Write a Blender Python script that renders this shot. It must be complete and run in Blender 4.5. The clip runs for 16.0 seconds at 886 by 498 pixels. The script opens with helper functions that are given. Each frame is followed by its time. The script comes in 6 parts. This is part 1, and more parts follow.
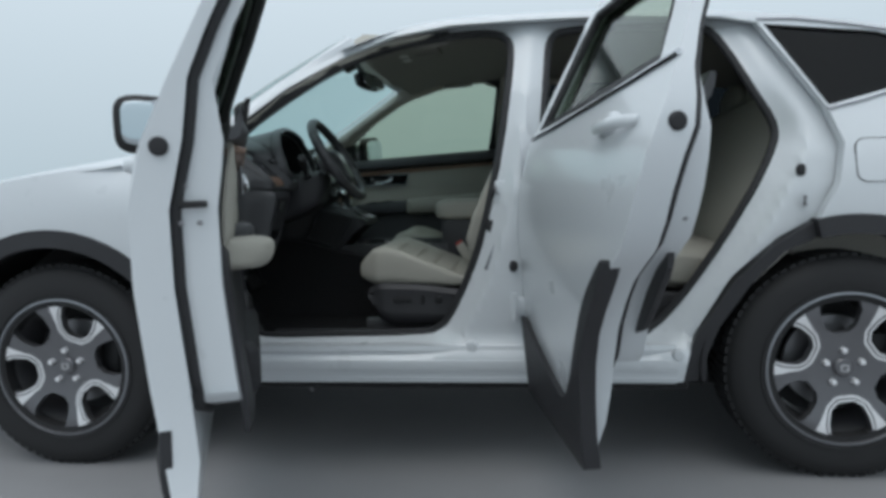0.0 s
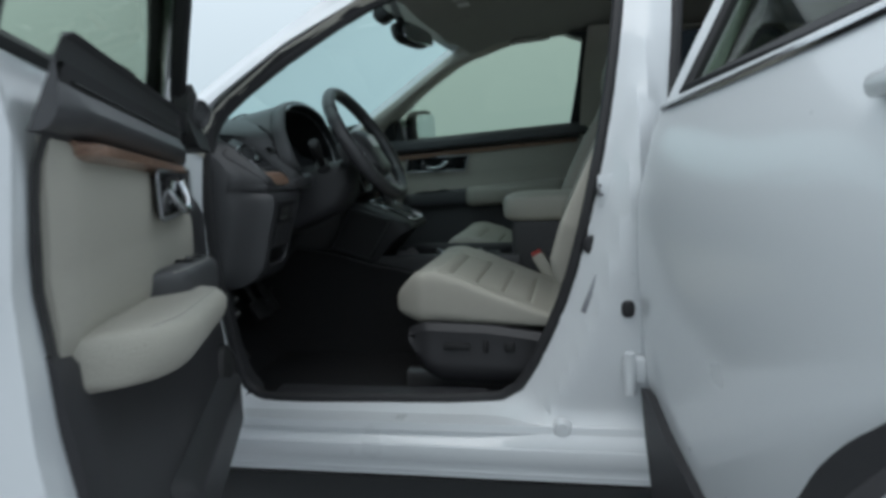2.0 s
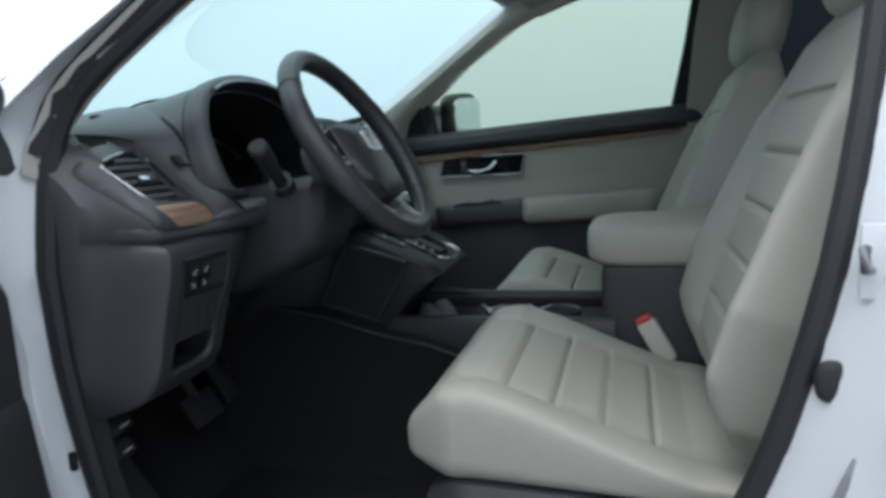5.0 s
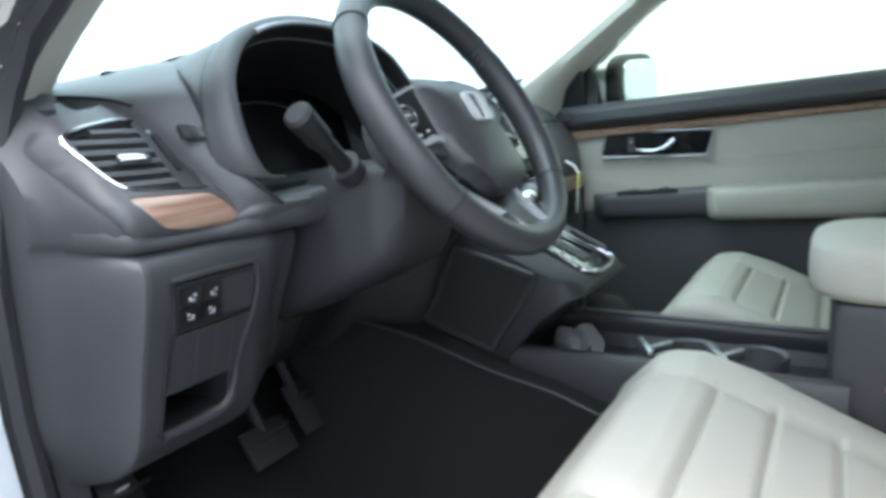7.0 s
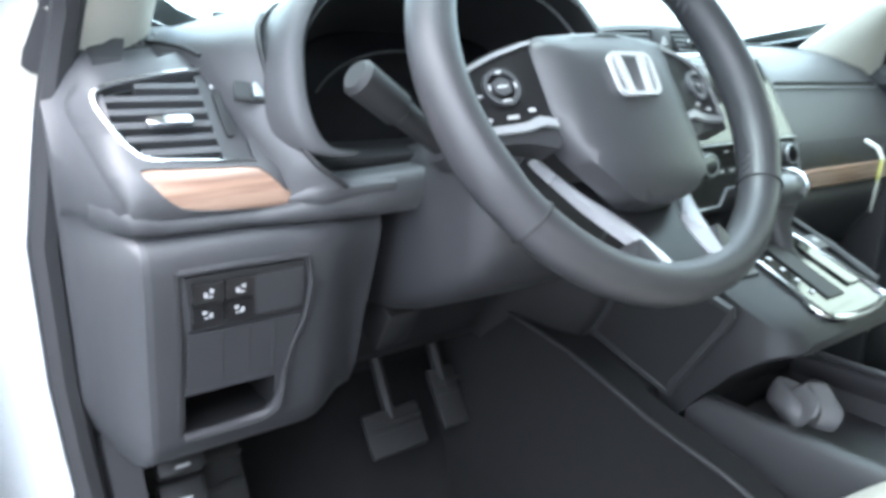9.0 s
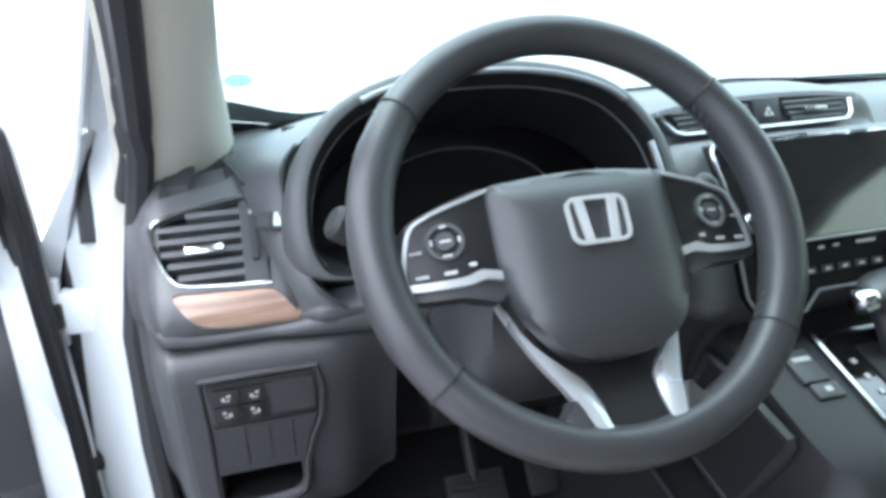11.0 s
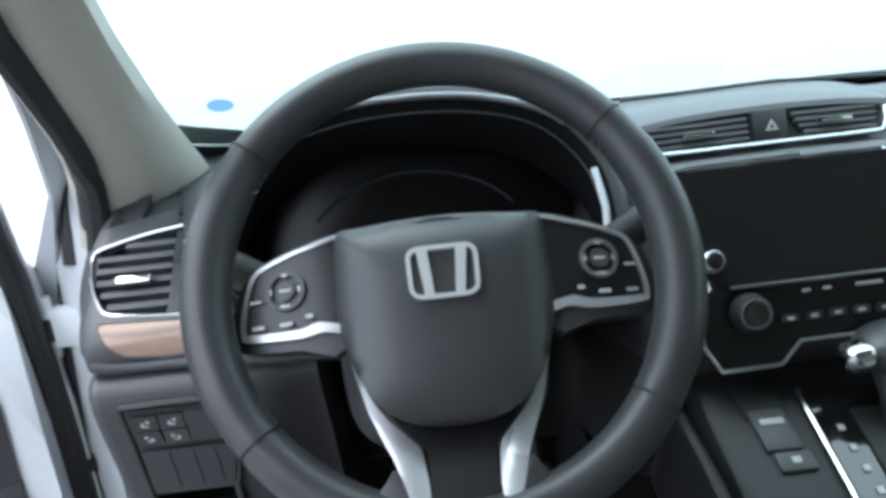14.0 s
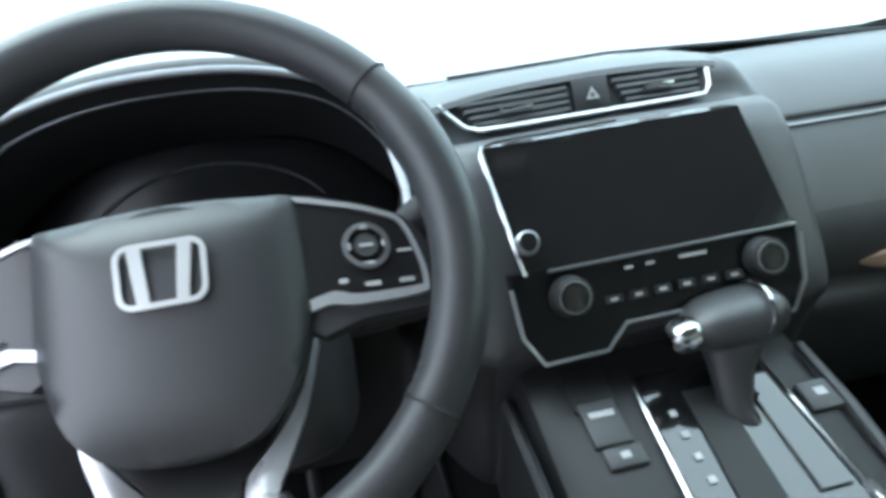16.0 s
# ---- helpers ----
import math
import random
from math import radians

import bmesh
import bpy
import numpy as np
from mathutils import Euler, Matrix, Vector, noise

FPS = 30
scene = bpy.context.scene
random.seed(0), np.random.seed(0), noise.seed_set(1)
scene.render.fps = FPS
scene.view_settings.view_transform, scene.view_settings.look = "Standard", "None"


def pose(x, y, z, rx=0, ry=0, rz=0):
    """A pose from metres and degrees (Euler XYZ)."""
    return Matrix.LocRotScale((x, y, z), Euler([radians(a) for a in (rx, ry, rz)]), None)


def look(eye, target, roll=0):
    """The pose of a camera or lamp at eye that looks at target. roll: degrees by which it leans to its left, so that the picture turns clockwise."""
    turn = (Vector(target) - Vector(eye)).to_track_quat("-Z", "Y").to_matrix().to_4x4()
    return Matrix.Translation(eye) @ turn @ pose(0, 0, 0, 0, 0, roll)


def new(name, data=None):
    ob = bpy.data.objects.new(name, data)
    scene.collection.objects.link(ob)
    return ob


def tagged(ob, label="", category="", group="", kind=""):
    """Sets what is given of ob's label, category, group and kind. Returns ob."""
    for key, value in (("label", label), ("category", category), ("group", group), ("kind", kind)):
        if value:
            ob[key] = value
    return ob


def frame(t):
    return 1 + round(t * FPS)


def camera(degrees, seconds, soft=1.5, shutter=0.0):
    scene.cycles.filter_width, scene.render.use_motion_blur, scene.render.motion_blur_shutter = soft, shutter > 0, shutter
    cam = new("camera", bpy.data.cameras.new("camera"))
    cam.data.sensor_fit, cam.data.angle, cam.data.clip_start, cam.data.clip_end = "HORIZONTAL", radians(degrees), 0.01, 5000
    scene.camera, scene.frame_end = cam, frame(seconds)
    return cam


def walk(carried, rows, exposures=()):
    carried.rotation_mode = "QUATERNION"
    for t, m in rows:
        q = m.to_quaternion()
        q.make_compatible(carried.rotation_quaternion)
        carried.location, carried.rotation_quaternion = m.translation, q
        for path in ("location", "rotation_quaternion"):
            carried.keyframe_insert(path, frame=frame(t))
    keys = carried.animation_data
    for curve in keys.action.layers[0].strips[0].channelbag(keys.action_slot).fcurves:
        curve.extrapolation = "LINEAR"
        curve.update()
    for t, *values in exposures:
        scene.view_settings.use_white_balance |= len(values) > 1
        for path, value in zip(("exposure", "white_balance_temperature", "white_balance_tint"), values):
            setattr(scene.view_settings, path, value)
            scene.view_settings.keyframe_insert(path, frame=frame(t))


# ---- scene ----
import mathutils

cam = camera(66.1, 16.0, soft=3.7, shutter=0.5)
PATH = [
    (0, (1.615, -3.116, 0.989), (1.407, -1.137, 0.795), -1.5),
    (0.5, (1.582, -2.938, 0.983), (1.395, -0.961, 0.743), -1.5),
    (1, (1.513, -2.735, 1.001), (1.337, -0.754, 0.784), -3.2),
    (1.5, (1.503, -2.514, 1.006), (1.212, -0.548, 0.777), -3.0),
    (2, (1.517, -2.321, 1.047), (1.119, -0.38, 0.776), -2.7),
    (2.5, (1.453, -2.172, 1.051), (1.135, -0.224, 0.731), -3.9),
    (3, (1.387, -2.038, 1.069), (1.063, -0.09, 0.752), -4.5),
    (3.5, (1.375, -1.881, 1.071), (0.977, 0.059, 0.793), -4.2),
    (3.7, (1.392, -1.807, 1.07), (0.915, 0.119, 0.824), -3.7),
    (5.8, (1.338, -1.336, 1.087), (0.745, 0.544, 0.751), -3.2),
    (6, (1.356, -1.29, 1.087), (0.647, 0.551, 0.753), -3.1),
    (6.5, (1.347, -1.205, 1.075), (0.416, 0.528, 0.716), -4.7),
    (7, (1.294, -1.107, 1.072), (0.302, 0.595, 0.733), -3.0),
    (7.5, (1.235, -1.033, 1.071), (0.129, 0.597, 0.724), -1.4),
    (8, (1.234, -0.979, 1.067), (-0.018, 0.534, 0.686), -0.4),
    (8.5, (1.27, -0.891, 1.078), (-0.176, 0.433, 0.683), -1.1),
    (9, (1.299, -0.82, 1.099), (-0.293, 0.284, 0.603), 0.1),
    (9.5, (1.327, -0.766, 1.12), (-0.383, 0.099, 0.547), 0.9),
    (9.7, (1.338, -0.738, 1.132), (-0.429, 0.048, 0.623), -0.1),
    (11.8, (1.403, -0.55, 1.248), (-0.467, -0.333, 0.574), -1.6),
    (12, (1.404, -0.528, 1.252), (-0.451, -0.372, 0.521), 0.1),
    (12.5, (1.384, -0.478, 1.269), (-0.488, -0.453, 0.566), -0.3),
    (13, (1.391, -0.435, 1.26), (-0.518, -0.397, 0.665), -2.0),
    (13.5, (1.39, -0.404, 1.247), (-0.537, -0.347, 0.714), -4.1),
    (14, (1.384, -0.382, 1.236), (-0.551, -0.338, 0.731), -5.7),
    (14.5, (1.37, -0.352, 1.228), (-0.565, -0.3, 0.723), -6.5),
    (15, (1.363, -0.306, 1.221), (-0.581, -0.224, 0.757), -8.4),
    (15.5, (1.336, -0.286, 1.199), (-0.602, -0.116, 0.737), -9.2),
    (16, (1.317, -0.272, 1.193), (-0.592, 0.022, 0.672), -7.7),
]
walk(cam, [(t, look(eye, target, roll)) for t, eye, target, roll in PATH],
     exposures=[(0, -0.1, 6500, 11), (2, 0.1, 6500, 11), (3.5, 0.6, 6500, 11), (6, 1.4, 6400, 18), (6.5, 1.88, 6400, 18), (7, 2.33, 6400, 18), (8, 3.06, 6400, 18), (9, 3.42, 6400, 18), (9.7, 3.32, 6400, 18), (12, 2.62, 6400, 18), (12.5, 2.66, 6400, 18), (14, 2.15, 6400, 18), (15, 2.18, 6400, 18), (16, 2.65, 6400, 18)])

# ---- light: a bright even overcast sky ----
world = bpy.data.worlds.new("overcast")
scene.world = world
world.use_nodes = True
wn, wl = world.node_tree.nodes, world.node_tree.links
wbg = wn["Background"]
wtc = wn.new("ShaderNodeTexCoord")
wsep = wn.new("ShaderNodeSeparateXYZ")
wramp = wn.new("ShaderNodeValToRGB")
wramp.color_ramp.elements[0].position, wramp.color_ramp.elements[0].color = 0.0, (0.50, 0.62, 0.69, 1)
wramp.color_ramp.elements[1].position, wramp.color_ramp.elements[1].color = 0.9, (1.12, 1.25, 1.36, 1)
wl.new(wtc.outputs["Generated"], wsep.inputs[0])
wl.new(wsep.outputs["Z"], wramp.inputs[0])
wl.new(wramp.outputs[0], wbg.inputs["Color"])
wbg.inputs["Strength"].default_value = 1.0
sun = new("sun", bpy.data.lights.new("sun", "SUN"))
sun.data.energy, sun.data.angle, sun.data.color = 0.6, radians(40), (1, 0.98, 0.95)
sun.matrix_world = look((0, 0, 10), (1.2, 4.0, 0))


# ---- materials ----
def mat(name, base, rough=0.5, metal=0.0, coat=0.0, var=0.08, vscale=6.0, bump=0.0, bscale=300.0, rvar=0.05, spec=0.5):
    m = bpy.data.materials.new(name)
    m.use_nodes = True
    n, l = m.node_tree.nodes, m.node_tree.links
    p = n["Principled BSDF"]
    p.inputs["Metallic"].default_value = metal
    p.inputs["Coat Weight"].default_value = coat
    p.inputs["Coat Roughness"].default_value = 0.06
    p.inputs["Specular IOR Level"].default_value = spec
    tc = n.new("ShaderNodeTexCoord")
    big, fine = n.new("ShaderNodeTexNoise"), n.new("ShaderNodeTexNoise")
    big.inputs["Scale"].default_value, fine.inputs["Scale"].default_value = vscale, vscale * 9
    big.inputs["Detail"].default_value = 5
    add = n.new("ShaderNodeMath"); add.operation = "ADD"
    half = n.new("ShaderNodeMath"); half.operation = "MULTIPLY"; half.inputs[1].default_value = 0.5
    mix = n.new("ShaderNodeMix"); mix.data_type = "RGBA"
    mix.inputs[6].default_value = (*[c * (1 - var) for c in base], 1)
    mix.inputs[7].default_value = (*[min(1, c * (1 + var)) for c in base], 1)
    rr = n.new("ShaderNodeMapRange")
    rr.inputs[3].default_value, rr.inputs[4].default_value = max(0.02, rough - rvar), min(1, rough + rvar)
    l.new(tc.outputs["Object"], big.inputs["Vector"]); l.new(tc.outputs["Object"], fine.inputs["Vector"])
    l.new(big.outputs[0], add.inputs[0]); l.new(fine.outputs[0], add.inputs[1])
    l.new(add.outputs[0], half.inputs[0]); l.new(half.outputs[0], mix.inputs[0]); l.new(mix.outputs[2], p.inputs["Base Color"])
    l.new(big.outputs[0], rr.inputs[0]); l.new(rr.outputs[0], p.inputs["Roughness"])
    if bump:
        g = n.new("ShaderNodeTexVoronoi"); g.inputs["Scale"].default_value = bscale
        b = n.new("ShaderNodeBump"); b.inputs["Strength"].default_value = bump; b.inputs["Distance"].default_value = 0.002
        l.new(tc.outputs["Object"], g.inputs["Vector"]); l.new(g.outputs["Distance"], b.inputs["Height"]); l.new(b.outputs[0], p.inputs["Normal"])
    return m


def wood_mat(name):
    m = mat(name, (0.24, 0.13, 0.085), 0.32, coat=0.3)
    n, l = m.node_tree.nodes, m.node_tree.links
    p = n["Principled BSDF"]
    tc = n.new("ShaderNodeTexCoord")
    mp = n.new("ShaderNodeMapping"); mp.inputs["Scale"].default_value = (60, 4, 90)
    nz = n.new("ShaderNodeTexNoise"); nz.inputs["Scale"].default_value = 1.6; nz.inputs["Detail"].default_value = 8; nz.inputs["Distortion"].default_value = 0.6
    rp = n.new("ShaderNodeValToRGB")
    rp.color_ramp.elements[0].position, rp.color_ramp.elements[0].color = 0.3, (0.16, 0.09, 0.064, 1)
    rp.color_ramp.elements[1].position, rp.color_ramp.elements[1].color = 0.72, (0.40, 0.26, 0.19, 1)
    l.new(tc.outputs["Object"], mp.inputs[0]); l.new(mp.outputs[0], nz.inputs["Vector"]); l.new(nz.outputs[0], rp.inputs[0])
    l.new(rp.outputs[0], p.inputs["Base Color"])
    return m


def glass_mat(name, tint, gloss=1.0):
    m = bpy.data.materials.new(name)
    m.use_nodes = True
    n, l = m.node_tree.nodes, m.node_tree.links
    n.remove(n["Principled BSDF"])
    tr, gl, mx, lw = n.new("ShaderNodeBsdfTransparent"), n.new("ShaderNodeBsdfGlossy"), n.new("ShaderNodeMixShader"), n.new("ShaderNodeLayerWeight")
    tr.inputs[0].default_value = (*tint, 1)
    gl.inputs["Roughness"].default_value = 0.01
    lw.inputs[0].default_value = 0.5
    pw, ma = n.new("ShaderNodeMath"), n.new("ShaderNodeMath")
    pw.operation, ma.operation = "POWER", "MULTIPLY_ADD"
    pw.inputs[1].default_value, ma.inputs[1].default_value, ma.inputs[2].default_value = 5.0, 0.8 * gloss, 0.025 * gloss
    l.new(lw.outputs["Facing"], pw.inputs[0]); l.new(pw.outputs[0], ma.inputs[0]); l.new(ma.outputs[0], mx.inputs[0])
    l.new(tr.outputs[0], mx.inputs[1]); l.new(gl.outputs[0], mx.inputs[2])
    l.new(mx.outputs[0], n["Material Output"].inputs[0])
    return m


PAINT = mat("white_paint", (0.66, 0.69, 0.71), 0.28, coat=0.6, var=0.015, rvar=0.02)
CLAD = mat("black_cladding", (0.028, 0.028, 0.031), 0.55, bump=0.15, bscale=700)
RUBBER = mat("rubber", (0.016, 0.016, 0.017), 0.75, var=0.2)
SEAL = mat("seal_rubber", (0.018, 0.018, 0.02), 0.6)
ALLOY = mat("dark_alloy", (0.19, 0.19, 0.20), 0.35, metal=0.7)
BRIGHT = mat("machined_alloy", (0.86, 0.86, 0.87), 0.35, metal=0.35, var=0.04)
CHROME = mat("chrome", (0.56, 0.57, 0.59), 0.16, metal=1.0, var=0.02, rvar=0.03)
SATIN = mat("satin_silver", (0.33, 0.34, 0.36), 0.34, metal=0.85, var=0.04)
STEEL = mat("brake_steel", (0.3, 0.3, 0.31), 0.4, metal=0.9)
DASH = mat("dash_plastic", (0.056, 0.057, 0.061), 0.48, bump=0.07, bscale=900, var=0.06)
COWLGREY = mat("cowl_grey", (0.11, 0.125, 0.12), 0.5, var=0.1)
# darker copy of the dash plastic, the lower dash's shade in its colour
DASHMID = mat("shaded_dash_plastic", (0.035, 0.0355, 0.039), 0.5, bump=0.07, bscale=900, var=0.06)
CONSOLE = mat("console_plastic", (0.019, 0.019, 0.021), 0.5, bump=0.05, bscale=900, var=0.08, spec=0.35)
DASHLOW = mat("lower_dash_plastic", (0.028, 0.028, 0.031), 0.52, bump=0.06, bscale=1000, var=0.06)
LEATHERBLACK = mat("black_leather", (0.035, 0.035, 0.038), 0.40, bump=0.07, bscale=900, var=0.08)
PIANO = mat("piano_black", (0.008, 0.008, 0.009), 0.08, coat=0.6, var=0.05, rvar=0.02)
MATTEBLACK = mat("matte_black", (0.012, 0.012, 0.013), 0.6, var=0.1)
DEEPBLACK = mat("deep_black", (0.010, 0.010, 0.011), 0.6, var=0.1, spec=0.3)
SMOKED = mat("smoked_lens", (0.005, 0.005, 0.006), 0.22, var=0.05, spec=0.25)
SWITCHBLACK = mat("switch_black", (0.010, 0.010, 0.011), 0.32, var=0.05)
BEIGE = mat("ivory_leather", (0.375, 0.362, 0.315), 0.52, bump=0.3, bscale=380, var=0.05, spec=0.35)
BEIGEPLASTIC = mat("ivory_plastic", (0.46, 0.44, 0.385), 0.55, bump=0.2, bscale=500, var=0.04)
LINER = mat("headliner_cloth", (0.34, 0.33, 0.30), 0.9, bump=0.3, bscale=900, var=0.05)
CARPET = mat("black_carpet", (0.019, 0.019, 0.020), 0.95, bump=0.8, bscale=900, var=0.25, spec=0.2)
BEZEL = mat("satin_bezel", (0.48, 0.49, 0.51), 0.28, metal=0.5, var=0.03)
BADGE = mat("badge_silver", (0.78, 0.79, 0.80), 0.24, metal=0.55, var=0.03)
WOOD = wood_mat("wood_trim")
GLASS = glass_mat("green_tint_glass", (0.68, 0.74, 0.66))
CLEAR = glass_mat("windscreen_glass", (0.58, 0.73, 0.71))
PRIVACY = glass_mat("privacy_glass", (0.10, 0.11, 0.12))
MIRROR = mat("mirror_glass", (0.62, 0.68, 0.71), 0.02, metal=1.0, var=0.0, rvar=0.0)
WHITEMARK = mat("white_marking", (0.42, 0.42, 0.43), 0.5)
RED = mat("red_plastic", (0.45, 0.05, 0.04), 0.4)
YELLOW = mat("yellow_paper", (0.62, 0.60, 0.08), 0.7)
WRAP = mat("plastic_wrap", (0.16, 0.16, 0.165), 0.25, var=0.2)
PAPER = mat("white_paper", (0.75, 0.76, 0.74), 0.8)
BLUE = glass_mat("blue_film", (0.26, 0.46, 0.92), 0.3)
FLOOR = mat("grey_ground", (0.27, 0.27, 0.275), 0.75, var=0.10, vscale=0.7, bump=0.2, bscale=120)


# ---- mesh tools ----
def part(name, bm, material, parent=None, label="", angle=38):
    bmesh.ops.recalc_face_normals(bm, faces=bm.faces)
    me = bpy.data.meshes.new(name)
    bm.to_mesh(me); bm.free()
    for p in me.polygons:
        p.use_smooth = True
    me.set_sharp_from_angle(angle=radians(angle))
    me.materials.append(material)
    ob = new(name, me)
    if parent:
        ob.parent = parent
    if label:
        tagged(ob, label=label)
    return ob


def flip_y(bm):
    for v in bm.verts:
        v.co.y = -v.co.y
    return bm


def join(*bms):
    """One bmesh out of several."""
    out = bms[0]
    for b in bms[1:]:
        me = bpy.data.meshes.new("tmp")
        b.to_mesh(me); b.free()
        out.from_mesh(me)
        bpy.data.meshes.remove(me)
    return out


def rbox(size, at=(0, 0, 0), rot=(0, 0, 0), r=0.005, seg=2, taper=None):
    """A box with rounded edges; taper scales the top (x, y)."""
    bm = bmesh.new()
    bmesh.ops.create_cube(bm, size=1)
    for v in bm.verts:
        if taper and v.co.z > 0:
            v.co.x *= taper[0]; v.co.y *= taper[1]
        v.co = Vector((v.co.x * size[0], v.co.y * size[1], v.co.z * size[2]))
    r = min(r, 0.48 * min(size))
    if r > 0:
        bmesh.ops.bevel(bm, geom=bm.edges[:], offset=r, segments=seg, profile=0.5, affect="EDGES")
    bmesh.ops.transform(bm, matrix=pose(*at, *rot), verts=bm.verts)
    return bm


def loft(rings, closed=True, caps=True):
    """Quads between rings of equal length; closed: the rings close on themselves."""
    bm = bmesh.new()
    vs = [[bm.verts.new(p) for p in ring] for ring in rings]
    n = len(vs[0])
    for a, b in zip(vs, vs[1:]):
        for i in range(n if closed else n - 1):
            j = (i + 1) % n
            bm.faces.new((a[i], a[j], b[j], b[i]))
    if caps and closed:
        bm.faces.new(vs[0]); bm.faces.new(vs[-1][::-1])
    return bm


def tube(points, radius, seg=8, closed=False, flat=1.0):
    """A tube along a polyline; radius a number or one for each point."""
    pts = [Vector(p) for p in points]
    n = len(pts)
    rad = radius if isinstance(radius, (list, tuple)) else [radius] * n
    rings = []
    up = None
    for i, p in enumerate(pts):
        a = pts[(i - 1) % n] if closed or i else p
        b = pts[(i + 1) % n] if closed or i < n - 1 else p
        d = (b - a).normalized()
        if up is None:
            up = Vector((0, 0, 1)) if abs(d.z) < 0.9 else Vector((0, 1, 0))
        side = d.cross(up).normalized()
        up = side.cross(d).normalized()
        rings.append([p + rad[i] * (math.cos(2 * math.pi * k / seg) * side * flat + math.sin(2 * math.pi * k / seg) * up) for k in range(seg)])
    if closed:
        return loft(rings + [rings[0]], caps=False)
    return loft(rings)


def lathe(profile, seg=48, matrix=None):
    """Profile of (radius, height) turned about z."""
    rings = [[Vector((r * math.cos(2 * math.pi * k / seg), r * math.sin(2 * math.pi * k / seg), h)) for k in range(seg)] for r, h in profile]
    bm = loft(rings, caps=False)
    for end in (0, -1):
        if profile[end][0] < 0.004:
            bm.verts.ensure_lookup_table()
            k0 = 0 if end == 0 else len(bm.verts) - seg
            bm.faces.new([bm.verts[k0 + k] for k in range(seg)])
    if matrix:
        bmesh.ops.transform(bm, matrix=matrix, verts=bm.verts)
    return bm


def smooth(points, per=4, closed=False):
    """A Catmull-Rom curve through points of any dimension."""
    pts = [np.array(p, float) for p in points]
    n = len(pts)
    out = []
    for i in range(n if closed else n - 1):
        g = (lambda k: pts[k % n]) if closed else (lambda k: pts[min(max(k, 0), n - 1)])
        p0, p1, p2, p3 = g(i - 1), g(i), g(i + 1), g(i + 2)
        for k in range(per):
            t = k / per
            out.append(tuple(0.5 * (2 * p1 + (p2 - p0) * t + (2 * p0 - 5 * p1 + 4 * p2 - p3) * t * t + (3 * p1 - p0 - 3 * p2 + p3) * t ** 3)))
    if not closed:
        out.append(tuple(pts[-1]))
    return out


def inside(p, poly):
    c = False
    for (x1, y1), (x2, y2) in zip(poly, poly[1:] + poly[:1]):
        if (y1 > p[1]) != (y2 > p[1]) and p[0] < (x2 - x1) * (p[1] - y1) / (y2 - y1) + x1:
            c = not c
    return c


def inset(poly, d):
    """The polygon moved inwards by d (outwards: minus)."""
    area = sum(a[0] * b[1] - b[0] * a[1] for a, b in zip(poly, poly[1:] + poly[:1]))
    s = 1 if area > 0 else -1
    n = len(poly)
    out = []
    for i in range(n):
        a, b, c = np.array(poly[i - 1]), np.array(poly[i]), np.array(poly[(i + 1) % n])
        e = (b - a) / (np.linalg.norm(b - a) + 1e-9) + (c - b) / (np.linalg.norm(c - b) + 1e-9)
        e = e / (np.linalg.norm(e) + 1e-9)
        out.append(tuple(b + s * d * np.array((-e[1], e[0]))))
    return out


def sheet(outline, holes, f, thick, step=0.05, back=None):
    """A sheet over the plane region outline minus holes, laid onto the surface f(u, v), with a back at f + thick."""
    import_pts, edges = [], []
    for loop in [outline, *holes]:
        s = len(import_pts)
        import_pts += [Vector(p[:2]) for p in loop]
        edges += [(s + i, s + (i + 1) % len(loop)) for i in range(len(loop))]
    us, vs = [p[0] for p in outline], [p[1] for p in outline]
    edge_pts = [p.copy() for p in import_pts]
    u = min(us) + step / 2
    while u < max(us):
        v = min(vs) + step / 2
        while v < max(vs):
            if inside((u, v), outline) and not any(inside((u, v), h) for h in holes):
                if all((q.x - u) ** 2 + (q.y - v) ** 2 > (0.45 * step) ** 2 for q in edge_pts):
                    import_pts.append(Vector((u, v)))
            v += step
        u += step
    co, _, faces, *_ = mathutils.geometry.delaunay_2d_cdt(import_pts, edges, [], 0, 1e-6)
    keep = []
    for t in faces:
        c = sum((co[i] for i in t), Vector((0, 0))) / len(t)
        if inside(c, outline) and not any(inside(c, h) for h in holes):
            keep.append(t)
    bm = bmesh.new()
    used = sorted({i for t in keep for i in t})
    top = {i: bm.verts.new(f(*co[i])) for i in used}
    for t in keep:
        bm.faces.new([top[i] for i in t])
    if thick is None:
        return bm
    off = thick if callable(thick) else (lambda u, v: Vector(thick))
    low = {i: bm.verts.new(Vector(f(*co[i])) + off(*co[i])) for i in used}
    for t in keep:
        bm.faces.new([low[i] for i in reversed(t)])
    count = {}
    for t in keep:
        for a, b in zip(t, t[1:] + t[:1]):
            count[(a, b)] = count.get((a, b), 0) + 1
    for a, b in count:
        if (b, a) not in count:
            bm.faces.new((top[b], top[a], low[a], low[b]))
    return bm


def flatsheet(outline, holes, m, thick, step=0.03):
    """A flat plate in the plane of the matrix m (u, v along its x and y), thick along its z."""
    z = m.to_3x3() @ Vector((0, 0, thick))
    return sheet(outline, holes, lambda u, v: m @ Vector((u, v, 0)), z, step)


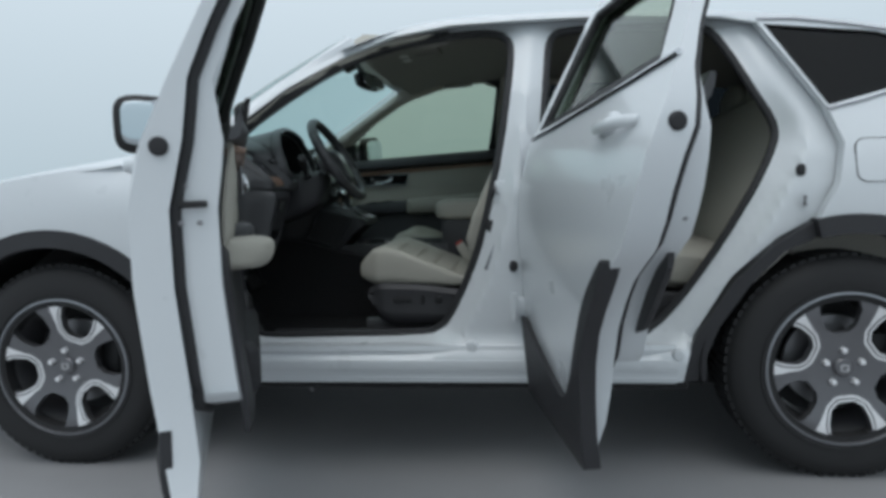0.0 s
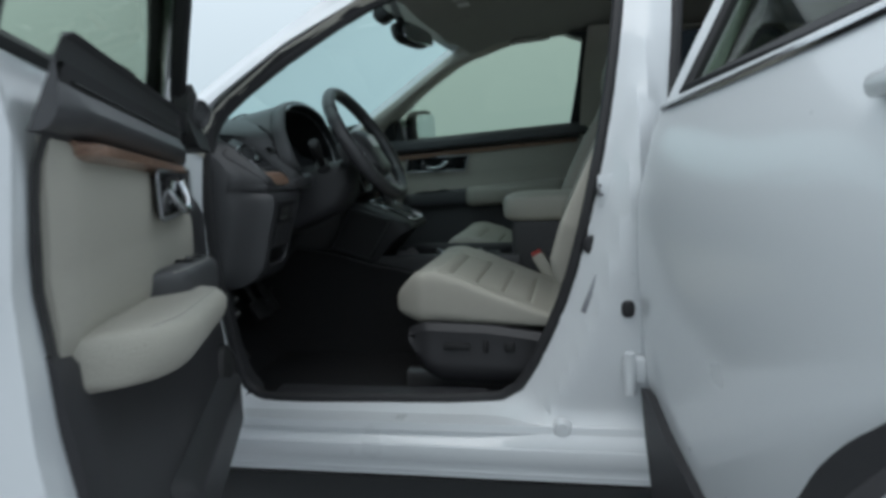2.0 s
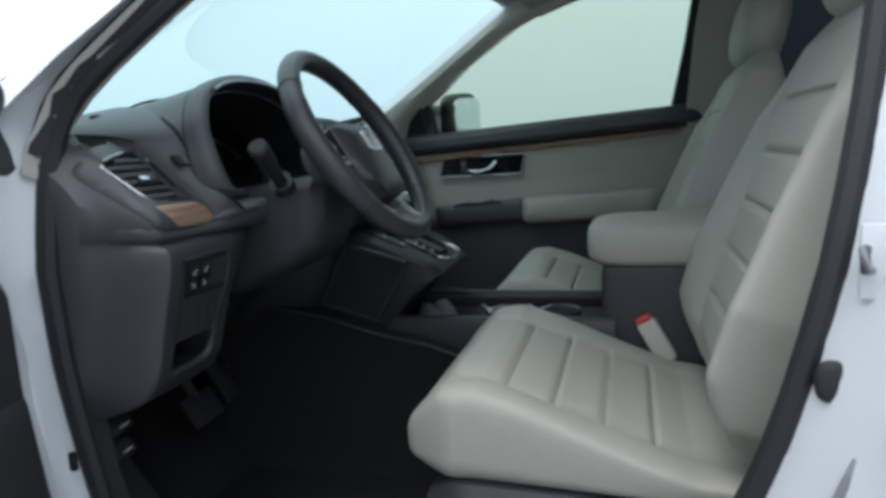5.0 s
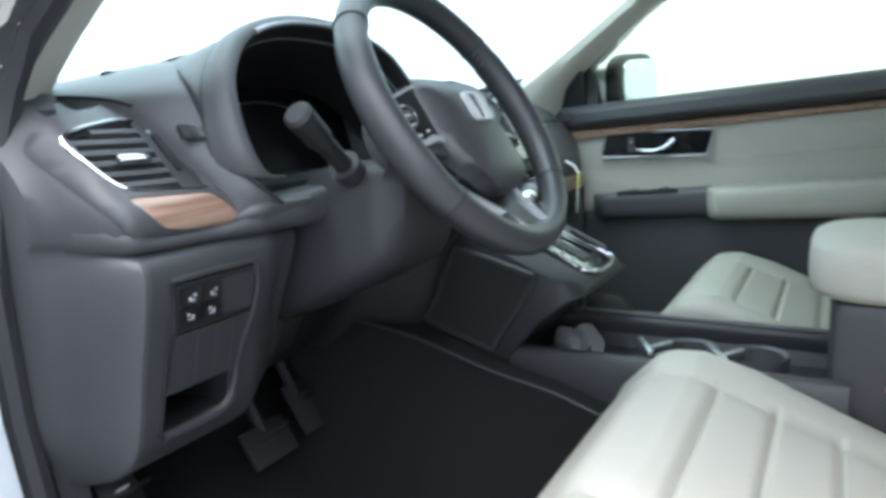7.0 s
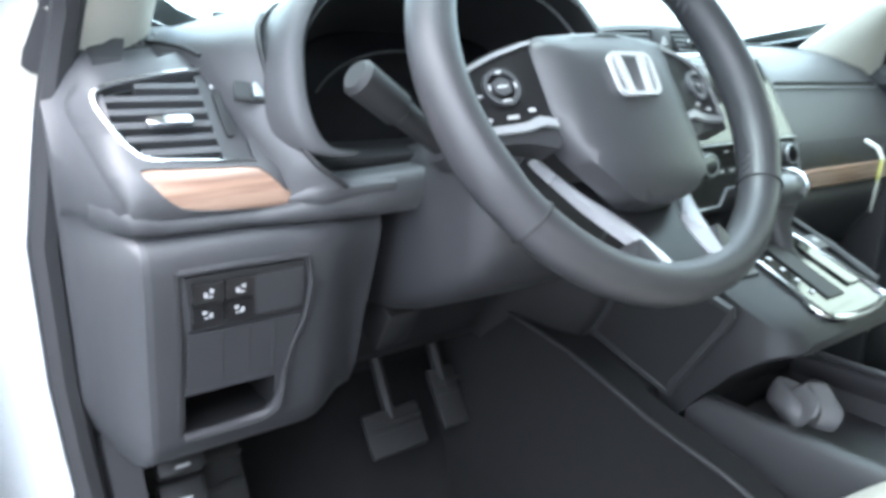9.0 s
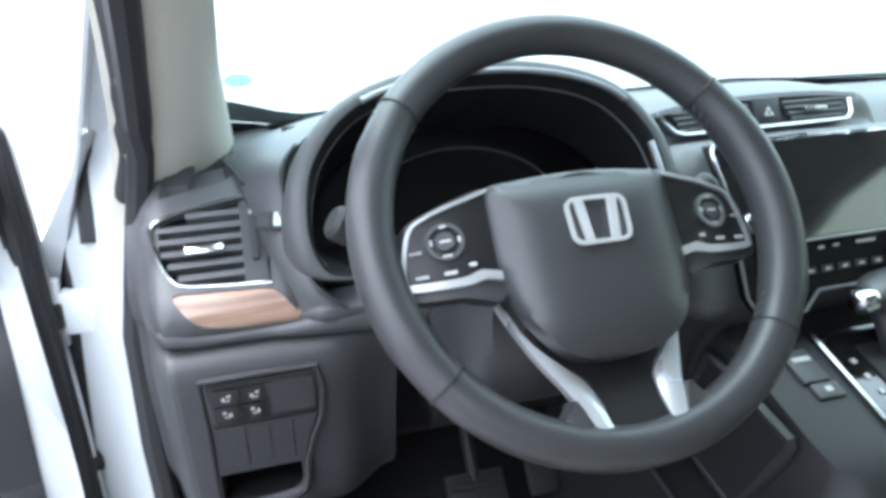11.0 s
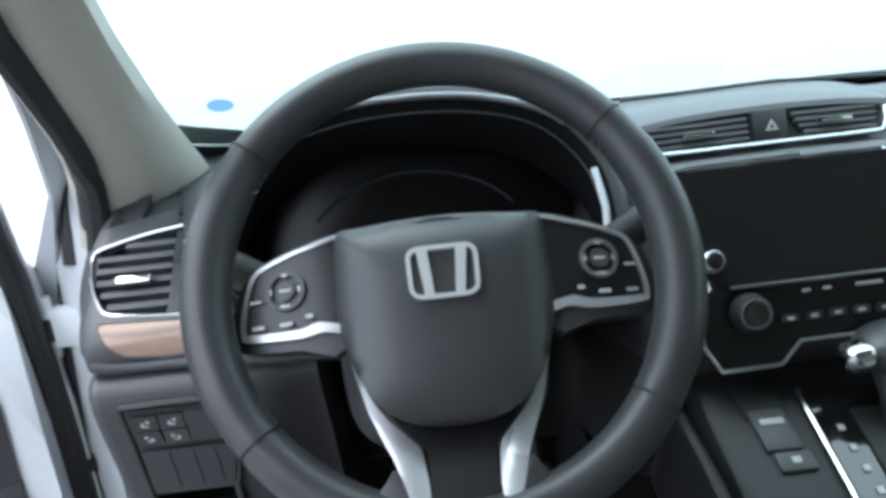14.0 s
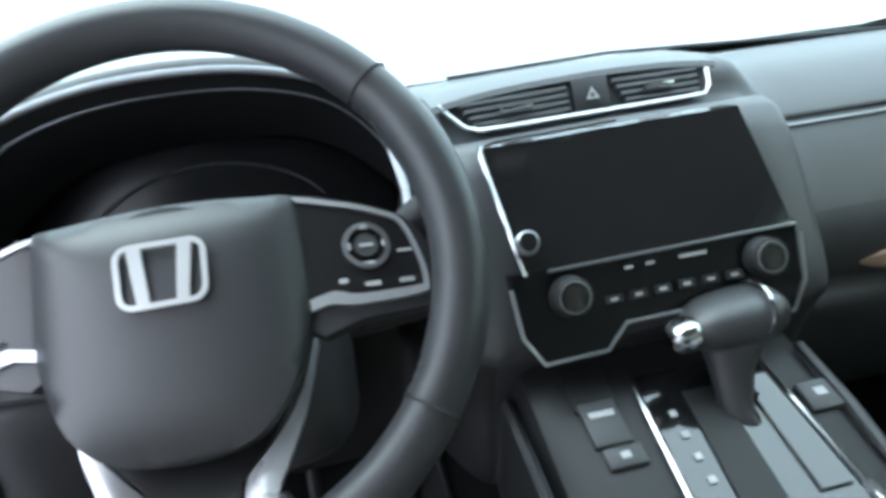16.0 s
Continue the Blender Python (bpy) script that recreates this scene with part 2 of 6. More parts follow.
def ring_rr(w, h, r, n=5, at=(0, 0)):
    """A rounded rectangle as points."""
    out = []
    for cx, cy, a0 in ((w / 2 - r, h / 2 - r, 0), (-w / 2 + r, h / 2 - r, 90), (-w / 2 + r, -h / 2 + r, 180), (w / 2 - r, -h / 2 + r, 270)):
        for k in range(n + 1):
            a = radians(a0 + 90 * k / n)
            out.append((at[0] + cx + r * math.cos(a), at[1] + cy + r * math.sin(a)))
    return out


def blob(size, at, p=2.6, rot=(0, 0, 0), nu=28, nv=16, warp=None):
    """A cushion-like rounded block (superellipsoid)."""
    sg = lambda w, e: math.copysign(abs(w) ** e, w)
    e = 2 / p
    rings = []
    for j in range(1, nv):
        b = -math.pi / 2 + math.pi * j / nv
        rings.append([Vector((size[0] / 2 * sg(math.cos(b), e) * sg(math.cos(a), e), size[1] / 2 * sg(math.cos(b), e) * sg(math.sin(a), e), size[2] / 2 * sg(math.sin(b), e)))
                      for a in (2 * math.pi * k / nu for k in range(nu))])
    bm = loft(rings)
    if warp:
        for v in bm.verts:
            v.co = Vector(warp(v.co))
    bmesh.ops.transform(bm, matrix=pose(*at, *rot), verts=bm.verts)
    return bm


def interp(x, xs, ys):
    return float(np.interp(x, xs, ys))


# ---- ground ----
gb = bmesh.new()
bmesh.ops.create_grid(gb, x_segments=24, y_segments=24, size=600)
ground = tagged(part("ground", gb, FLOOR), "smooth light grey ground under the car", "ground", kind="structure")

# ---- the car: x runs back from the front axle, y to its right, z up ----
car = tagged(new("car"), "white compact SUV with two open side doors and ivory leather seats", "car")
SZ = [0.18, 0.30, 0.45, 0.60, 0.80, 0.95, 1.05, 1.12, 1.20, 1.30, 1.40, 1.50, 1.57, 1.66]
SY = [0.82, 0.868, 0.888, 0.905, 0.922, 0.922, 0.905, 0.872, 0.835, 0.785, 0.735, 0.685, 0.640, 0.54]


def half(x, z):
    """Half the body's width at x, z."""
    y = interp(z, SZ, SY)
    if x < 0.2:
        y -= 0.16 * ((0.2 - x) / 1.1) ** 2.4
    if x > 2.3:
        y -= 0.10 * ((x - 2.3) / 1.4) ** 2
    return y


def left(x, z, d=0.0):
    return Vector((x, -half(x, z) + d, z))


def tuck(x, z):
    """How far the outer skin draws in along the windscreen pillar."""
    a, b = max(0, min(1, (z - 0.96) / 0.16)), max(0, min(1, (1.25 - x) / 0.30))
    return 0.050 * a * a * (3 - 2 * a) * b * b * (3 - 2 * b) * (1 if x > 0.35 else max(0, (x - 0.1) / 0.25))


def arc(cx, cz, r, a0, a1, n=18):
    return [(cx + r * math.cos(radians(a0 + (a1 - a0) * k / n)), cz + r * math.sin(radians(a0 + (a1 - a0) * k / n))) for k in range(n + 1)]


TOP = [(-0.88, 0.62), (-0.86, 0.80), (-0.7, 0.91), (-0.5, 0.975), (-0.13, 1.035), (0.1, 1.065), (0.35, 1.10), (0.5, 1.13), (0.60, 1.19), (0.661, 1.2375), (0.814, 1.355),
       (1.008, 1.46), (1.205, 1.527), (1.404, 1.558), (1.656, 1.565), (1.96, 1.564), (2.318, 1.541), (2.538, 1.518), (2.842, 1.466), (3.15, 1.39), (3.38, 1.29)]
REAR = [(3.52, 1.12), (3.62, 0.95), (3.66, 0.75), (3.66, 0.5), (3.56, 0.34)]
SHUT = [(2.55, 0.845), (2.61, 0.96), (2.632, 1.08), (2.60, 1.195), (2.51, 1.36), (2.43, 1.495), (2.318, 1.523), (1.96, 1.546), (1.656, 1.547), (1.404, 1.54), (1.205, 1.508),
        (1.008, 1.44), (0.814, 1.335), (0.67, 1.222), (0.585, 1.14), (0.52, 1.0), (0.50, 0.7), (0.515, 0.33)]
QWIN = smooth([(2.45, 1.488), (2.605, 1.20), (2.82, 1.255), (3.08, 1.335), (2.98, 1.39), (2.80, 1.447)], 1, True)
outline_left = smooth(TOP, 3) + REAR + [(3.14, 0.34)] + arc(2.66, 0.365, 0.49, -3, 103, 16) + SHUT + arc(0, 0.365, 0.49, -4, 184, 24) + [(-0.55, 0.27), (-0.84, 0.30), (-0.90, 0.42)]
body = part("body", sheet(outline_left, [QWIN], lambda x, z: left(x, z, tuck(x, z)), lambda x, z: Vector((0, 0.045 - 0.8 * tuck(x, z), 0)), 0.06), PAINT, car, "white painted body shell")

# right side, with its windows cut in
FWIN = smooth([(0.69, 1.118), (0.69, 1.215), (0.85, 1.336), (1.05, 1.452), (1.284, 1.510), (1.455, 1.520), (1.535, 1.49), (1.512, 1.331), (1.478, 1.157), (1.2, 1.142)], 1, True)
RWIN = [(1.72, 1.16), (1.74, 1.40), (1.77, 1.49), (2.0, 1.505), (2.28, 1.49), (2.36, 1.44), (2.46, 1.26), (2.44, 1.19), (2.1, 1.17)]
outline_right = smooth(TOP, 3) + REAR + [(3.14, 0.34)] + arc(2.66, 0.365, 0.49, -3, 183, 24) + [(2.1, 0.31), (0.52, 0.31)] + arc(0, 0.365, 0.49, -4, 184, 24) + [(-0.55, 0.27), (-0.84, 0.30), (-0.90, 0.42)]
part("side_panel", flip_y(sheet(outline_right, [FWIN, RWIN, QWIN], left, (0, 0.045, 0), 0.07)), PAINT, car)

# door jamb layer behind the open doors
FOPEN = smooth([(0.655, 1.185), (0.812, 1.302), (1.004, 1.42), (1.202, 1.487), (1.402, 1.518), (1.54, 1.522), (1.598, 1.50), (1.618, 1.45), (1.607, 1.313), (1.576, 1.10), (1.528, 0.876), (1.476, 0.704),
                (1.395, 0.53), (1.345, 0.475), (1.27, 0.455), (1.0, 0.450), (0.75, 0.448), (0.672, 0.463), (0.638, 0.53), (0.616, 0.75), (0.606, 0.95), (0.612, 1.10)], 3, True)
ROPEN = smooth([(1.712, 1.13), (1.735, 1.40), (1.752, 1.485), (1.80, 1.515), (1.93, 1.522), (2.20, 1.515), (2.295, 1.495), (2.355, 1.405), (2.41, 1.285), (2.476, 1.155), (2.462, 1.06),
                (2.368, 0.88), (2.245, 0.675), (2.119, 0.505), (2.01, 0.43), (1.90, 0.41), (1.77, 0.43), (1.722, 0.52), (1.71, 0.75), (1.705, 0.95)], 3, True)


EDGE_A = np.array([p for loop in (FOPEN, ROPEN) for p in loop])
EDGE_B = np.array([p for loop in (FOPEN, ROPEN) for p in loop[1:] + loop[:1]])


def jamb(x, z):
    """The jamb turns inwards towards the openings."""
    d = 0.055 if z > 0.46 else 0.055 * max(0, (z - 0.40) / 0.06)
    ab, ap = EDGE_B - EDGE_A, np.array((x, z)) - EDGE_A
    k = np.clip((ab * ap).sum(1) / (ab * ab).sum(1), 0, 1)
    near = math.sqrt(float(((ap - ab * k[:, None]) ** 2).sum(1).min()))
    t = max(0, 1 - near / 0.075)
    return -half(x, z) + d + 0.085 * t * t * (3 - 2 * t) * interp(z, [0.40, 0.46, 1.05, 1.30], [0.3, 1, 1, 0.25])


JOUT = [(0.50, 0.312), (0.485, 0.7), (0.50, 1.0), (0.56, 1.15), (0.64, 1.235), (0.80, 1.348), (1.0, 1.452), (1.2, 1.518), (1.404, 1.55), (1.656, 1.556), (1.96, 1.556), (2.318, 1.533), (2.45, 1.51), (2.53, 1.37),
        (2.62, 1.20), (2.65, 1.08), (2.63, 0.96), (2.57, 0.855), (2.45, 0.79), (2.31, 0.66), (2.20, 0.47), (2.16, 0.318)]
part("door_frame", sheet(JOUT, [FOPEN, ROPEN], lambda x, z: Vector((x, jamb(x, z), z)), (0, 0.018, 0), 0.022), PAINT, car)
for loop in (FOPEN, ROPEN):
    part("door_seal", tube([(x, jamb(x, z) + 0.006, z) for x, z in inset(loop, 0.004)], 0.014, 8, True), SEAL, car, "black rubber door seal")
# second, outer rubber along the windscreen pillar
part("pillar_rubber", loft([[jm0 + Vector((dx, dy, dz)) for dx, dy, dz in ((0.012, 0.012, -0.006), (0.0, -0.010, 0.0), (-0.008, -0.016, 0.006), (-0.012, -0.012, 0.012), (-0.008, 0.0, 0.008))] for jm0 in [Vector((x, jamb(x, z) - 0.004, z)) for x, z in smooth([(0.612, 1.10), (0.655, 1.187), (0.812, 1.304), (1.004, 1.422), (1.202, 1.489), (1.402, 1.520)], 3)]]), SEAL, car, "black pillar rubber")
part("corner_gasket", tube([(0.52, -0.792, 1.215), (0.545, -0.80, 1.165), (0.548, -0.806, 1.13), (0.552, -0.812, 1.09), (0.56, -0.815, 1.05)], [0.006, 0.014, 0.010, 0.014, 0.012], 8), SEAL, car, "black rubber corner gasket")
# stepped sill under the doors
for z0, z1, d in ((0.312, 0.345, 0.008), (0.352, 0.392, 0.0), (0.405, 0.438, 0.03)):
    part("sill", loft([[Vector((x, -half(x, z0) + d - 0.004, z0)), Vector((x, -half(x, z0) + d - 0.012, (z0 + z1) / 2)), Vector((x, -half(x, z1) + d - 0.004, z1)), Vector((x, -0.80, z1)), Vector((x, -0.80, z0))]
                       for x in np.linspace(0.53, 2.14, 12)]), PAINT, car)


# roof, hood, pillars and glass
def roof_edge(x):
    pts = smooth(TOP, 3)
    z = interp(x, [p[0] for p in pts], [p[1] for p in pts])
    return half(x, z), z


def roof_z(x, y, drop=0.0):
    ye, ze = roof_edge(x)
    c = interp(x, [0.9, 1.2, 1.7, 2.6, 3.4], [0.10, 0.10, 0.095, 0.09, 0.05])
    return ze + c * (1 - (y / ye) ** 2) ** 0.9 - drop if abs(y) < ye else ze - drop


def roof_surface(x0, x1, drop, shrink=0.0, n=18):
    rings = []
    for k in range(n + 1):
        row = []
        for j in range(21):
            s = -1 + j / 10
            xs = x0 + 0.10 * s * s
            x = xs + (x1 - xs) * k / n
            ye = roof_edge(x)[0] - shrink
            row.append(Vector((x, s * ye, roof_z(x, s * ye, drop))))
        rings.append(row)
    return loft(rings, closed=False)


part("roof", roof_surface(0.92, 3.36, 0.0), PAINT, car)
headliner = part("headliner", roof_surface(1.0, 3.2, 0.055, 0.03), LINER, car, "light grey cloth headliner")


def hood_pt(x, s):
    pts = smooth(TOP, 3)
    z = interp(x, [p[0] for p in pts], [p[1] for p in pts])
    y = half(x, z)
    return Vector((x - 0.12 * (1 - s * s) * max(0, min(1, (x + 0.2) / 0.5)), s * y, z + 0.055 * (1 - s ** 4) - 0.012 * (abs(s) > 0.94)))


part("hood", loft([[hood_pt(x, s) for s in np.linspace(-1, 1, 25)] for x in np.linspace(-0.86, 0.44, 22)], closed=False), PAINT, car)


def screen_pt(v, s):
    e = Vector((0.43 + 0.59 * v, 0.705 - 0.085 * v, 1.135 + 0.385 * v))
    c = Vector((0.10 + 0.82 * v, 0, 1.135 + 0.475 * v + 0.03 * math.sin(math.pi * v)))
    return Vector((c.x + (e.x - c.x) * s * s, s * e.y, c.z + (e.z - c.z) * s * s))


windscreen = part("windscreen", loft([[screen_pt(v, s) for s in np.linspace(-1, 1, 21)] for v in np.linspace(0, 1, 12)], closed=False), CLEAR, car, "clear windscreen")
part("cowl", loft([[hood_pt(0.44, s) + Vector((0, 0, -0.01)) for s in np.linspace(-1, 1, 25)], [screen_pt(0.0, s * 0.98) + Vector((0.03, 0, 0.0)) for s in np.linspace(-1, 1, 25)]], closed=False), MATTEBLACK, car)
# dark border and cowl edge along the foot of the windscreen
foot_s = np.linspace(-0.995, 0.995, 41)
low_v = lambda s: interp(abs(s), [0, 0.8, 0.833, 0.966, 1.0], [0.028, 0.040, 0.046, 0.102, 0.125])
high_v = lambda s: interp(abs(s), [0, 0.8, 0.833, 0.966, 1.0], [0.040, 0.080, 0.090, 0.170, 0.200])
part("windscreen_border", loft([[screen_pt(f(s), s) + Vector((0.004, 0, -0.003)) for s in foot_s] for f in (lambda s: 0.0, low_v)], closed=False), MATTEBLACK, car, "black windscreen border")
part("cowl_edge", loft([[screen_pt(f(s), s) + Vector((0.003, 0, -0.002)) for s in foot_s] for f in (low_v, high_v)], closed=False), COWLGREY, car, "grey cowl edge behind the glass")
for sg in (-1, 1):
    rows_p = []
    for v in np.linspace(-0.05, 1, 12):
        e = screen_pt(v, 1)
        x = 0.585 + 0.43 * max(v, 0) + 0.05 * v * v
        ye, ze = roof_edge(x)
        o = Vector((x, ye - tuck(x, ze), ze))
        rows_p.append([Vector((p.x, sg * p.y, p.z)) for p in (o + Vector((0.004, -0.035, -0.012)), o, o.lerp(e, 0.5) + Vector((0, 0.012, 0.012)), e + Vector((0.0, 0.004, 0.006)), e + Vector((0.02, -0.015, -0.02)))])
    part("a_pillar", loft(rows_p, closed=True), PAINT, car)
    # inner pillar lining
    rows_p = []
    for v in np.linspace(-0.06, 1.04, 14):
        e = screen_pt(v, 1) + Vector((0.035, -0.02 - interp(v, [0, 0.1, 0.26, 0.45], [0.036, 0.028, 0.014, 0.006]), -0.012))
        z = 1.095 + 0.40 * v
        x = interp(z, [1.05, 1.10, 1.185, 1.302, 1.42, 1.49, 1.52], [0.60, 0.605, 0.648, 0.805, 0.997, 1.195, 1.40])
        o = Vector((x + 0.006, half(x, z) - 0.055 - 0.085 * interp(z, [1.05, 1.30], [1, 0.25]) + 0.002, z - 0.004))
        mid = e.lerp(o, 0.5) + Vector((0.012, -0.022, -0.006))
        rows_p.append([Vector((p.x, sg * p.y, p.z)) for p in (e, e.lerp(mid, 0.5) + Vector((0.004, -0.008, 0)), mid, mid.lerp(o, 0.5) + Vector((0.004, -0.006, 0)), o, o + Vector((-0.01, 0.02, 0.012)), e + Vector((0, 0.02, 0.01)))])
    part("pillar_trim", loft(rows_p), BEIGEPLASTIC, car, "ivory plastic pillar trim")


def rear_ring(x, z, bulge):
    return [Vector((x + bulge * (1 - s * s), s * half(x, z), z)) for s in np.linspace(-1, 1, 15)]


rear_pts = [(3.36, 1.30, 0.06), (3.42, 1.24, 0.07), (3.52, 1.10, 0.09)]
part("rear_window", loft([rear_ring(*p) for p in rear_pts], closed=False), PRIVACY, car, "dark rear window")
part("tailgate", loft([rear_ring(*p) for p in ((3.52, 1.10, 0.09), (3.62, 0.95, 0.10), (3.66, 0.75, 0.10), (3.66, 0.62, 0.10))], closed=False), PAINT, car)
part("rear_bumper", loft([rear_ring(*p) for p in ((3.66, 0.62, 0.10), (3.67, 0.5, 0.11), (3.56, 0.30, 0.09))], closed=False), CLAD, car)
front_bumper = part("front_bumper", loft([rear_ring(*p) for p in ((-0.86, 0.82, -0.10), (-0.885, 0.66, -0.14), (-0.90, 0.5, -0.14), (-0.84, 0.28, -0.12))], closed=False), PAINT, car)
part("grille", rbox((0.05, 1.0, 0.16), (-0.99, 0, 0.66), r=0.02), PIANO, car)
for sg in (-1, 1):
    part("headlamp", blob((0.22, 0.42, 0.12), (-0.86, sg * 0.60, 0.76), 3), SATIN, car, "clear headlamp")
    part("tail_lamp", rbox((0.10, 0.10, 0.42), (3.53, sg * 0.80, 1.0), (0, -18, 0), 0.02), RED, car, "red tail lamp")
    q = part("quarter_glass", sheet(inset(QWIN, -0.006), [], lambda x, z: left(x, z, 0.012), (0, 0.005, 0), 0.08), PRIVACY, car, "dark privacy glass")
    if sg > 0:
        for v in q.data.vertices:
            v.co.y = -v.co.y
for loop, gm in ((FWIN, GLASS), (RWIN, PRIVACY)):
    g = part("side_window", flip_y(sheet(inset(loop, -0.006), [], lambda x, z: left(x, z, 0.02), (0, 0.005, 0), 0.08)), gm, car)
part("chrome_strip", tube([left(x, z, -0.004) for x, z in ((2.43, 1.507), (2.55, 1.502), (2.70, 1.478), (2.85, 1.447), (3.0, 1.40), (3.09, 1.345), (3.07, 1.325), (2.95, 1.288), (2.82, 1.246), (2.70, 1.212), (2.60, 1.19))], 0.006, 6), CHROME, car, "bright window strip")
part("fuel_flap", sheet(ring_rr(0.15, 0.13, 0.03, 4, (2.735, 1.025)), [], lambda x, z: left(x, z, -0.003), (0, 0.003, 0), 0.05), PAINT, car)
part("fuel_flap_gap", sheet(ring_rr(0.156, 0.136, 0.032, 4, (2.735, 1.025)), [ring_rr(0.15, 0.13, 0.03, 4, (2.735, 1.025))], lambda x, z: left(x, z, -0.001), (0, 0.002, 0), 0.05), SEAL, car)

# wheel-arch cladding, wells, underbody
for sg in (-1, 1):
    for cx, a0, a1 in ((0, -4, 184), (2.66, -3, 104 if sg < 0 else 183)):
        o, i = arc(cx, 0.365, 0.497, a0, a1, 28), arc(cx, 0.365, 0.436, a0, a1, 28)
        c = part("arch_cladding", sheet(o + i[::-1], [], lambda x, z: left(x, z, -0.012), (0, 0.06, 0), 0.05), CLAD, car, "black plastic wheel-arch cladding")
        w = part("wheel_well", loft([[Vector((x, -y, z)) for x, z in arc(cx, 0.365, 0.445, -8, 188, 28)] for y in (0.87, 0.60)] + [[Vector((cx, -0.56, 0.40))] * 29], closed=False), MATTEBLACK, car)
        if sg > 0:
            for ob in (c, w):
                for v in ob.data.vertices:
                    v.co.y = -v.co.y
# lower rear edge of the arch towards the sill
part("arch_cladding", sheet(smooth([(2.14, 0.315), (2.20, 0.47), (2.31, 0.645), (2.43, 0.77), (2.55, 0.842), (2.556, 0.79), (2.46, 0.745), (2.36, 0.64), (2.27, 0.50), (2.235, 0.40), (2.24, 0.315)], 1, True), [], lambda x, z: left(x, z, 0.02), (0, 0.09, 0), 0.05), CLAD, car)
part("underbody", rbox((3.9, 1.16, 0.10), (1.36, 0, 0.27), r=0.03), MATTEBLACK, car)
part("floor_pan", rbox((1.72, 1.64, 0.05), (1.33, 0, 0.30), r=0.01), MATTEBLACK, car)
for x, y, z, sx, sz in ((0.86, -0.70, 0.27, 0.02, 0.08), (1.92, -0.72, 0.26, 0.05, 0.06), (2.02, -0.74, 0.29, 0.12, 0.02), (1.09, -0.6, 0.26, 0.03, 0.03)):
    part("bracket", rbox((sx, 0.04, sz), (x, y, z), r=0.006), STEEL, car)


# ---- wheels ----
def make_wheel(at, side, turned, lined=0):
    """A wheel whose face looks along side * y."""
    m = Matrix.Translation(at) @ pose(0, 0, 0, 90 if side < 0 else -90, 0, 0)
    T = 0.1175
    prof = [(0.244, -T), (0.266, -T - 0.006), (0.31, -T - 0.008), (0.345, -T + 0.004), (0.362, -T + 0.03), (0.3665, -0.05), (0.3685, 0), (0.3665, 0.05), (0.362, T - 0.03), (0.345, T - 0.004), (0.31, T + 0.008), (0.262, T + 0.006), (0.232, T)]
    wheel = part("wheel", lathe([(0.222, -T), *prof, (0.222, T), (0.222, -T)], 72, m), RUBBER, car, "black tyre on a dark alloy wheel")
    # tread blocks
    tb = bmesh.new()
    for k in range(72):
        a = 2 * math.pi * k / 72
        for y in (-0.07, -0.024, 0.024, 0.07):
            b = rbox((0.012, 0.040, 0.022), (0, 0, 0), r=0)
            bmesh.ops.transform(b, matrix=m @ Matrix.Rotation(a + 0.02 * (y > 0), 4, "Z") @ Matrix.Translation((0.3645, 0, y)) @ pose(0, 0, 0, 90, 0, 0) @ pose(0, 0, 0, 0, 0, 0), verts=b.verts)
            tb = join(tb, b)
    part("tread", tb, RUBBER, wheel)
    for r, h in ((0.262, 0.1245), (0.335, 0.113)):
        part("sidewall_ring", lathe([(r - 0.004, h - 0.006), (r - 0.003, h + 0.003), (r + 0.003, h + 0.003), (r + 0.004, h - 0.006)], 72, m), RUBBER, wheel)
    part("barrel", lathe([(0.232, -T), (0.244, -T), (0.248, T - 0.004), (0.250, T + 0.004), (0.242, T + 0.007), (0.236, T - 0.006), (0.208, 0.03), (0.205, -T)], 72, m), ALLOY, wheel)
    part("brake_disc", lathe([(0.06, 0.012), (0.155, 0.012), (0.155, -0.012), (0.06, -0.012)], 48, m), STEEL, wheel)
    part("brake_caliper", rbox((0.07, 0.16, 0.06), (0, 0, 0), r=0.015), MATTEBLACK, wheel).data.transform(m @ Matrix.Translation((0.13, 0.02, 0.01)))
    part("back_plate", lathe([(0.01, -0.05), (0.2, -0.05), (0.2, -0.07), (0.01, -0.07)], 40, m), MATTEBLACK, wheel)
    # spoke face with five openings
    face = lambda u, v: m @ Vector((u, v, 0.088 + 0.024 * min(1, (math.hypot(u, v) / 0.2)) ** 2))
    corners = [(0.114, -0.024), (0.136, -0.050), (0.182, -0.064), (0.212, -0.060), (0.228, -0.032), (0.233, 0.0), (0.228, 0.038), (0.208, 0.064), (0.168, 0.060), (0.132, 0.047), (0.114, 0.022)]
    hole = []
    for p, q, w in zip(corners[-1:] + corners[:-1], corners, corners[1:] + corners[:1]):
        hole += [(q[0] + f * (o[0] - q[0]), q[1] + f * (o[1] - q[1])) for o, f in ((p, 0.22), (p, 0.08), (w, 0.08), (w, 0.22))]
    turn = lambda pts, a: [(x * math.cos(a) - y * math.sin(a), x * math.sin(a) + y * math.cos(a)) for x, y in pts]
    holes = [turn(hole, radians(turned + 60 * k)) for k in range(6)]
    part("spoke_face", sheet(arc(0, 0, 0.241, 0, 357, 90), holes, face, m.to_3x3() @ Vector((0, 0, -0.03)), 0.02), ALLOY, wheel, "dark grey six-spoke alloy face")
    lift = m.to_3x3() @ Vector((0, 0, 0.0025))
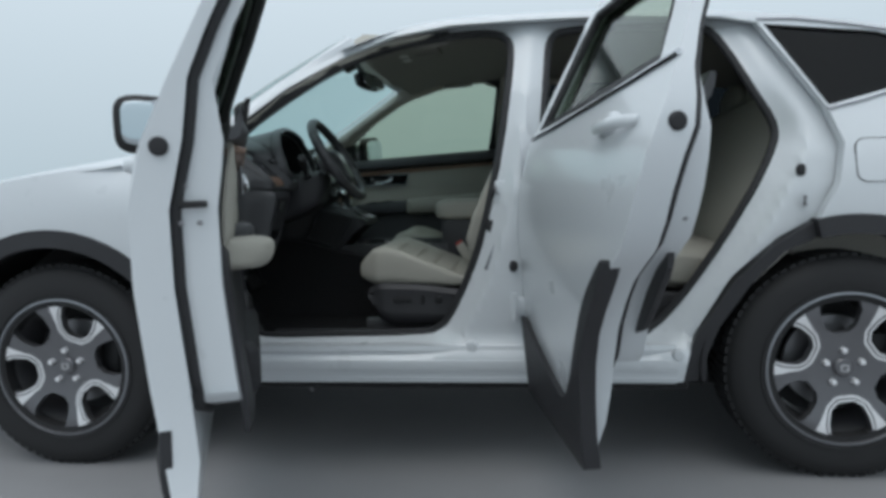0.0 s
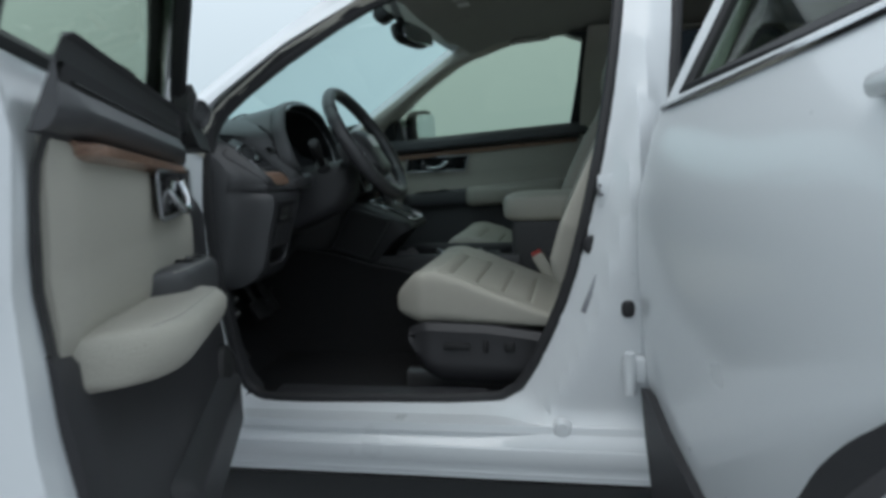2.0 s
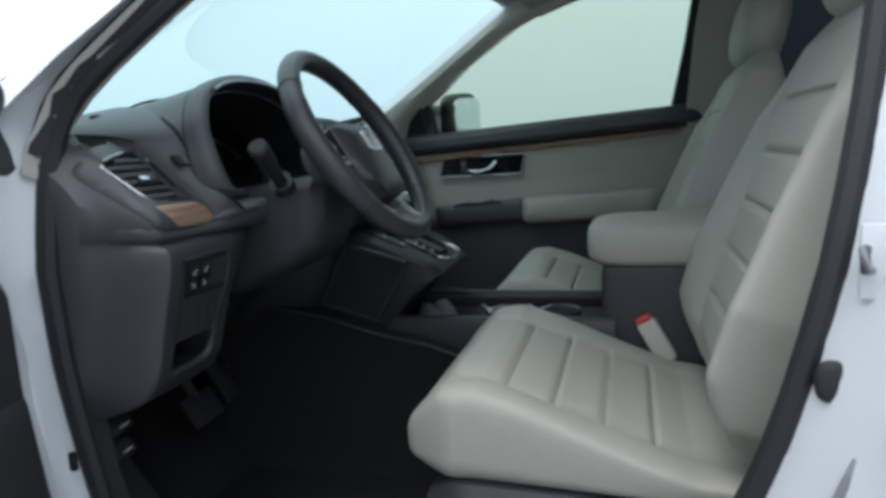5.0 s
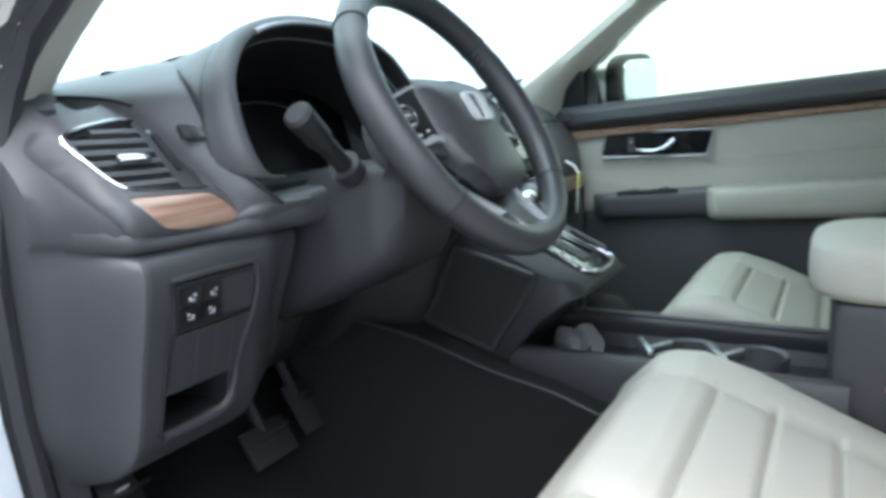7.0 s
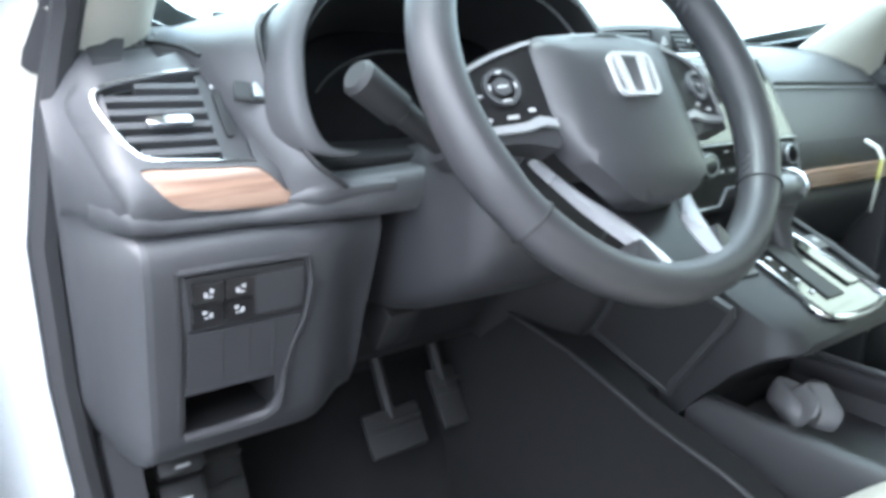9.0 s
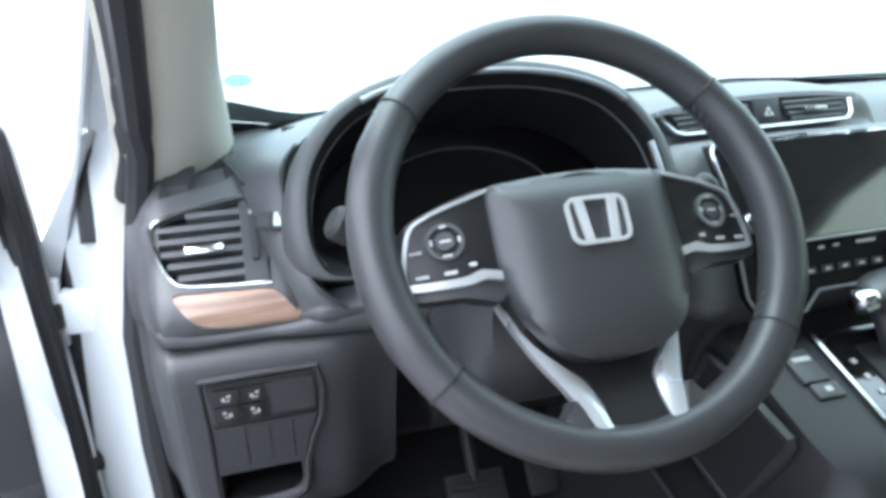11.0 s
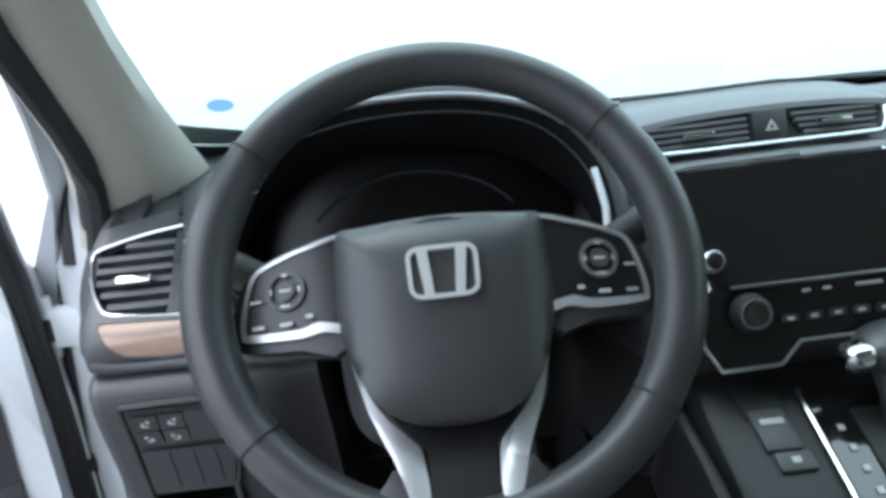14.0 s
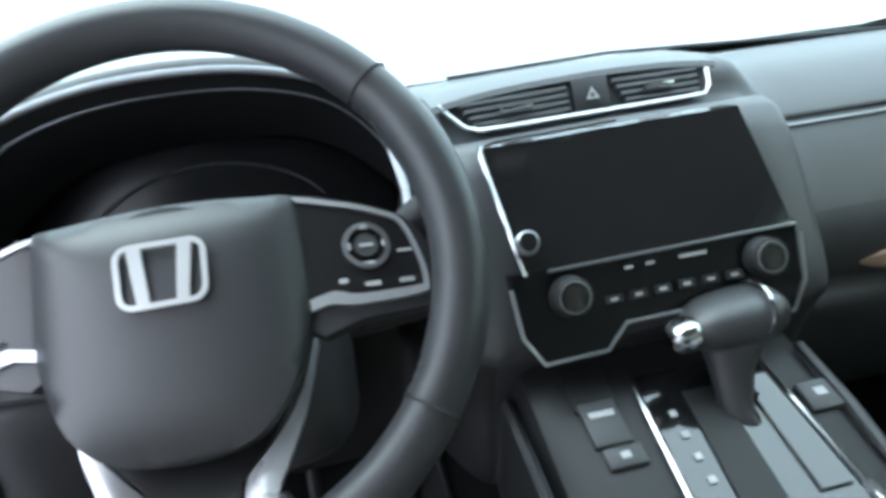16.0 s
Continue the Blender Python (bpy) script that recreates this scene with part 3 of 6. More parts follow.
    for k in range(6):
        a = radians(turned + 60 * k)
        if k % 2 != lined:
            continue
        for wide, gap in ((0.0065, 0.0010), (0.0085, 0.0130)):
            inner = turn([(x * 1.0, y) for x, y in inset(hole, -gap)], a)
            outer = turn(inset(hole, -gap - wide), a)
            band = [p for p in range(len(inner)) if math.hypot(*inner[p]) < 0.212]
            # machined line round the hub side of the opening
            bm = bmesh.new()
            n = len(inner)
            vs = {i: (bm.verts.new(face(*inner[i]) + lift), bm.verts.new(face(*outer[i]) + lift)) for i in range(n)}
            for i in range(n):
                j = (i + 1) % n
                if i in band or j in band:
                    bm.faces.new((vs[i][0], vs[j][0], vs[j][1], vs[i][1]))
            bmesh.ops.delete(bm, geom=[v for v in bm.verts if not v.link_faces], context="VERTS")
            part("machined_line", bm, BRIGHT, wheel, "bright machined line")
        for sg in (-1, 1):
            tri = turn([(0.140, sg * 0.0740), (0.190, sg * 0.0790), (0.210, sg * 0.073), (0.2315, sg * 0.052), (0.2280, sg * 0.076), (0.2085, sg * 0.119), (0.178, sg * 0.099)], a)
            part("machined_facet", sheet(tri, [], lambda u, v: face(u, v) + lift * 1.2, m.to_3x3() @ Vector((0, 0, -0.002)), 0.05), BRIGHT, wheel, "bright machined facet")
    part("machined_edge", lathe([(0.2425, T + 0.0075), (0.2485, T + 0.0065), (0.2490, T + 0.0050), (0.2425, T + 0.0050)], 72, m), SATIN, wheel, "machined rim edge")
    for k in range(5):
        a = radians(20 + 72 * k)
        lug = lathe([(0.002, 0.016), (0.009, 0.014), (0.0105, 0.0), (0.0105, -0.01)], 8, m @ Matrix.Translation((0.057 * math.cos(a), 0.057 * math.sin(a), 0.094)))
        part("lug_nut", lug, BRIGHT, wheel)
    part("centre_cap", lathe([(0.002, 0.012), (0.026, 0.010), (0.031, 0.004), (0.031, -0.01)], 24, m @ Matrix.Translation((0, 0, 0.092))), ALLOY, wheel)
    part("cap_badge", flatsheet(ring_rr(0.024, 0.020, 0.005), [ring_rr(0.019, 0.015, 0.004)], m @ Matrix.Translation((0, 0, 0.1045)), 0.002, 0.05), BRIGHT, wheel)
    return wheel


for wx in (0, 2.66):
    for sd in (-1, 1):
        make_wheel((wx, sd * 0.765, 0.3655), sd, 10 if wx == 0 else 36, 1 if wx == 0 else 0)

# ---- doors ----
FDOOR = [(0.525, 0.35), (0.51, 0.7), (0.522, 1.0), (0.530, 1.13), (0.542, 1.200), (0.600, 1.248), (0.70, 1.292), (0.814, 1.342), (1.008, 1.434), (1.205, 1.502), (1.404, 1.535), (1.60, 1.543), (1.645, 1.48), (1.642, 1.30), (1.632, 1.08), (1.622, 0.80), (1.612, 0.45), (1.60, 0.335), (1.2, 0.328), (0.8, 0.33)]
RDOOR = [(1.640, 0.310), (1.628, 0.45), (1.638, 0.8), (1.648, 1.08), (1.662, 1.40), (1.675, 1.54), (1.96, 1.54), (2.318, 1.517), (2.42, 1.486), (2.50, 1.36), (2.592, 1.19), (2.625, 1.08), (2.602, 0.96), (2.54, 0.85), (2.425, 0.77), (2.305, 0.64), (2.215, 0.47), (2.17, 0.31), (1.9, 0.305)]
FPANE = smooth([(0.70, 1.122), (0.70, 1.205), (0.83, 1.292), (1.022, 1.398), (1.212, 1.463), (1.404, 1.492), (1.555, 1.495), (1.592, 1.46), (1.585, 1.30), (1.568, 1.165), (1.2, 1.145), (0.85, 1.127)], 1, True)
RPANE = smooth([(1.705, 1.14), (1.72, 1.38), (1.735, 1.485), (1.96, 1.495), (2.29, 1.475), (2.36, 1.44), (2.44, 1.32), (2.50, 1.215), (2.1, 1.175)], 1, True)


def hinged(hx, hy, deg):
    """The turn of a door about its upright hinge line."""
    return Matrix.Translation((hx, hy, 0)) @ Matrix.Rotation(radians(-deg), 4, "Z") @ Matrix.Translation((-hx, -hy, 0))


def door_thick(z):
    """Depth of a door's outer box."""
    return interp(z, [0.3, 0.48, 1.08, 1.22], [0.028, 0.072, 0.072, 0.026])


def door_bow(x, z):
    """How far the front door's inner side draws outwards towards its hinges."""
    return -interp(z, [0.95, 1.03], [0.04 * max(0, 0.72 - x), 0.166 * max(0, 1.02 - x)])


def door_shell(outline, pane, name, label, foot, bowed=False):
    dense = smooth(outline, 2, True)
    xe = 1.585 if bowed else 9.0
    shell = part(name, sheet(dense, [pane], left, lambda x, z: Vector((0, door_thick(z), 0)), 0.05), PAINT, car, label)
    inner = [(x, max(z, foot + 0.055 * max(0, (x - xe + 0.10) / 0.10) ** 2)) for x, z in inset(dense, 0.028)]
    inner = [p for p, q in zip(inner, inner[1:] + inner[:1]) if math.dist(p, q) > 0.004]
    part("inner_frame", sheet(inner, [inset(pane, -0.008)], lambda x, z: left(x, z, door_thick(z) - 0.001), lambda x, z: Vector((0, max(0.006, interp(z, [1.05, 1.15], [0.088, 0.045]) + door_bow(x, z) if bowed else interp(z, [0.75, 1.0, 1.12, 1.25], [0.088, 0.072, 0.034, 0.018])), 0)), 0.03), PAINT, shell, "white door frame")
    part("weatherstrip", tube([left(x, z, door_thick(z) + 0.010) for x, z in inset(inner, -0.006)], 0.011, 8, True), SEAL, shell, "black rubber weatherstrip")
    part("window_channel", tube([left(x, z, 0.012) for x, z in inset(pane, 0.006)], 0.014, 6, True), SEAL, shell, "black window channel")
    part("inner_channel", tube([left(x, z, door_thick(z) + 0.03) for x, z in inset(pane, 0.004)], 0.016, 6, True), SEAL, shell, "black window channel")
    part("window_pane", sheet(inset(pane, -0.006), [], lambda x, z: left(x, z, 0.030), (0, 0.004, 0), 0.08), GLASS, shell, "green tinted glass")
    return shell


def door_lining(door, x0, x1, sill, sg=-1, switches=True, wood=True, grip=0.30, foot=(0.40, 0.385, 0.385, 0.42), deep=0.128, front=0.02, up=0.062, big=1.0, dark_end=0.45, drop=0.02, wide=1.0, soft=0.048, shape=None):
    """The inner lining of a door between x0 and x1; sg -1: the car's left side."""
    Y = lambda x, z: -half(x, z) + deep
    fl = (lambda b: b) if sg < 0 else flip_y
    L = x1 - x0
    U = lambda f: x0 + f * L
    sz = lambda x: interp(x, [U(0), U(1)], sill)
    low = lambda x: interp((x - x0) / L, [0, 0.15, 0.8, 1], foot)
    # the driver's lining: where its panel, pads and switches begin, how its ends slant
    own = shape or dict(panel=front, upper=0.0, rest=(0.42 if sg < 0 else 0.395) + 0.3 * front, pull=0.06 + front, pull_reach=0.088 if sg < 0 else 0.045, switch=front + 0.225, lower=0.0, rest_round=0.045)
    slant = (lambda x, z: x + (x - x0) / L * interp(z, [0.5, 0.75, 1.1], [-0.075, -0.055, 0.020])) if shape else (lambda x, z: x)
    bow = lambda x, z: door_bow(x, z) if shape else 0.0

    def band(name, za, zb, depth, material, label="", a=0.0, b=1.0, bulge=0.0, lip=0.02, ends=None):
        """A padded strip from za(x) to zb(x), depth(v) into the cabin."""
        rings = []
        for x in np.linspace(U(a), U(b), 30):
            z0, z1 = za(x), zb(x)
            row = [Vector((slant(x, z0), Y(x, z0) - 0.01 + bow(x, z0), z0))]
            for v in np.linspace(0, 1, 25):
                z = z0 + (z1 - z0) * v
                e = min(v, 1 - v) * abs(z1 - z0)
                ef = min((x - U(a)) / (ends or lip), (U(b) - x) / (lip if shape else ends or lip))
                r = min(1, max(0, e / lip)) ** 0.5 * min(1, max(0.0, ef) + 0.15) ** 0.5
                row.append(Vector((slant(x, z), Y(x, z) + depth(x, v) * r + bulge * math.sin(math.pi * v) * r + bow(x, z), z)))
            row.append(Vector((slant(x, z1), Y(x, z1) - 0.01 + bow(x, z1), z1)))
            rings.append(row)
        return part(name, fl(loft(rings, closed=name != "lining_base")), material, door, label)

    arm0 = lambda x: sz(x) - 0.285 - 0.01 * ((x - x0) / L)
    arm1 = lambda x: sz(x) - 0.205 + 0.012 * ((x - x0) / L)
    band("lining_base", lambda x: low(x) + 0.01, lambda x: sz(x) - 0.02, lambda x, v: 0.002, DASHLOW, "dark plastic lining", lip=0.02)
    band("upper_lining", lambda x: sz(x) - up, lambda x: sz(x) + 0.004, lambda x, v: soft - (0.085 * v ** 1.4 if shape else 0.6 * soft * v), DASH, "dark grey soft upper lining", own["upper"], 1.0, lip=0.02, ends=0.14)
    if shape:
        part("seam", fl(tube([(slant(x, sz(x) - 0.032), Y(x, sz(x) - 0.032) + soft * 0.70 - 0.022 + bow(x, 1.1), sz(x) - 0.032) for x in np.linspace(U(0.16), U(0.97), 14)], 0.0016, 5)), SEAL, door)
    if wood:
        band("wood_strip", lambda x: sz(x) - up - (0.022 if sg < 0 else 0.030 - 0.010 * (x - x0) / L), lambda x: sz(x) - up - 0.001, lambda x, v: 0.030, WOOD, "brown wood-grain strip", own["upper"] + 0.075 if shape else front, 0.93, lip=0.006)
    band("lining_panel", lambda x: sz(x) - 0.30, lambda x: sz(x) - up - 0.002, lambda x, v: 0.012, BEIGE, "ivory leather lining panel", own["panel"], 0.98, bulge=0.012, lip=0.03)
    band("lower_lining", low, lambda x: sz(x) - 0.285, lambda x, v: 0.012, DASHLOW, "dark plastic lower lining", 0, 1, lip=0.02)
    band("map_pocket", lambda x: low(x) + 0.02, lambda x: min(low(x) + 0.17, sz(x) - 0.38), lambda x, v: 0.05 * (0.6 + 0.4 * v), DASHLOW, "dark plastic map pocket", 0.12, 0.75, lip=0.03)
    # armrest: a dark grip in front, an ivory pad behind
    def cushion(name, a, b, reach, z0, z1, material, label, ra, rb):
        """A rounded pad on the lining; ra and rb round its ends."""
        rings, seam = [], []
        for x in np.concatenate([np.linspace(U(a), U(a) + ra, 9), np.linspace(U(a) + ra, U(b) - rb, 14)[1:-1], np.linspace(U(b) - rb, U(b), 9)]):
            e = 1.0
            if x < U(a) + ra:
                e = math.sqrt(max(0, 1 - ((U(a) + ra - x) / ra) ** 2))
            if x > U(b) - rb:
                e = math.sqrt(max(0, 1 - ((x - U(b) + rb) / rb) ** 2))
            D = 0.004 + reach * e
            t, u = z1(x) - 0.010 * (1 - e), z0(x) + 0.020 * (1 - e)
            y = Y(x, t)
            sec = [(-0.01, t - 0.002), (D * 0.4, t + 0.001), (D * 0.75, t), (D * 0.93, t - 0.006), (D, t - 0.018), (D * 0.99, (t + u) / 2), (D * 0.93, u + 0.020), (D * 0.80, u + 0.006), (D * 0.55, u), (-0.01, u - 0.004)]
            rings.append([Vector((x, y + d, z)) for d, z in smooth(sec, 2)])
            seam.append((x, y + D * 0.86, t - 0.0022))
        ob = part(name, fl(loft(rings)), material, door, label, 70)
        part("seam", fl(tube(seam[3:-3], 0.0009, 5)), LINER, ob)

    if sg > 0:
        part("panel_crease", fl(tube([(x, Y(x, sz(x) - 0.170) + 0.0235, sz(x) - 0.170) for x in np.linspace(U(0.06), U(0.95), 16)], 0.0016, 5)), LINER, door)
    cushion("armrest", own["rest"], 0.93, 0.105, lambda x: arm0(x) - 0.035 - own["lower"], lambda x: arm1(x) + 0.010 - drop - own["lower"], BEIGE, "ivory leather armrest", own["rest_round"], 0.13)
    cushion("pull_grip", own["pull"], dark_end, own["pull_reach"], lambda x: arm0(x) + 0.020 - drop, lambda x: arm1(x) + (0.022 if sg < 0 else 0.004) - 0.9 * drop, DASH, "dark plastic grip", 0.05, 0.06)
    # lock handle in its bright surround
    hz = sz(U(grip)) - up - (0.056 if big == 1 else 0.050)
    hx = U(grip)
    M = Matrix(((1, 0, 0, hx), (0, 0, 1, Y(hx, hz) + 0.026), (0, 1, 0, hz), (0, 0, 0, 1)))
    skew = lambda pts: [(u + (0.05 if shape else 0.25) * w, w) for u, w in pts]
    o = skew(ring_rr(0.20 * big * wide, 0.070 * (big if not shape else 1.04), 0.012))
    part("handle_surround", fl(tube([M @ Vector((u, w, 0.006)) for u, w in inset(o, 0.002)], 0.0026, 8, True)), SATIN, door, "bright handle surround")
    part("lock_switch", fl(flatsheet(ring_rr(0.018, 0.042 * big, 0.003, at=(-0.062 * big, 0.0)), [], M, 0.009)), DASHLOW, door)
    part("lock_mark", fl(flatsheet(ring_rr(0.006, 0.005, 0.001, at=(-0.062 * big, 0.008)), [], M, 0.0096)), WHITEMARK, door)
    part("handle_recess", fl(flatsheet(inset(o, 0.006), [], M, 0.004)), PIANO, door, "black handle recess")
    hook = ((0.046, 0.006, 0.004), (0.038, -0.012, 0.012), (0.012, -0.026, 0.018), (-0.014, -0.023, 0.018), (-0.032, -0.008, 0.014), (-0.036, 0.016, 0.006)) if shape else ((-0.055, -0.012, 0.004), (-0.035, -0.016, 0.016), (0.0, -0.018, 0.018), (0.03, -0.008, 0.016), (0.05, 0.012, 0.010))
    part("inner_handle", fl(tube(smooth([(hx + a, Y(hx, hz) + 0.026 + d, hz + b) for a, b, d in hook], 3), [(0.0042 + 0.003 * k / (3 * len(hook) - 3)) * big for k in range(3 * len(hook) - 2)], 10)), CHROME, door, "chrome inner handle")
    if switches:
        for k in range(4):
            x = U(own["switch"] - 0.045 + 0.088 * (k // 2))
            z = arm1(x) + (0.026 if sg < 0 else 0.008) - 0.9 * drop
            part("window_switch", fl(rbox((0.030, 0.016, 0.006), (x, Y(x, z) + 0.018 + 0.021 * (k % 2), z - 0.001), (0, -6, 0), 0.003)), PIANO, door)
            part("switch_mark", fl(rbox((0.008, 0.003, 0.001), (x, Y(x, z) + 0.018 + 0.021 * (k % 2), z + 0.0032), (0, -6, 0), 0)), WHITEMARK, door)
        part("switch_panel", fl(rbox((0.16, 0.046, 0.008), (U(own["switch"]), Y(U(own["switch"]), 0.9) + 0.029, arm1(U(own["switch"])) + (0.020 if sg < 0 else 0.002) - 0.9 * drop), (0, -3, 0), 0.003)), MATTEBLACK, door)
    # loudspeaker grille low at the front
    x, z = U(0.13), low(U(0.13)) + 0.13
    part("speaker_grille", fl(lathe([(0.002, 0.02), (0.06, 0.016), (0.078, 0.004), (0.08, -0.01)], 32, Matrix.Translation((x, Y(x, z) + 0.012, z)) @ pose(0, 0, 0, -90, 0, 0))), MATTEBLACK, door)


front_door = door_shell(FDOOR, FPANE, "front_door", "open white front door with ivory and dark lining", 0.505, True)
door_lining(front_door, 0.575, 1.575, (1.108, 1.16), grip=0.525, deep=0.162, front=0.13, up=0.076, big=1.22, dark_end=0.64, drop=0.071, soft=0.034, foot=(0.48, 0.44, 0.44, 0.46),
            shape=dict(panel=0.295, upper=0.02, rest=0.485, pull=0.295, pull_reach=0.062, switch=0.425, lower=0.016, rest_round=0.09))
rear_door = door_shell(RDOOR, RPANE, "rear_door", "open white rear door with black lower cladding", 0.53)
door_lining(rear_door, 1.70, 2.47, (1.135, 1.195), switches=False, foot=(0.44, 0.46, 0.64, 0.80), deep=0.138)

# wide rubber along the front door's leading edge
lead = smooth([(0.516, 0.46), (0.512, 0.7), (0.523, 1.0), (0.531, 1.13), (0.544, 1.199), (0.602, 1.247), (0.70, 1.291)], 3)
part("edge_rubber", loft([[left(x, z, 0.030), left(x + dx * 0.1, z, door_thick(z) + 0.014), left(x + dx, z - 0.3 * dx, door_thick(z) + 0.012), left(x + dx, z - 0.3 * dx, 0.030)] for (x, z), dx in zip(lead, np.linspace(0.024, 0.048, len(lead)))]), SEAL, front_door, "black rubber door edge")

# outer handles, cladding, plugs and latches
for door, hx, hz in ((front_door, 1.47, 1.035), (rear_door, 2.44, 1.095)):
    part("handle_cup", blob((0.11, 0.03, 0.07), left(hx - 0.06, hz, 0.004), 2.4), PAINT, door)
    part("outer_handle", tube([left(hx + dx, hz + 0.03 * (dx + 0.1), dy) for dx, dy in ((-0.11, 0.0), (-0.095, -0.020), (-0.04, -0.030), (0.03, -0.028), (0.07, -0.016), (0.085, 0.0))], [0.010, 0.013, 0.014, 0.014, 0.013, 0.010], 10, flat=0.7), PAINT, door, "white door handle")
part("lower_cladding", sheet([(0.55, 0.325), (0.54, 0.50), (1.616, 0.52), (1.612, 0.40), (1.606, 0.285), (1.2, 0.280), (0.7, 0.29)], [], lambda x, z: left(x, z, -0.016 + 0.3 * max(0, z - 0.46)), (0, 0.022, 0), 0.04), CLAD, front_door, "black plastic cladding")
part("lower_cladding", sheet(smooth([(1.635, 0.545), (1.75, 0.50), (1.90, 0.44), (2.02, 0.40), (2.085, 0.42), (2.15, 0.48), (2.215, 0.565), (2.278, 0.646), (2.317, 0.695), (2.374, 0.749), (2.423, 0.786), (2.475, 0.825), (2.48, 0.805), (2.435, 0.755), (2.315, 0.63), (2.235, 0.465), (2.20, 0.262), (2.10, 0.250), (1.9, 0.268), (1.65, 0.30)], 2, True), [],
     lambda x, z: left(x, z, -0.018 - 0.012 * max(0, min(1, (0.40 - z) / 0.1))), (0, 0.040, 0), 0.04), CLAD, rear_door, "black plastic cladding with the wheel-arch flare")
part("belt_strip", tube([left(x, z, -0.003) for x, z in ((1.66, 1.118), (1.9, 1.138), (2.2, 1.168), (2.48, 1.202), (2.585, 1.216))], 0.007, 6), CHROME, rear_door, "bright belt strip")
part("belt_strip", tube([left(x, z, -0.003) for x, z in ((0.72, 1.135), (1.0, 1.135), (1.3, 1.14), (1.62, 1.150))], 0.007, 6), CHROME, front_door, "bright belt strip")


def end_face(door, x, z, dz_latch, lean):
    """Plug, latch slot and screws on a door's rear end."""
    y = -half(x, z)
    part("plug", lathe([(0.001, 0.006), (0.014, 0.005), (0.018, 0.0), (0.018, -0.008)], 20, Matrix.Translation((x + 0.004, y + 0.036, z)) @ pose(0, 0, 0, 0, 90, 0)), SEAL, door, "black rubber plug")
    zl = z - dz_latch
    xl = x + lean * dz_latch - 0.024
    yl = -half(x, zl) + 0.112
    part("latch_slot", rbox((0.012, 0.056, 0.014), (xl + 0.004, yl, zl), r=0.004), MATTEBLACK, door, "black latch slot")
    for dy, dz in ((-0.012, 0.036), (-0.022, -0.036), (0.012, -0.036)):
        part("screw", lathe([(0.001, 0.004), (0.005, 0.003), (0.006, 0.0)], 8, Matrix.Translation((xl + 0.002, yl + dy, zl + dz)) @ pose(0, 0, 0, 0, 90, 0)), STEEL, door)


end_face(front_door, 1.632, 1.07, 0.11, 0.0)
end_face(rear_door, 2.622, 1.088, 0.143, -0.38)

# door mirror on the front door, sail panel with its loudspeaker
def door_mirror(parent, sg):
    fl = (lambda b: b) if sg < 0 else flip_y
    warp = lambda p: (p.x, p.y, p.z * (1 + 0.5 * (-p.y)) - 0.03 * p.y)
    oy = 0.0 if sg < 0 else -0.075
    part("mirror_housing", fl(blob((0.13, 0.24 - 0.7 * oy, 0.165), (0.705, -0.955 + 0.1 * oy, 1.185), 3.2, (0, 0, 6), warp=warp)), PAINT, parent, "white door mirror housing")
    part("mirror_trim", fl(blob((0.06, 0.246 - 0.8 * oy, 0.172), (0.757, -0.958 + 0.1 * oy, 1.184), 4.0, (0, 0, 6), warp=warp)), MATTEBLACK, parent)
    part("mirror_pane", fl(blob((0.012, 0.200 - 0.7 * oy, 0.128), (0.787, -0.956 + 0.1 * oy, 1.186), 5.0, (0, 0, 8), warp=warp)), MIRROR, parent, "mirror glass")
    part("mirror_foot", fl(rbox((0.08, 0.06 - oy, 0.04), (0.70, -0.870 + 0.5 * oy, 1.135), (0, 0, 0), 0.012)), MATTEBLACK, parent)
    sail = smooth([(0.570, 1.085), (0.572, 1.17), (0.600, 1.198), (0.65, 1.214), (0.700, 1.220), (0.714, 1.19), (0.716, 1.15), (0.712, 1.095), (0.65, 1.085)], 3, True)
    part("sail_panel", fl(sheet(sail, [], lambda x, z: left(x, z, 0.060), lambda x, z: Vector((0, door_thick(z) + interp(z, [1.05, 1.15], [0.088, 0.045]) - 0.052, 0)), 0.03)), MATTEBLACK, parent, "black corner panel with a small loudspeaker")
    part("tweeter", fl(lathe([(0.001, 0.004), (0.018, 0.006), (0.022, 0.002), (0.027, 0.010), (0.031, 0.006), (0.033, -0.02)], 28, Matrix.Translation((0.618, -half(0.618, 1.165) + 0.104, 1.165)) @ pose(0, 0, 0, 0, 0, -32) @ pose(0, 0, 0, -90, 0, 0))), DASH, parent, "round loudspeaker")


door_mirror(front_door, -1)
front_door.matrix_basis = hinged(0.530, -0.885, 68.3)
rear_door.matrix_basis = hinged(1.648, -0.905, 78.0)

# right front door: lining, mirror
right_lining = part("front_door", flip_y(sheet(inset(smooth(FDOOR, 2, True), 0.03), [FWIN], lambda x, z: left(x, z, 0.05), (0, 0.075, 0), 0.06)), MATTEBLACK, car, "closed front door with ivory and wood lining")
door_lining(right_lining, 0.62, 1.575, (1.116, 1.166), sg=1, grip=0.267, drop=0.048, wide=1.42)
door_mirror(right_lining, 1)
rear_lining = part("rear_door", flip_y(sheet(inset(smooth(RDOOR, 2, True), 0.03), [RWIN], lambda x, z: left(x, z, 0.05), (0, 0.075, 0), 0.06)), BEIGEPLASTIC, car, "closed rear door with ivory lining")
door_lining(rear_lining, 1.69, 2.40, (1.15, 1.185), sg=1, switches=False)

# hinges, check straps, striker, plugs and bolts on the pillars
def jm(x, z, d=0.0):
    return Vector((x, jamb(x, z) + d, z))


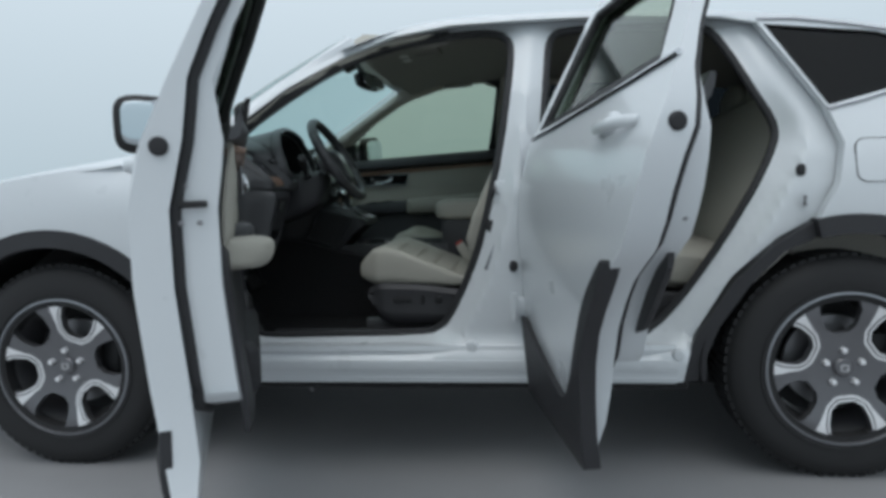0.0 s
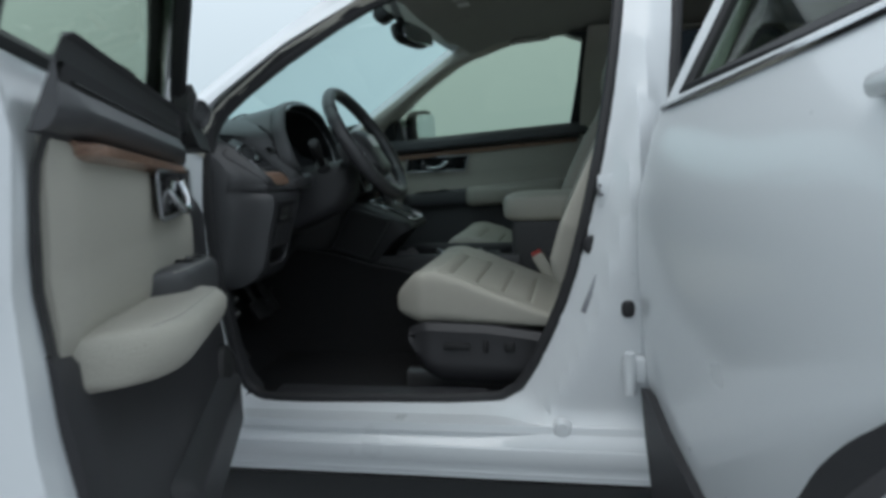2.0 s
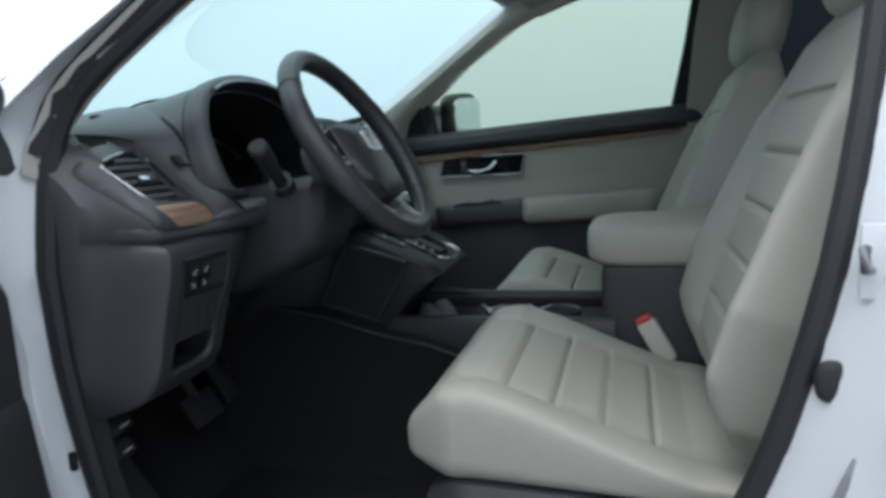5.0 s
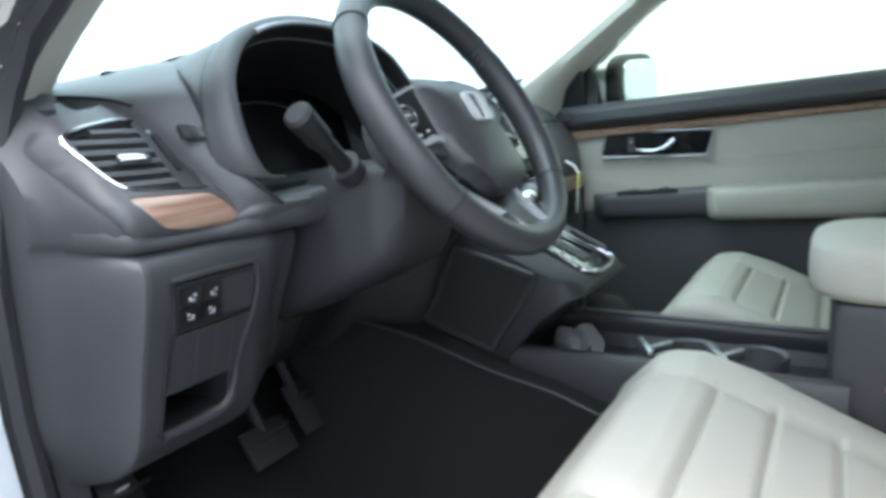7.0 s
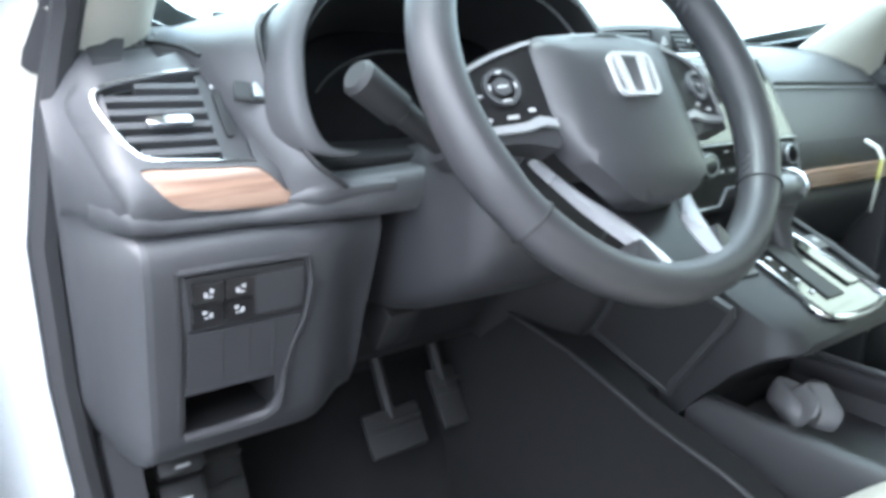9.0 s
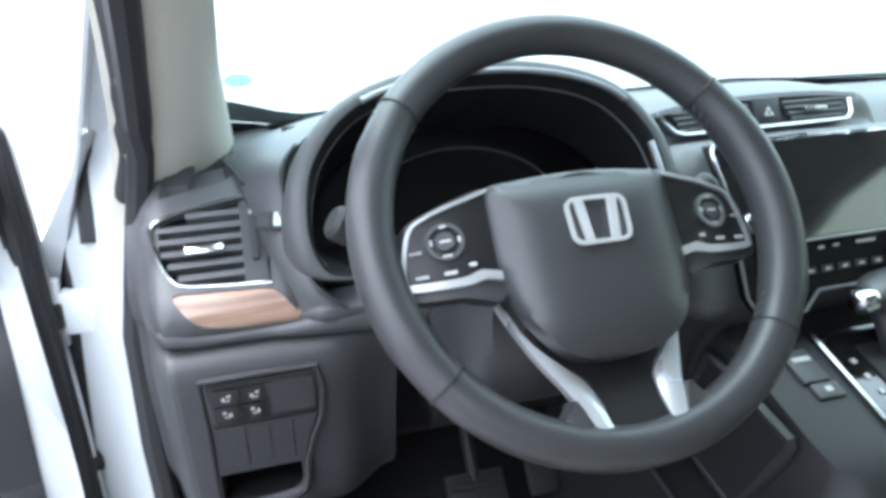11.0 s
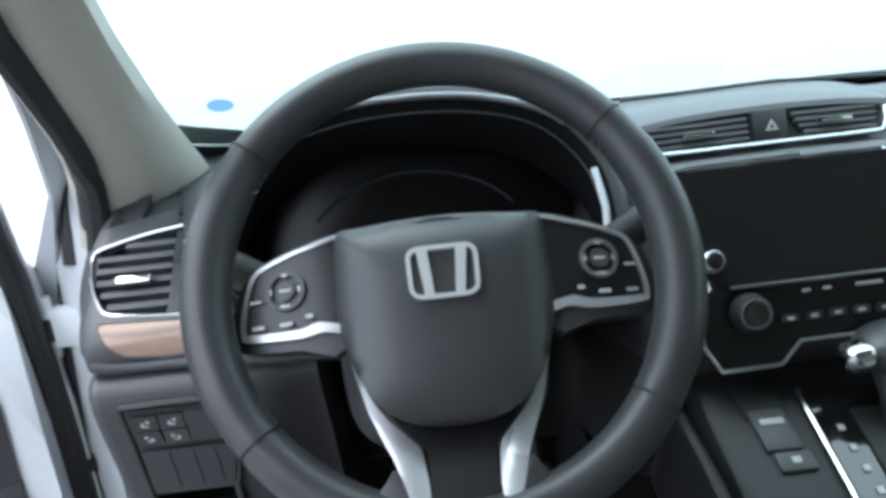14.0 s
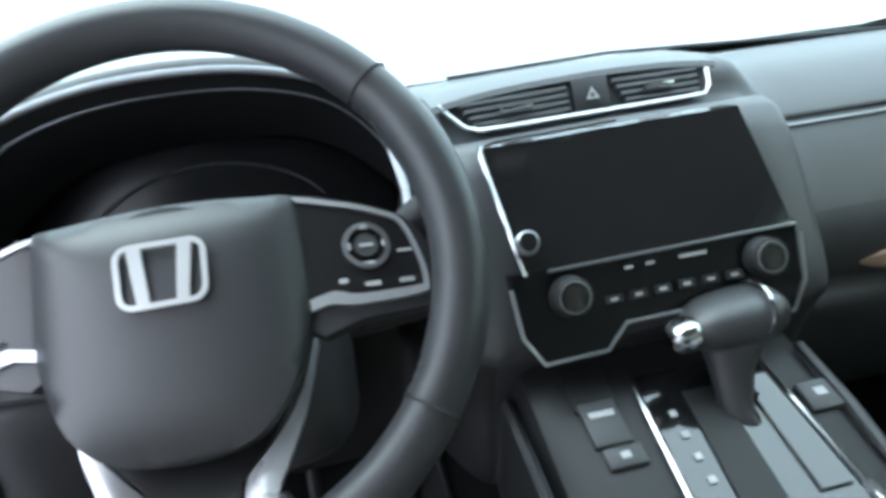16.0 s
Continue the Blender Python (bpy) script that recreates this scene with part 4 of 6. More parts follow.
def make_hinge(x, y, z):
    """Two leaves round a pin, with the dark bush between them."""
    hinge = part("hinge", join(rbox((0.060, 0.048, 0.052), (x - 0.008, y + 0.008, z), r=0.008), rbox((0.022, 0.020, 0.060), (x + 0.014, y - 0.026, z - 0.001), r=0.006), lathe([(0.001, 0.040), (0.009, 0.040), (0.009, -0.040), (0.001, -0.040)], 12, Matrix.Translation((x + 0.006, y - 0.020, z)))), PAINT, car, "white steel door hinge")
    part("hinge_bush", rbox((0.010, 0.010, 0.030), (x + 0.021, y - 0.013, z), r=0.003), MATTEBLACK, hinge, "dark hinge bush")


for x, y, z in ((0.545, -0.848, 0.971), (0.545, -0.853, 0.582)):
    make_hinge(x, y, z)
part("hinge", join(rbox((0.05, 0.04, 0.055), jm(1.625, 0.575, -0.015), r=0.008), lathe([(0.001, 0.045), (0.011, 0.045), (0.011, -0.045), (0.001, -0.045)], 12, Matrix.Translation(jm(1.613, 0.575, -0.045)))), PAINT, car, "white steel door hinge")
# dark sheet over the white pillar, standing for shade behind the door
part("gap_strip", sheet([(0.498, 0.44), (0.545, 0.46), (0.553, 0.62), (0.556, 0.80), (0.556, 0.95), (0.535, 1.06), (0.505, 1.03)], [], lambda x, z: jm(x, z, -0.004), (0, 0.003, 0), 0.02), SEAL, car, "dark sheet standing for shade behind the door")
part("cable_boot", tube(smooth([(0.535, -0.822, 0.792), (0.545, -0.838, 0.785), (0.552, -0.862, 0.772), (0.556, -0.885, 0.742), (0.558, -0.895, 0.715)], 3), [0.0145 if k % 2 else 0.012 for k in range(13)], 10), RUBBER, car, "ribbed rubber cable boot")
# added black bar, gives the fender gap its shade
part("fender_gap", rbox((0.014, 0.06, 0.66), (0.498, -0.905, 0.70), r=0.004), MATTEBLACK, car)
part("check_strap", join(tube([(0.600, -0.772, 0.682), (0.585, -0.80, 0.668), (0.572, -0.86, 0.645), (0.565, -0.92, 0.612)], [0.009, 0.006, 0.006, 0.006], 6), rbox((0.024, 0.022, 0.030), (0.602, -0.772, 0.684), r=0.005)), MATTEBLACK, car, "dark door check strap")
for x, z in ((1.568, 0.956),):
    part("striker", tube([jm(x, z + 0.012, 0.002), jm(x - 0.012, z + 0.012, -0.032), jm(x - 0.012, z - 0.006, -0.032), jm(x, z - 0.010, 0.002)], 0.005, 8), STEEL, car, "steel door striker")
    part("striker_plate", rbox((0.040, 0.006, 0.07), jm(x + 0.006, z, -0.001), r=0.002), PAINT, car)
part("striker", tube([jm(2.53, 0.915, 0.002), jm(2.515, 0.915, -0.03), jm(2.515, 0.895, -0.03), jm(2.53, 0.89, 0.002)], 0.005, 8), STEEL, car)
for x, z, r in ((1.537, 0.838, 0.021), (1.612, 0.707, 0.019), (2.515, 1.0, 0.02)):
    part("plug", blob((r * 1.5, 0.014, r * 2), jm(x, z, -0.002), 2.6), SEAL, car, "black rubber plug")
for x, z in ((1.468, 0.434), (2.142, 0.411)):
    part("bolt_cover", lathe([(0.001, 0.011), (0.016, 0.010), (0.022, 0.0), (0.022, -0.01)], 20, Matrix.Translation(jm(x, z, -0.003)) @ pose(0, 0, 0, 90, 0, 0)), PAINT, car)
part("label_strip", rbox((0.012, 0.003, 0.09), jm(1.535, 0.735, -0.002), (0, 22, 0), 0.001), SATIN, car, "small printed label")

# ---- cabin shell: carpet, inner pillar lining, bulkhead ----
part("carpet", rbox((2.3, 1.50, 0.03), (1.42, 0, 0.415), r=0.01), CARPET, car, "black carpet")
part("bulkhead", rbox((0.04, 1.5, 0.60), (0.33, 0, 0.70), (0, 12, 0), 0.01), CARPET, car)
part("toe_board", rbox((0.45, 1.46, 0.03), (0.44, 0, 0.50), (0, 38, 0), 0.01), CARPET, car)
part("kick_panel", rbox((0.28, 0.03, 0.5), (0.45, -0.745, 0.66), (0, 0, 0), 0.01), DASHLOW, car)
part("kick_panel", rbox((0.36, 0.03, 0.5), (0.50, 0.745, 0.66), (0, 0, 0), 0.01), DASHLOW, car)
part("sill_plate", rbox((0.56, 0.06, 0.02), (1.0, -0.70, 0.448), (4, 0, 0), 0.006), DASHLOW, car, "dark plastic sill plate")
part("side_lining", sheet([(1.50, 0.44), (1.56, 0.80), (1.60, 1.10), (1.62, 1.30), (1.60, 1.54), (2.40, 1.50), (2.60, 1.19), (2.50, 0.75), (2.18, 0.44)], [ROPEN], lambda x, z: Vector((x, jamb(x, z) + 0.022, z)), (0, 0.03, 0), 0.06), BEIGEPLASTIC, car, "ivory pillar lining")
part("cowl_side_trim", sheet(smooth([(0.40, 0.45), (0.36, 0.80), (0.38, 1.10), (0.50, 1.135), (0.60, 1.13), (0.622, 1.08), (0.612, 0.95), (0.618, 0.75), (0.638, 0.55), (0.68, 0.475), (0.66, 0.44)], 2, True), [], lambda x, z: Vector((x, jamb(x, z) + 0.022 + 0.05 * max(0, (0.62 - x) / 0.1) ** 0.7, z)), (0, 0.03, 0), 0.05), DASHLOW, car, "dark plastic side trim")
part("side_lining", flip_y(sheet(smooth([(1.55, 0.45), (1.54, 0.9), (1.52, 1.15), (1.535, 1.36), (1.56, 1.53), (1.74, 1.53), (1.71, 1.36), (1.70, 1.15), (1.70, 0.45)], 1, True), [], lambda x, z: left(x, z, 0.12), (0, 0.025, 0), 0.06)), BEIGEPLASTIC, car, "ivory pillar lining")
part("cargo_floor", rbox((1.0, 1.4, 0.03), (3.05, 0, 0.66), r=0.01), CARPET, car)
for sg in (-1, 1):
    part("cargo_lining", rbox((0.95, 0.03, 0.62), (3.02, sg * 0.70, 0.9), r=0.01), BEIGEPLASTIC, car)
    part("grab_handle", tube([(1.25, sg * 0.60, 1.50), (1.27, sg * 0.565, 1.495), (1.38, sg * 0.56, 1.50), (1.40, sg * 0.60, 1.51)], 0.010, 8), LINER, car)

# ---- seats ----
def make_seat(yc, name, label):
    w = 0.52

    def cushion(nx, x0, x1, zf, wide, lowz, side):
        rings = []
        for k in range(nx + 1):
            t = k / nx
            x = x0 + (x1 - x0) * t
            ez = min(1, (min(t, 1 - t) * (x1 - x0) / 0.06)) ** 0.5 if min(t, 1 - t) * (x1 - x0) < 0.06 else 1
            ring = []
            n = 72
            for j in range(n):
                a = 2 * math.pi * j / n
                cy = math.copysign(abs(math.cos(a)) ** 0.42, math.cos(a))
                cz = math.copysign(abs(math.sin(a)) ** 0.55, math.sin(a))
                yy = cy * wide(t) / 2 * (0.90 + 0.10 * ez)
                top, bot = zf(t), lowz
                bol = side * interp(t, [0, 0.35, 0.7, 1], [0.7, 0.9, 0.35, 0.1]) * max(0, (abs(yy) - 0.15) / 0.10) ** 1.5 if abs(yy) > 0.15 else 0
                mid = (top + bot) / 2
                hz = (top - bot) / 2
                z = mid + cz * hz * (0.35 + 0.65 * ez) + (bol if cz > 0 else 0)
                if cz > 0.3:
                    if abs(yy) < 0.165:
                        for c in (0.28, 0.42, 0.56, 0.70):
                            z -= 0.009 * math.exp(-((t - c) / 0.008) ** 2)
                    z -= 0.011 * math.exp(-((abs(yy) - 0.170) / 0.007) ** 2)
                ring.append(Vector((x, yc + yy, z)))
            rings.append(ring)
        return loft(rings)

    seat = part(name, cushion(110, 1.035, 1.53, lambda t: interp(t, [0, 0.10, 0.22, 0.5, 0.8, 1], [0.722, 0.746, 0.748, 0.695, 0.640, 0.630]), lambda t: w * interp(t, [0, 0.15, 1], [0.92, 1, 0.98]), 0.60, 0.036), BEIGE, car, label)
    # backrest, along its own lean
    rings = []
    for k in range(111):
        t = k / 110
        cx = 1.525 + 0.175 * t
        cz = 0.66 + 0.59 * t
        wide = 0.53 * interp(t, [0, 0.06, 0.3, 0.7, 0.93, 1], [0.86, 0.95, 1.0, 0.90, 0.76, 0.62])
        dep = interp(t, [0, 0.1, 0.5, 0.9, 1], [0.10, 0.15, 0.145, 0.11, 0.05])
        ring = []
        for j in range(72):
            a = 2 * math.pi * j / 72
            cy = math.copysign(abs(math.cos(a)) ** 0.42, math.cos(a))
            cf = math.copysign(abs(math.sin(a)) ** 0.6, math.sin(a))
            yy = cy * wide / 2
            fwd = cf * dep / 2
            if cf > 0:
                fwd += 0.065 * (max(0, abs(yy) - 0.13) / 0.11) ** 1.4 * interp(t, [0, 0.15, 0.7, 1], [0.4, 1, 0.7, 0])
                if abs(yy) < 0.155:
                    for c in (0.20, 0.34, 0.48, 0.62, 0.76):
                        fwd -= 0.008 * math.exp(-((t - c) / 0.008) ** 2)
                fwd -= 0.010 * math.exp(-((abs(yy) - 0.160) / 0.007) ** 2)
            ring.append(Vector((cx - fwd * 0.96, yc + yy, cz + fwd * 0.28)))
        rings.append(ring)
    part("backrest", loft(rings), BEIGE, seat, "ivory leather backrest")
    part("headrest", blob((0.115, 0.29, 0.20), (1.70, yc, 1.322), 2.8, (0, 12, 0), warp=lambda p: (p.x - 0.5 * p.y * p.y, p.y * (1 - 0.6 * max(0, p.z)), p.z)), BEIGE, seat, "ivory leather headrest")
    for dy in (-0.06, 0.06):
        part("headrest_post", tube([(1.69, yc + dy, 1.20), (1.705, yc + dy, 1.29)], 0.006, 8), CHROME, seat)
    # plastic base and its switches
    for sg in (-1, 1):
        rings = []
        for k in range(25):
            t = k / 24
            x = 1.07 + 0.42 * t
            top = interp(t, [0, 0.1, 0.5, 1], [0.600, 0.622, 0.615, 0.585])
            bot = interp(t, [0, 0.06, 0.2, 0.7, 1], [0.575, 0.50, 0.465, 0.46, 0.49])
            yo = yc + sg * (w / 2 + 0.012 - 0.02 * (1 - min(1, t * 8)))
            yi = yc + sg * (w / 2 - 0.05)
            rings.append([Vector((x, yi, bot)), Vector((x, yo - sg * 0.015, bot)), Vector((x, yo, bot + 0.02)), Vector((x, yo + sg * 0.004, (top + bot) / 2 - 0.02)), Vector((x, yo - sg * 0.006, (top + bot) / 2 + 0.012)), Vector((x, yo, top - 0.018)), Vector((x, yo - sg * 0.012, top)), Vector((x, yi, top))])
        part("seat_base", loft(rings), DASHLOW, seat, "dark plastic seat base")
        for x, sx, sz in ((1.20, 0.07, 0.018), (1.275, 0.012, 0.034), (1.335, 0.026, 0.026)):
            part("seat_switch", rbox((sx, 0.012, sz), (x, yc + sg * (w / 2 + 0.012), 0.562), r=0.005), MATTEBLACK, seat)
    part("seat_frame", rbox((0.40, 0.42, 0.12), (1.30, yc, 0.53), r=0.02), MATTEBLACK, seat)
    for dy in (-0.2, 0.2):
        part("seat_rail", rbox((0.50, 0.04, 0.05), (1.30, yc + dy, 0.455), r=0.006), STEEL, seat)
    return seat


make_seat(-0.385, "front_seat", "ivory leather driver seat on a dark plastic base")
passenger_seat = make_seat(0.385, "front_seat", "ivory leather passenger seat")
for ob in [passenger_seat, *passenger_seat.children_recursive]:
    ob.data.transform(Matrix.Translation((-0.035, 0, 0)))
# belt buckle by the driver seat
buckle = part("belt_buckle", rbox((0.040, 0.030, 0.095), (1.399, -0.134, 0.680), (0, -29, 0), 0.009), BEIGEPLASTIC, car, "ivory belt buckle with a red release button")
part("release_button", rbox((0.030, 0.024, 0.014), (1.3745, -0.134, 0.7235), (0, -29, 0), 0.003), RED, buckle, "red release button")
part("belt_strap", rbox((0.036, 0.006, 0.16), (1.455, -0.134, 0.580), (0, -29, 0), 0.002), MATTEBLACK, buckle)

# rear bench
bench = part("rear_seat", blob((0.52, 1.30, 0.20), (2.22, 0, 0.66), 4.0, (0, 6, 0)), BEIGE, car, "ivory leather rear bench")
part("backrest", blob((0.18, 1.30, 0.66), (2.55, 0, 0.98), 4.0, (0, 22, 0)), BEIGE, bench)
for y in (-0.40, 0, 0.40):
    part("headrest", blob((0.10, 0.26, 0.15), (2.70, y, 1.345), 2.8, (0, 14, 0)), BEIGE, bench)
part("bench_base", rbox((0.46, 1.28, 0.16), (2.22, 0, 0.50), r=0.02), DASHLOW, bench)


# ---- dashboard ----
def blend_profiles(stations, ys):
    """Profiles between stations (y, points), eased."""
    out = []
    for y in ys:
        for (y0, p0), (y1, p1) in zip(stations, stations[1:]):
            if y0 <= y <= y1:
                t = (y - y0) / (y1 - y0)
                t = t * t * (3 - 2 * t)
                out.append([Vector((a[0] * (1 - t) + b[0] * t, y, a[1] * (1 - t) + b[1] * t)) for a, b in zip(p0, p1)])
                break
    return out


def dense(p):
    return smooth(p, 4)


P_END = dense([(0.42, 1.14), (0.52, 1.138), (0.60, 1.110), (0.63, 1.085), (0.66, 1.055), (0.675, 1.025), (0.67, 1.0), (0.66, 0.985), (0.66, 0.93), (0.64, 0.85), (0.615, 0.78), (0.52, 0.735)])
P_LEFT = dense([(0.40, 1.163), (0.50, 1.156), (0.62, 1.128), (0.675, 1.100), (0.725, 1.050), (0.755, 1.020), (0.752, 0.998), (0.735, 0.987), (0.768, 0.968), (0.748, 0.88), (0.706, 0.765), (0.58, 0.722)])
P_SUNK = dense([(0.40, 1.163), (0.50, 1.156), (0.60, 1.124), (0.645, 1.082), (0.695, 1.032), (0.745, 1.006), (0.748, 0.998), (0.735, 0.987), (0.768, 0.968), (0.748, 0.88), (0.706, 0.765), (0.58, 0.722)])
P_INS = dense([(0.17, 1.13), (0.42, 1.15), (0.50, 1.11), (0.58, 1.05), (0.68, 1.025), (0.775, 1.018), (0.772, 0.998), (0.752, 0.985), (0.770, 0.965), (0.745, 0.88), (0.706, 0.765), (0.58, 0.722)])
P_KNEE = dense([(0.17, 1.13), (0.42, 1.15), (0.50, 1.11), (0.58, 1.05), (0.68, 1.025), (0.775, 1.018), (0.772, 0.998), (0.745, 0.985), (0.750, 0.962), (0.712, 0.87), (0.668, 0.775), (0.56, 0.722)])
P_CTR = dense([(0.12, 1.14), (0.42, 1.175), (0.58, 1.172), (0.655, 1.160), (0.672, 1.122), (0.735, 1.118), (0.790, 1.01), (0.808, 0.955), (0.79, 0.93), (0.76, 0.88), (0.72, 0.78), (0.60, 0.66)])
P_PASS = dense([(0.17, 1.13), (0.42, 1.160), (0.55, 1.150), (0.615, 1.118), (0.66, 1.068), (0.700, 0.99), (0.705, 0.945), (0.690, 0.90), (0.695, 0.87), (0.655, 0.80), (0.60, 0.72), (0.52, 0.66)])
P_COL = dense([(0.17, 1.13), (0.42, 1.15), (0.50, 1.11), (0.58, 1.05), (0.68, 1.025), (0.75, 1.015), (0.66, 0.99), (0.64, 0.97), (0.63, 0.94), (0.62, 0.88), (0.60, 0.82), (0.52, 0.72)])
stations = [(-0.775, P_END), (-0.735, P_LEFT), (-0.729, P_SUNK), (-0.62, P_SUNK), (-0.585, P_INS), (-0.516, P_KNEE), (-0.511, P_COL), (-0.297, P_COL), (-0.292, P_COL), (-0.235, P_COL), (-0.165, P_CTR), (0.15, P_CTR), (0.225, P_PASS), (0.70, P_PASS), (0.775, P_END)]
ys = np.concatenate([np.linspace(-0.775, -0.735, 6), np.linspace(-0.733, -0.729, 3), np.linspace(-0.72, -0.62, 6), np.linspace(-0.61, -0.52, 8), np.linspace(-0.516, -0.511, 4), np.linspace(-0.50, -0.31, 8), np.linspace(-0.297, -0.292, 4), np.linspace(-0.28, -0.235, 4), np.linspace(-0.22, -0.165, 6), np.linspace(-0.15, 0.15, 12), np.linspace(0.16, 0.225, 6), np.linspace(0.25, 0.70, 18), np.linspace(0.71, 0.775, 6)])
rings = blend_profiles(stations, ys)
rings = [r + [Vector((0.30, r[0].y, 0.70)), Vector((0.25, r[0].y, 1.0))] for r in rings]
dashboard = part("dashboard", loft(rings), DASH, car, "dark grey soft-touch dashboard with wood trim", 50)
# the open coin pocket is cut through the lower panel
PK = (-0.707, -0.625, 0.799, 0.838)
db = bmesh.new(); db.from_mesh(dashboard.data)
near_pk = lambda f: f.calc_center_median().x > 0.62 and -0.77 < f.calc_center_median().y < -0.56 and 0.75 < f.calc_center_median().z < 0.92
for co, no in (((0, PK[0], 0), (0, 1, 0)), ((0, PK[1], 0), (0, 1, 0)), ((0, 0, PK[2]), (0, 0, 1)), ((0, 0, PK[3]), (0, 0, 1))):
    fs = [f for f in db.faces if near_pk(f)]
    bmesh.ops.bisect_plane(db, geom=fs + list({e for f in fs for e in f.edges}) + list({v for f in fs for v in f.verts}), dist=1e-5, plane_co=co, plane_no=no)
gone = [f for f in db.faces if near_pk(f) and PK[0] < f.calc_center_median().y < PK[1] and PK[2] < f.calc_center_median().z < PK[3]]
bmesh.ops.delete(db, geom=gone, context="FACES")
# lower dash faces get the darker copy, shade painted by material
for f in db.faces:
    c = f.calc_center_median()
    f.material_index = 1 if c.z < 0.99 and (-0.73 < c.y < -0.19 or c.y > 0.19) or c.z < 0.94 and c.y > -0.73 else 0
    # shade below and beside the steering column, put in as matte black faces
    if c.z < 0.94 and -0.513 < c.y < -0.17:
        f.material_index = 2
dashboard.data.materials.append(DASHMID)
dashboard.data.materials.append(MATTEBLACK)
db.to_mesh(dashboard.data); db.free()
# seam of the passenger side
part("dash_seam", tube([(0.646, 0.19, 1.089), (0.646, 0.45, 1.089), (0.645, 0.70, 1.087)], 0.0035, 6), MATTEBLACK, dashboard)
part("dash_strip", tube([(0.6535, 0.19, 1.0805), (0.6535, 0.45, 1.0805), (0.6525, 0.70, 1.0785)], 0.0024, 6), SATIN, dashboard, "satin strip")
part("dash_seam", tube([(0.50, -0.12, 1.181), (0.47, 0.1, 1.182), (0.46, 0.40, 1.168), (0.48, 0.66, 1.160)], 0.003, 6), MATTEBLACK, dashboard)
part("wood_strip", loft([[Vector((x + 0.002 - 0.012 * (1 - k) ** 2, y, 0.921 + (z - 0.921) * (0.15 + 0.85 * k))) for x, z in ((0.700, 0.942), (0.709, 0.938), (0.706, 0.908), (0.696, 0.902), (0.67, 0.90), (0.67, 0.94))] for y, k in [(y, math.sqrt(min(1, (y - 0.285) / 0.10))) for y in np.linspace(0.285, 0.72, 20)]]), WOOD, dashboard, "brown wood-grain strip")

# instrument hood
CY = -0.402


def hood_ring(x, wide, top, base, n=30, p=2.6):
    out = []
    for k in range(n + 1):
        a = math.pi * (1 - k / n)
        c, s = math.cos(a), math.sin(a)
        out.append(Vector((x + 0.05 * (1 - s ** 1.5), CY + wide * math.copysign(abs(c) ** (2 / p), c), base + (top - base) * s ** (2 / p))))
    return out


LIP = smooth([(0.781, -0.150, 1.042), (0.779, -0.176, 1.047), (0.775, -0.190, 1.070), (0.764, -0.192, 1.105), (0.748, -0.180, 1.150), (0.733, -0.140, 1.193), (0.724, -0.075, 1.215), (0.721, 0, 1.221),
              (0.724, 0.075, 1.215), (0.733, 0.140, 1.193), (0.748, 0.180, 1.150), (0.764, 0.192, 1.105), (0.775, 0.190, 1.070), (0.779, 0.176, 1.047), (0.781, 0.150, 1.042)], 4)
BACK = hood_ring(0.40, 0.36, 1.168, 1.04, len(LIP) - 1, 1.5)


def hood_row(t, grow, lift):
    """A row of the hood between its lip (0) and the dash behind (1)."""
    out = []
    for p, q in zip(LIP, BACK):
        v = Vector((p[0], CY + p[1], p[2])).lerp(q, t)
        r = Vector((0, v.y - CY, v.z - 1.08)).normalized()
        out.append(v + r * (grow + lift * math.sin(math.pi * t)))
    return out


part("instrument_hood", loft([hood_row(0.0, 0.0, 0), hood_row(0.0, 0.005, 0), hood_row(0.006, 0.010, 0), hood_row(0.02, 0.014, 0), hood_row(0.06, 0.015, 0.0), hood_row(0.10, 0.014, 0.0), hood_row(0.108, 0.008, 0.0), hood_row(0.118, 0.010, 0.0), hood_row(0.25, 0.006, 0.004), hood_row(0.45, 0.002, 0.006), hood_row(0.7, 0.0, 0.006), hood_row(1.0, 0, 0)], closed=False), DASH, dashboard, "dark grey instrument hood", 60)
inner = [hood_row(0.0, 0.0, 0), hood_row(0.02, -0.006, 0), hood_row(0.12, -0.016, 0), hood_row(0.40, -0.045, 0)]
part("instrument_recess", loft(inner, closed=False), DEEPBLACK, dashboard)
for t, g, l in ((0.110, 0.0100, 0.0), (0.52, 0.004, 0.007)):
    part("hood_seam", tube(hood_row(t, g, l)[4:-4], 0.0026, 6), MATTEBLACK, dashboard)
part("instrument_bezel", tube(hood_row(0.07, -0.010, 0)[4:-4], 0.0022, 6), SATIN, dashboard, "thin bright bezel line")
part("hood_trim", tube([p + Vector((0.001, 0, 0)) for p in hood_row(0.0, 0.002, 0)[21:-19]], 0.0034, 8), SATIN, dashboard, "satin trim round the hood")
IM = Matrix.Translation((0.615, CY, 1.075)) @ pose(0, 0, 0, 0, 72, 0) @ pose(0, 0, 0, 0, 0, 90)
part("instrument_glass", flatsheet(ring_rr(0.37, 0.20, 0.05), [], IM, 0.004), SMOKED, dashboard, "switched-off glossy instrument panel")
part("instrument_arc", tube([IM @ Vector((0.13 * math.cos(a), 0.09 * math.sin(a) - 0.03, 0.006)) for a in np.linspace(0.5, math.pi - 0.5, 20)], 0.0015, 5), DASH, dashboard)
part("instrument_shelf", rbox((0.15, 0.37, 0.012), (0.665, CY, 1.030), (0, 2, 0), 0.004), DEEPBLACK, dashboard)
part("instrument_back", rbox((0.012, 0.40, 0.15), (0.575, CY, 1.10), (0, -18, 0), 0.004), DEEPBLACK, dashboard)
